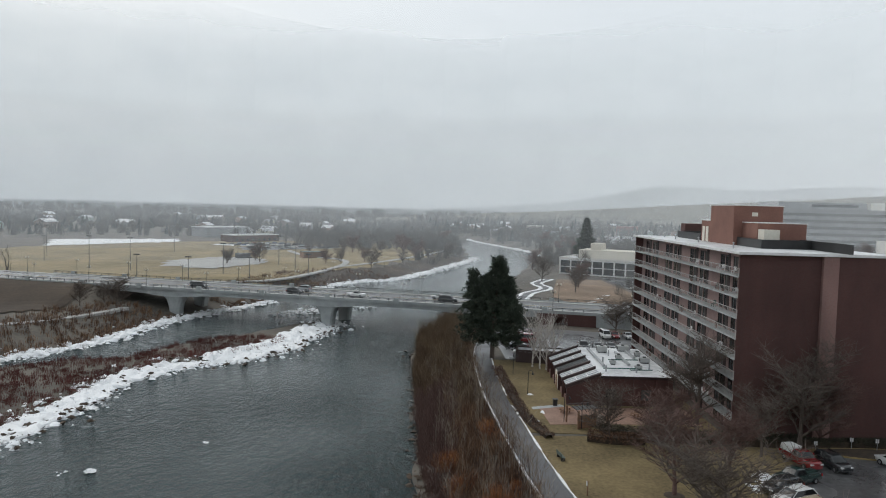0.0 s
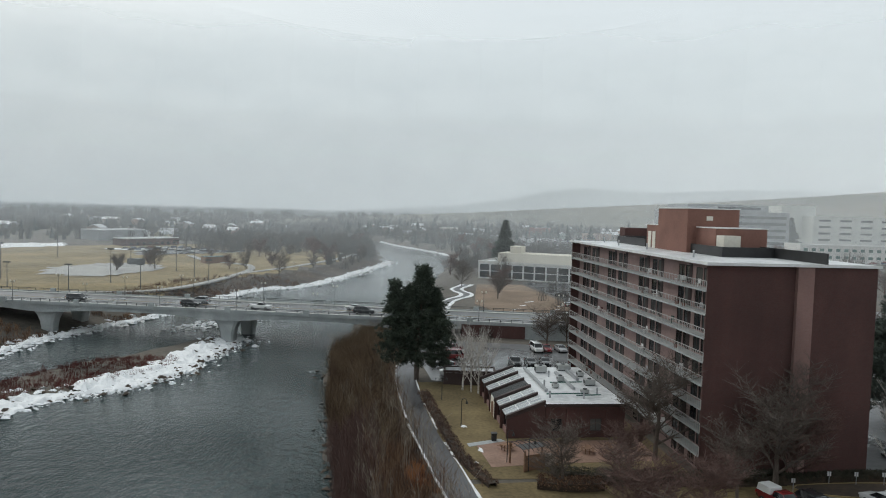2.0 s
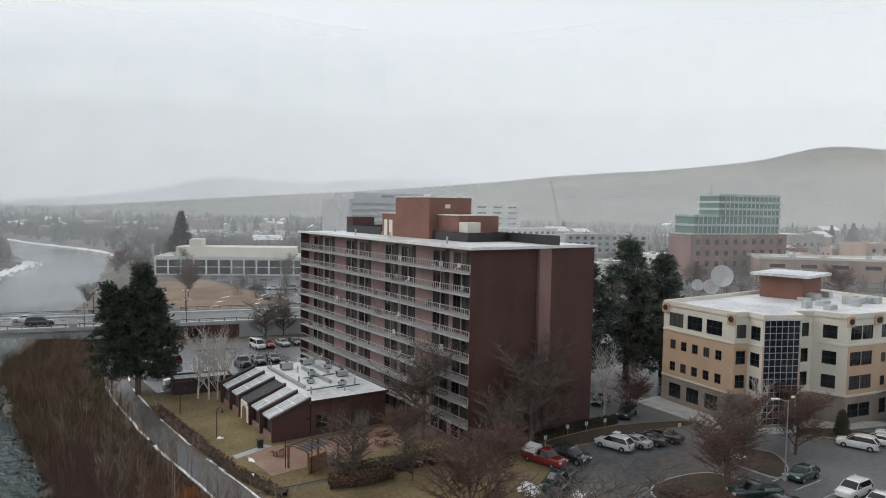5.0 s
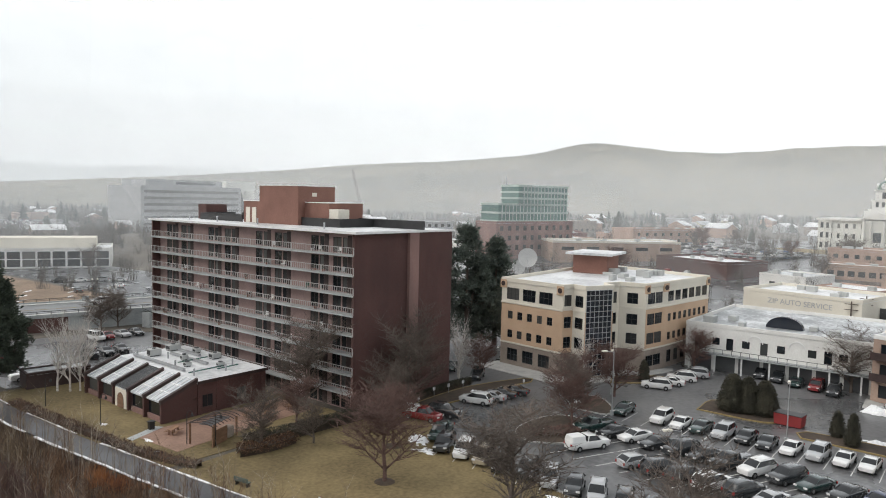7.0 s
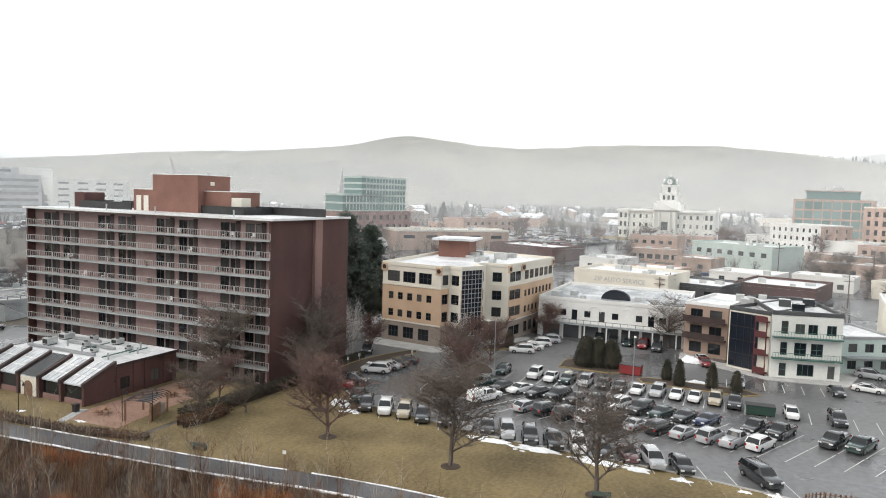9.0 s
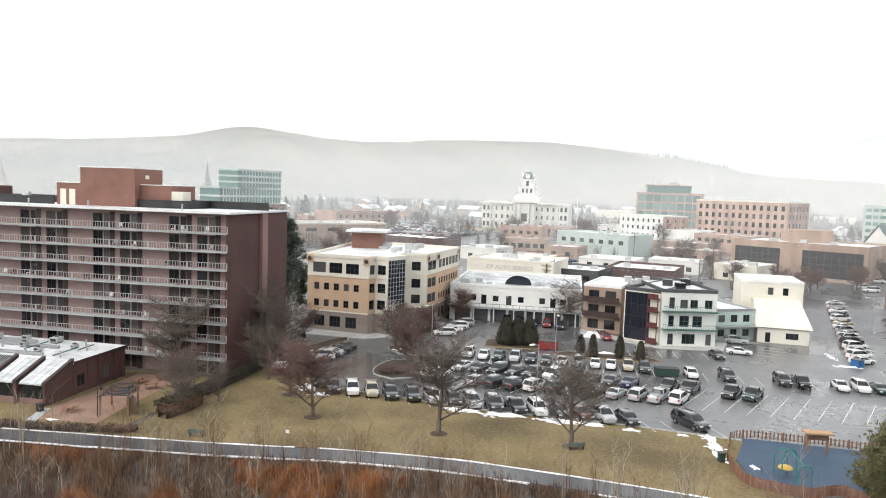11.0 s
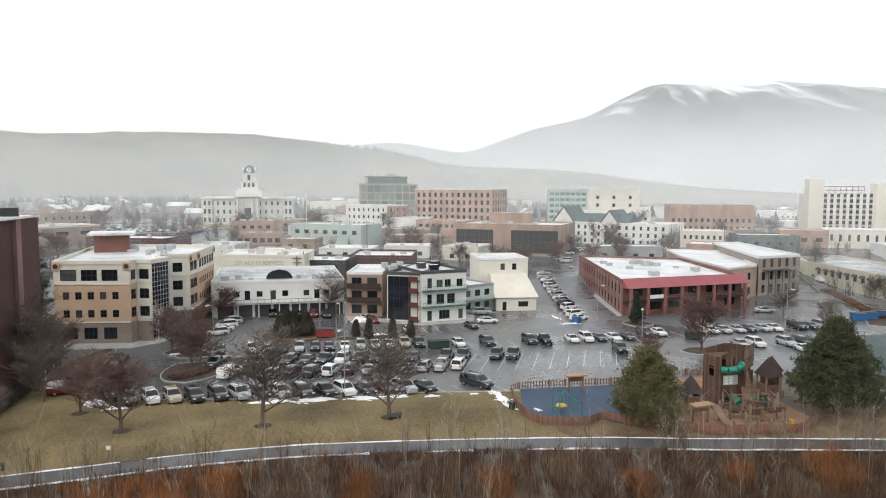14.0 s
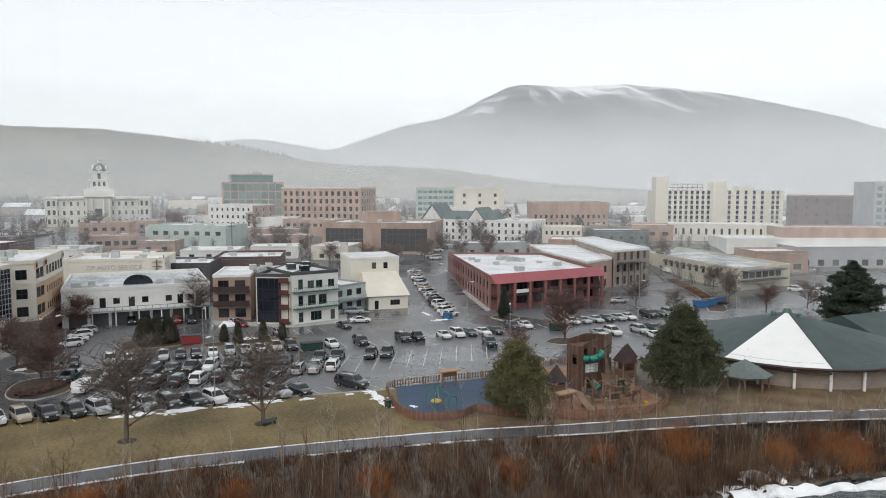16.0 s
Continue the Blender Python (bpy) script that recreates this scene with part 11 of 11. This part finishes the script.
# larger flat-roofed stores between them
for k in range(26):
    for _ in range(40):
        a, rr = radians(R3.uniform(-60, 88)), R3.uniform(440, 900)
        x, y = -40 + rr * math.cos(a), 50 + rr * math.sin(a)
        if free_spot(x, y, 20):
            w, d, h = R3.uniform(18, 42), R3.uniform(16, 30), R3.uniform(5, 9.5)
            plan = rect(x, y, w, d, R3.choice((-13, -13, 77)))
            L = math.hypot(plan[3][0] - plan[0][0], plan[3][1] - plan[0][1])
            wn_ = {3: [(u, 1.4, 2.2, 1.8, 1, 1) for u in row_of(L, max(2, int(L / 5)), 1, 1)]}
            building("flat_store", "flat-roofed store with a snowy roof", plan, h, M[R3.choice(("brick_light", "grey", "white", "brick_tan", "sandstone", "brick_red", "cream"))], M["roof_white"] if R3.random() < 0.7 else M["roof_grey"], wn_, 0.4, near=False, z0=float(land(x, y)))
            break

# woods
R4 = np.random.RandomState(12)


def wood_band(n, az, rad, tall, name, label, material, seed, per=9, thick=0.14, spread=3.0, bank=None):
    a, rr = np.radians(R4.uniform(*az, n)), np.sqrt(R4.uniform(rad[0] ** 2, rad[1] ** 2, n))
    x, y = -40 + rr * np.cos(a), 50 + rr * np.sin(a)
    ok = ~((x > west_bank(y) - 5) & (x < east_bank(y) + 5) & (y < 830))
    ok &= ~((x > -255) & (x < -20) & (y > 255) & (y < 560))
    for q in PLANS:
        if abs(q[0][0]) < 700:
            ok &= inside_distance(x, y, q) < -2.5
    x, y = x[ok], y[ok]
    return brush(name, np.c_[x, y, land(x, y)], R4.uniform(*tall, len(x)), per, spread, material, label, seed, thick, "woods", 2)


wood_band(620, (-48, 64), (190, 400), (4.5, 9), "street_trees", "leafless street and yard trees among the town roofs", M["far_wood"], 47, 22, 0.06, 2.6)
wood_band(1500, (-60, 60), (380, 800), (4, 9), "town_trees", "leafless trees between the distant houses", M["far_wood"], 41, 8, 0.13, 2.6)
wood_band(2600, (-62, 62), (800, 1250), (6, 12), "distant_woods", "grey leafless woods at the foot of the hills", M["far_wood"], 42, 11, 0.3, 4.0)
wood_band(1700, (60, 92), (330, 800), (5, 11), "riverside_woods", "leafless riverside woods beyond the bridge", M["far_wood"], 43, 14, 0.18, 3.0)
wood_band(3200, (62, 150), (560, 1250), (6, 13), "distant_woods", "grey leafless woods across the valley", M["far_wood"], 44, 12, 0.34, 4.0)
wood_band(3000, (58, 150), (1250, 2700), (12, 20), "distant_woods", "faint grey woods on the valley floor", M["far_wood"], 46, 8, 0.8, 9.0)
wood_band(420, (112, 150), (230, 420), (5, 10), "far_bank_woods", "leafless trees beside the far bridge approach", M["far_wood"], 45, 9, 0.12, 2.6)


def cone_wood(n, az, rad, tall, seed, label):
    """Far conifers: ragged stacked cones, joined into one wood."""
    r = np.random.RandomState(seed)
    V, F = [], []
    for _ in range(n):
        a, rr = radians(r.uniform(*az)), r.uniform(*rad)
        x, y = -40 + rr * math.cos(a), 50 + rr * math.sin(a)
        if west_bank(y) - 4 < x < east_bank(y) + 4 and y < 830:
            continue
        z, h = float(land(x, y)), r.uniform(*tall)
        w = h * r.uniform(0.26, 0.40)
        for k in range(5):
            o, z0, z1, q = len(V), z + h * (0.08 + 0.17 * k), z + h * (0.36 + 0.16 * k), w * (1 - 0.19 * k)
            for i in range(7):
                b = math.tau * i / 7 + k
                s = q * r.uniform(0.7, 1.25)
                V.append((x + s * math.cos(b), y + s * math.sin(b), z0 + r.uniform(-0.3, 0.3)))
            V.append((x, y, z1))
            F += [(o + i, o + (i + 1) % 7, o + 7) for i in range(7)]
    return tagged(new("distant_conifers", mesh_of("distant_conifers", V, F, M["far_pine"])), label, "woods", kind="stuff")


pt_ = np.c_[R4.uniform(-110, 8, 330), R4.uniform(470, 640, 330)]
pt_ = pt_[pt_[:, 0] < west_bank(pt_[:, 1]) - 4]
brush("park_grove", np.c_[pt_, land(pt_[:, 0], pt_[:, 1])], R4.uniform(8, 14, len(pt_)), 16, 4.0, M["far_wood"], "dense grove of leafless trees at the end of the park", 48, 0.11, "woods", 4)
cone_wood(820, (-60, 150), (560, 1200), (6, 13), 5, "dark conifers standing in the distant haze")
cone_wood(110, (55, 90), (700, 1100), (10, 17), 6, "tall dark conifers beyond the river bend")
# conifers along the ridge
V, F = [], []
for i in range(46):
    a = -3 - 8 * (i / 46) ** 0.8 + R3.uniform(-0.15, 0.15)
    R = 1885 + R3.uniform(-18, 12)
    e = float(np.interp(a, [-14.8, -12.3, -8.3, -4.2, -2.2, 3], [1.86, 2.15, 2.98, 3.55, 3.83, 4.3]))
    x, y, z = -40 + R * math.cos(radians(a)), 50 + R * math.sin(radians(a)), 26 + R * math.tan(radians(e)) - 3
    h = R3.uniform(10, 19)
    o = len(V)
    V += [(x + h * 0.2 * math.cos(k * 1.05), y + h * 0.2 * math.sin(k * 1.05), z) for k in range(6)] + [(x, y, z + h)]
    F += [(o + k, o + (k + 1) % 6, o + 6) for k in range(6)]
tagged(new("ridge_conifers", mesh_of("ridge_conifers", V, F, M["far_pine"])), "scattered conifers along the hill ridge", "woods", kind="stuff")


def far_cars(areas, label):
    """Very small parked cars in rows, two-tiered, as one mass."""
    V, F = [], []
    for x0, y0, nx, ny, dx, dy, yaw in areas:
        c, s = math.cos(radians(yaw)), math.sin(radians(yaw))
        for i in range(nx):
            for j in range(ny):
                if R3.random() < 0.25:
                    continue
                u, v = i * dx, j * dy + R3.uniform(-0.3, 0.3)
                zc = max(0.05, float(land(x0 + u * c - v * s, y0 + u * s + v * c)) + 0.1)
                for hx, hy, z0, z1 in ((2.3, 0.92, 0.25, 0.85), (1.3, 0.8, 0.85, 1.45)):
                    o = len(V)
                    for z, k in ((z0, 1.0), (z1, 0.9)):
                        for a, b in ((-1, -1), (1, -1), (1, 1), (-1, 1)):
                            px, py = u + a * hx * k, v + b * hy * k
                            wx_, wy_ = x0 + px * c - py * s, y0 + px * s + py * c
                            V.append((wx_, wy_, z + zc))
                    F += [(o, o + 1, o + 5, o + 4), (o + 1, o + 2, o + 6, o + 5), (o + 2, o + 3, o + 7, o + 6), (o + 3, o, o + 4, o + 7), (o + 4, o + 5, o + 6, o + 7)]
    m, n, l, b = mat_base("far_car_paint")
    g, ramp = n.new("ShaderNodeNewGeometry"), n.new("ShaderNodeValToRGB")
    ramp.color_ramp.interpolation = "CONSTANT"
    e = ramp.color_ramp.elements
    e[0].position, e[0].color = 0.0, (0.02, 0.022, 0.025, 1)
    e[1].position, e[1].color = 0.42, (0.30, 0.31, 0.32, 1)
    q = e.new(0.6)
    q.color = (0.66, 0.66, 0.65, 1)
    q = e.new(0.86)
    q.color = (0.20, 0.03, 0.03, 1)
    q = e.new(0.93)
    q.color = (0.03, 0.06, 0.14, 1)
    l.new(g.outputs["Random Per Island"], ramp.inputs[0])
    l.new(ramp.outputs[0], b.inputs["Base Color"])
    b.inputs["Roughness"].default_value = 0.35
    return tagged(new("distant_cars", mesh_of("distant_cars", V, F, m)), label, "cars", kind="stuff")


draped("far_lot", FAR_LOT, 0.3, M["road"], "wide wet parking lot beyond the river bend", "parking lot", 8.0)
far_cars([(122, 592, 12, 58, 7.4, 3.1, -14), (250, 104, 7, 17, 7.5, 2.9, -15), (290, 156, 7, 15, 7.5, 2.9, -15), (190, 104, 12, 2, 6.2, 7, 4), (130, 232, 9, 8, 6.2, 3.4, 28), (165, 300, 10, 12, 6.4, 3.2, 28), (240, 330, 8, 12, 6.4, 3.2, -12), (-120, 440, 8, 5, 5.2, 9, 42),
          (196, -70, 8, 2, 5.6, 7, -62), (232, -120, 8, 2, 5.6, 7, -62), (196, 60, 8, 2, 5.6, 8, -82), (118, -128, 2, 6, 6, 4, -20), (176, 116, 10, 2, 5.6, 5, -2)], "rows of small parked cars in distant lots")
# streets of the town
for i, pts in enumerate(([(112, -22), (150, -32), (250, -58), (420, -104)], [(150, 70), (156, 20), (166, -30), (172, -60), (158, -150), (128, -240)], [(120, 96), (170, 100), (250, 108), (420, 100), (640, 90)], [(180, 104), (186, 20), (206, -80)], [(170, 104), (270, 140), (400, 200)])):
    bm = ribbon(bmesh.new(), smooth_line(list(pts), 6), 6.0, 0.1, 0.5, drape=True)
    tagged(part("road", bm, M["road"]), "wet grey town street", "road", kind="structure")
sheet("court_lot", [nearer(*p) for p in ((380, 120), (470, 98), (560, 260), (440, 290), (390, 210))], UPPER + 0.09, M["road"], "wet parking lot beside the courthouse", "parking lot")
sheet("court_lawn", [nearer(*p) for p in ((470, 62), (505, 54), (532, 116), (520, 150), (486, 122))], UPPER + 0.12, M["field"], "pale winter lawn before the courthouse", "lawn")
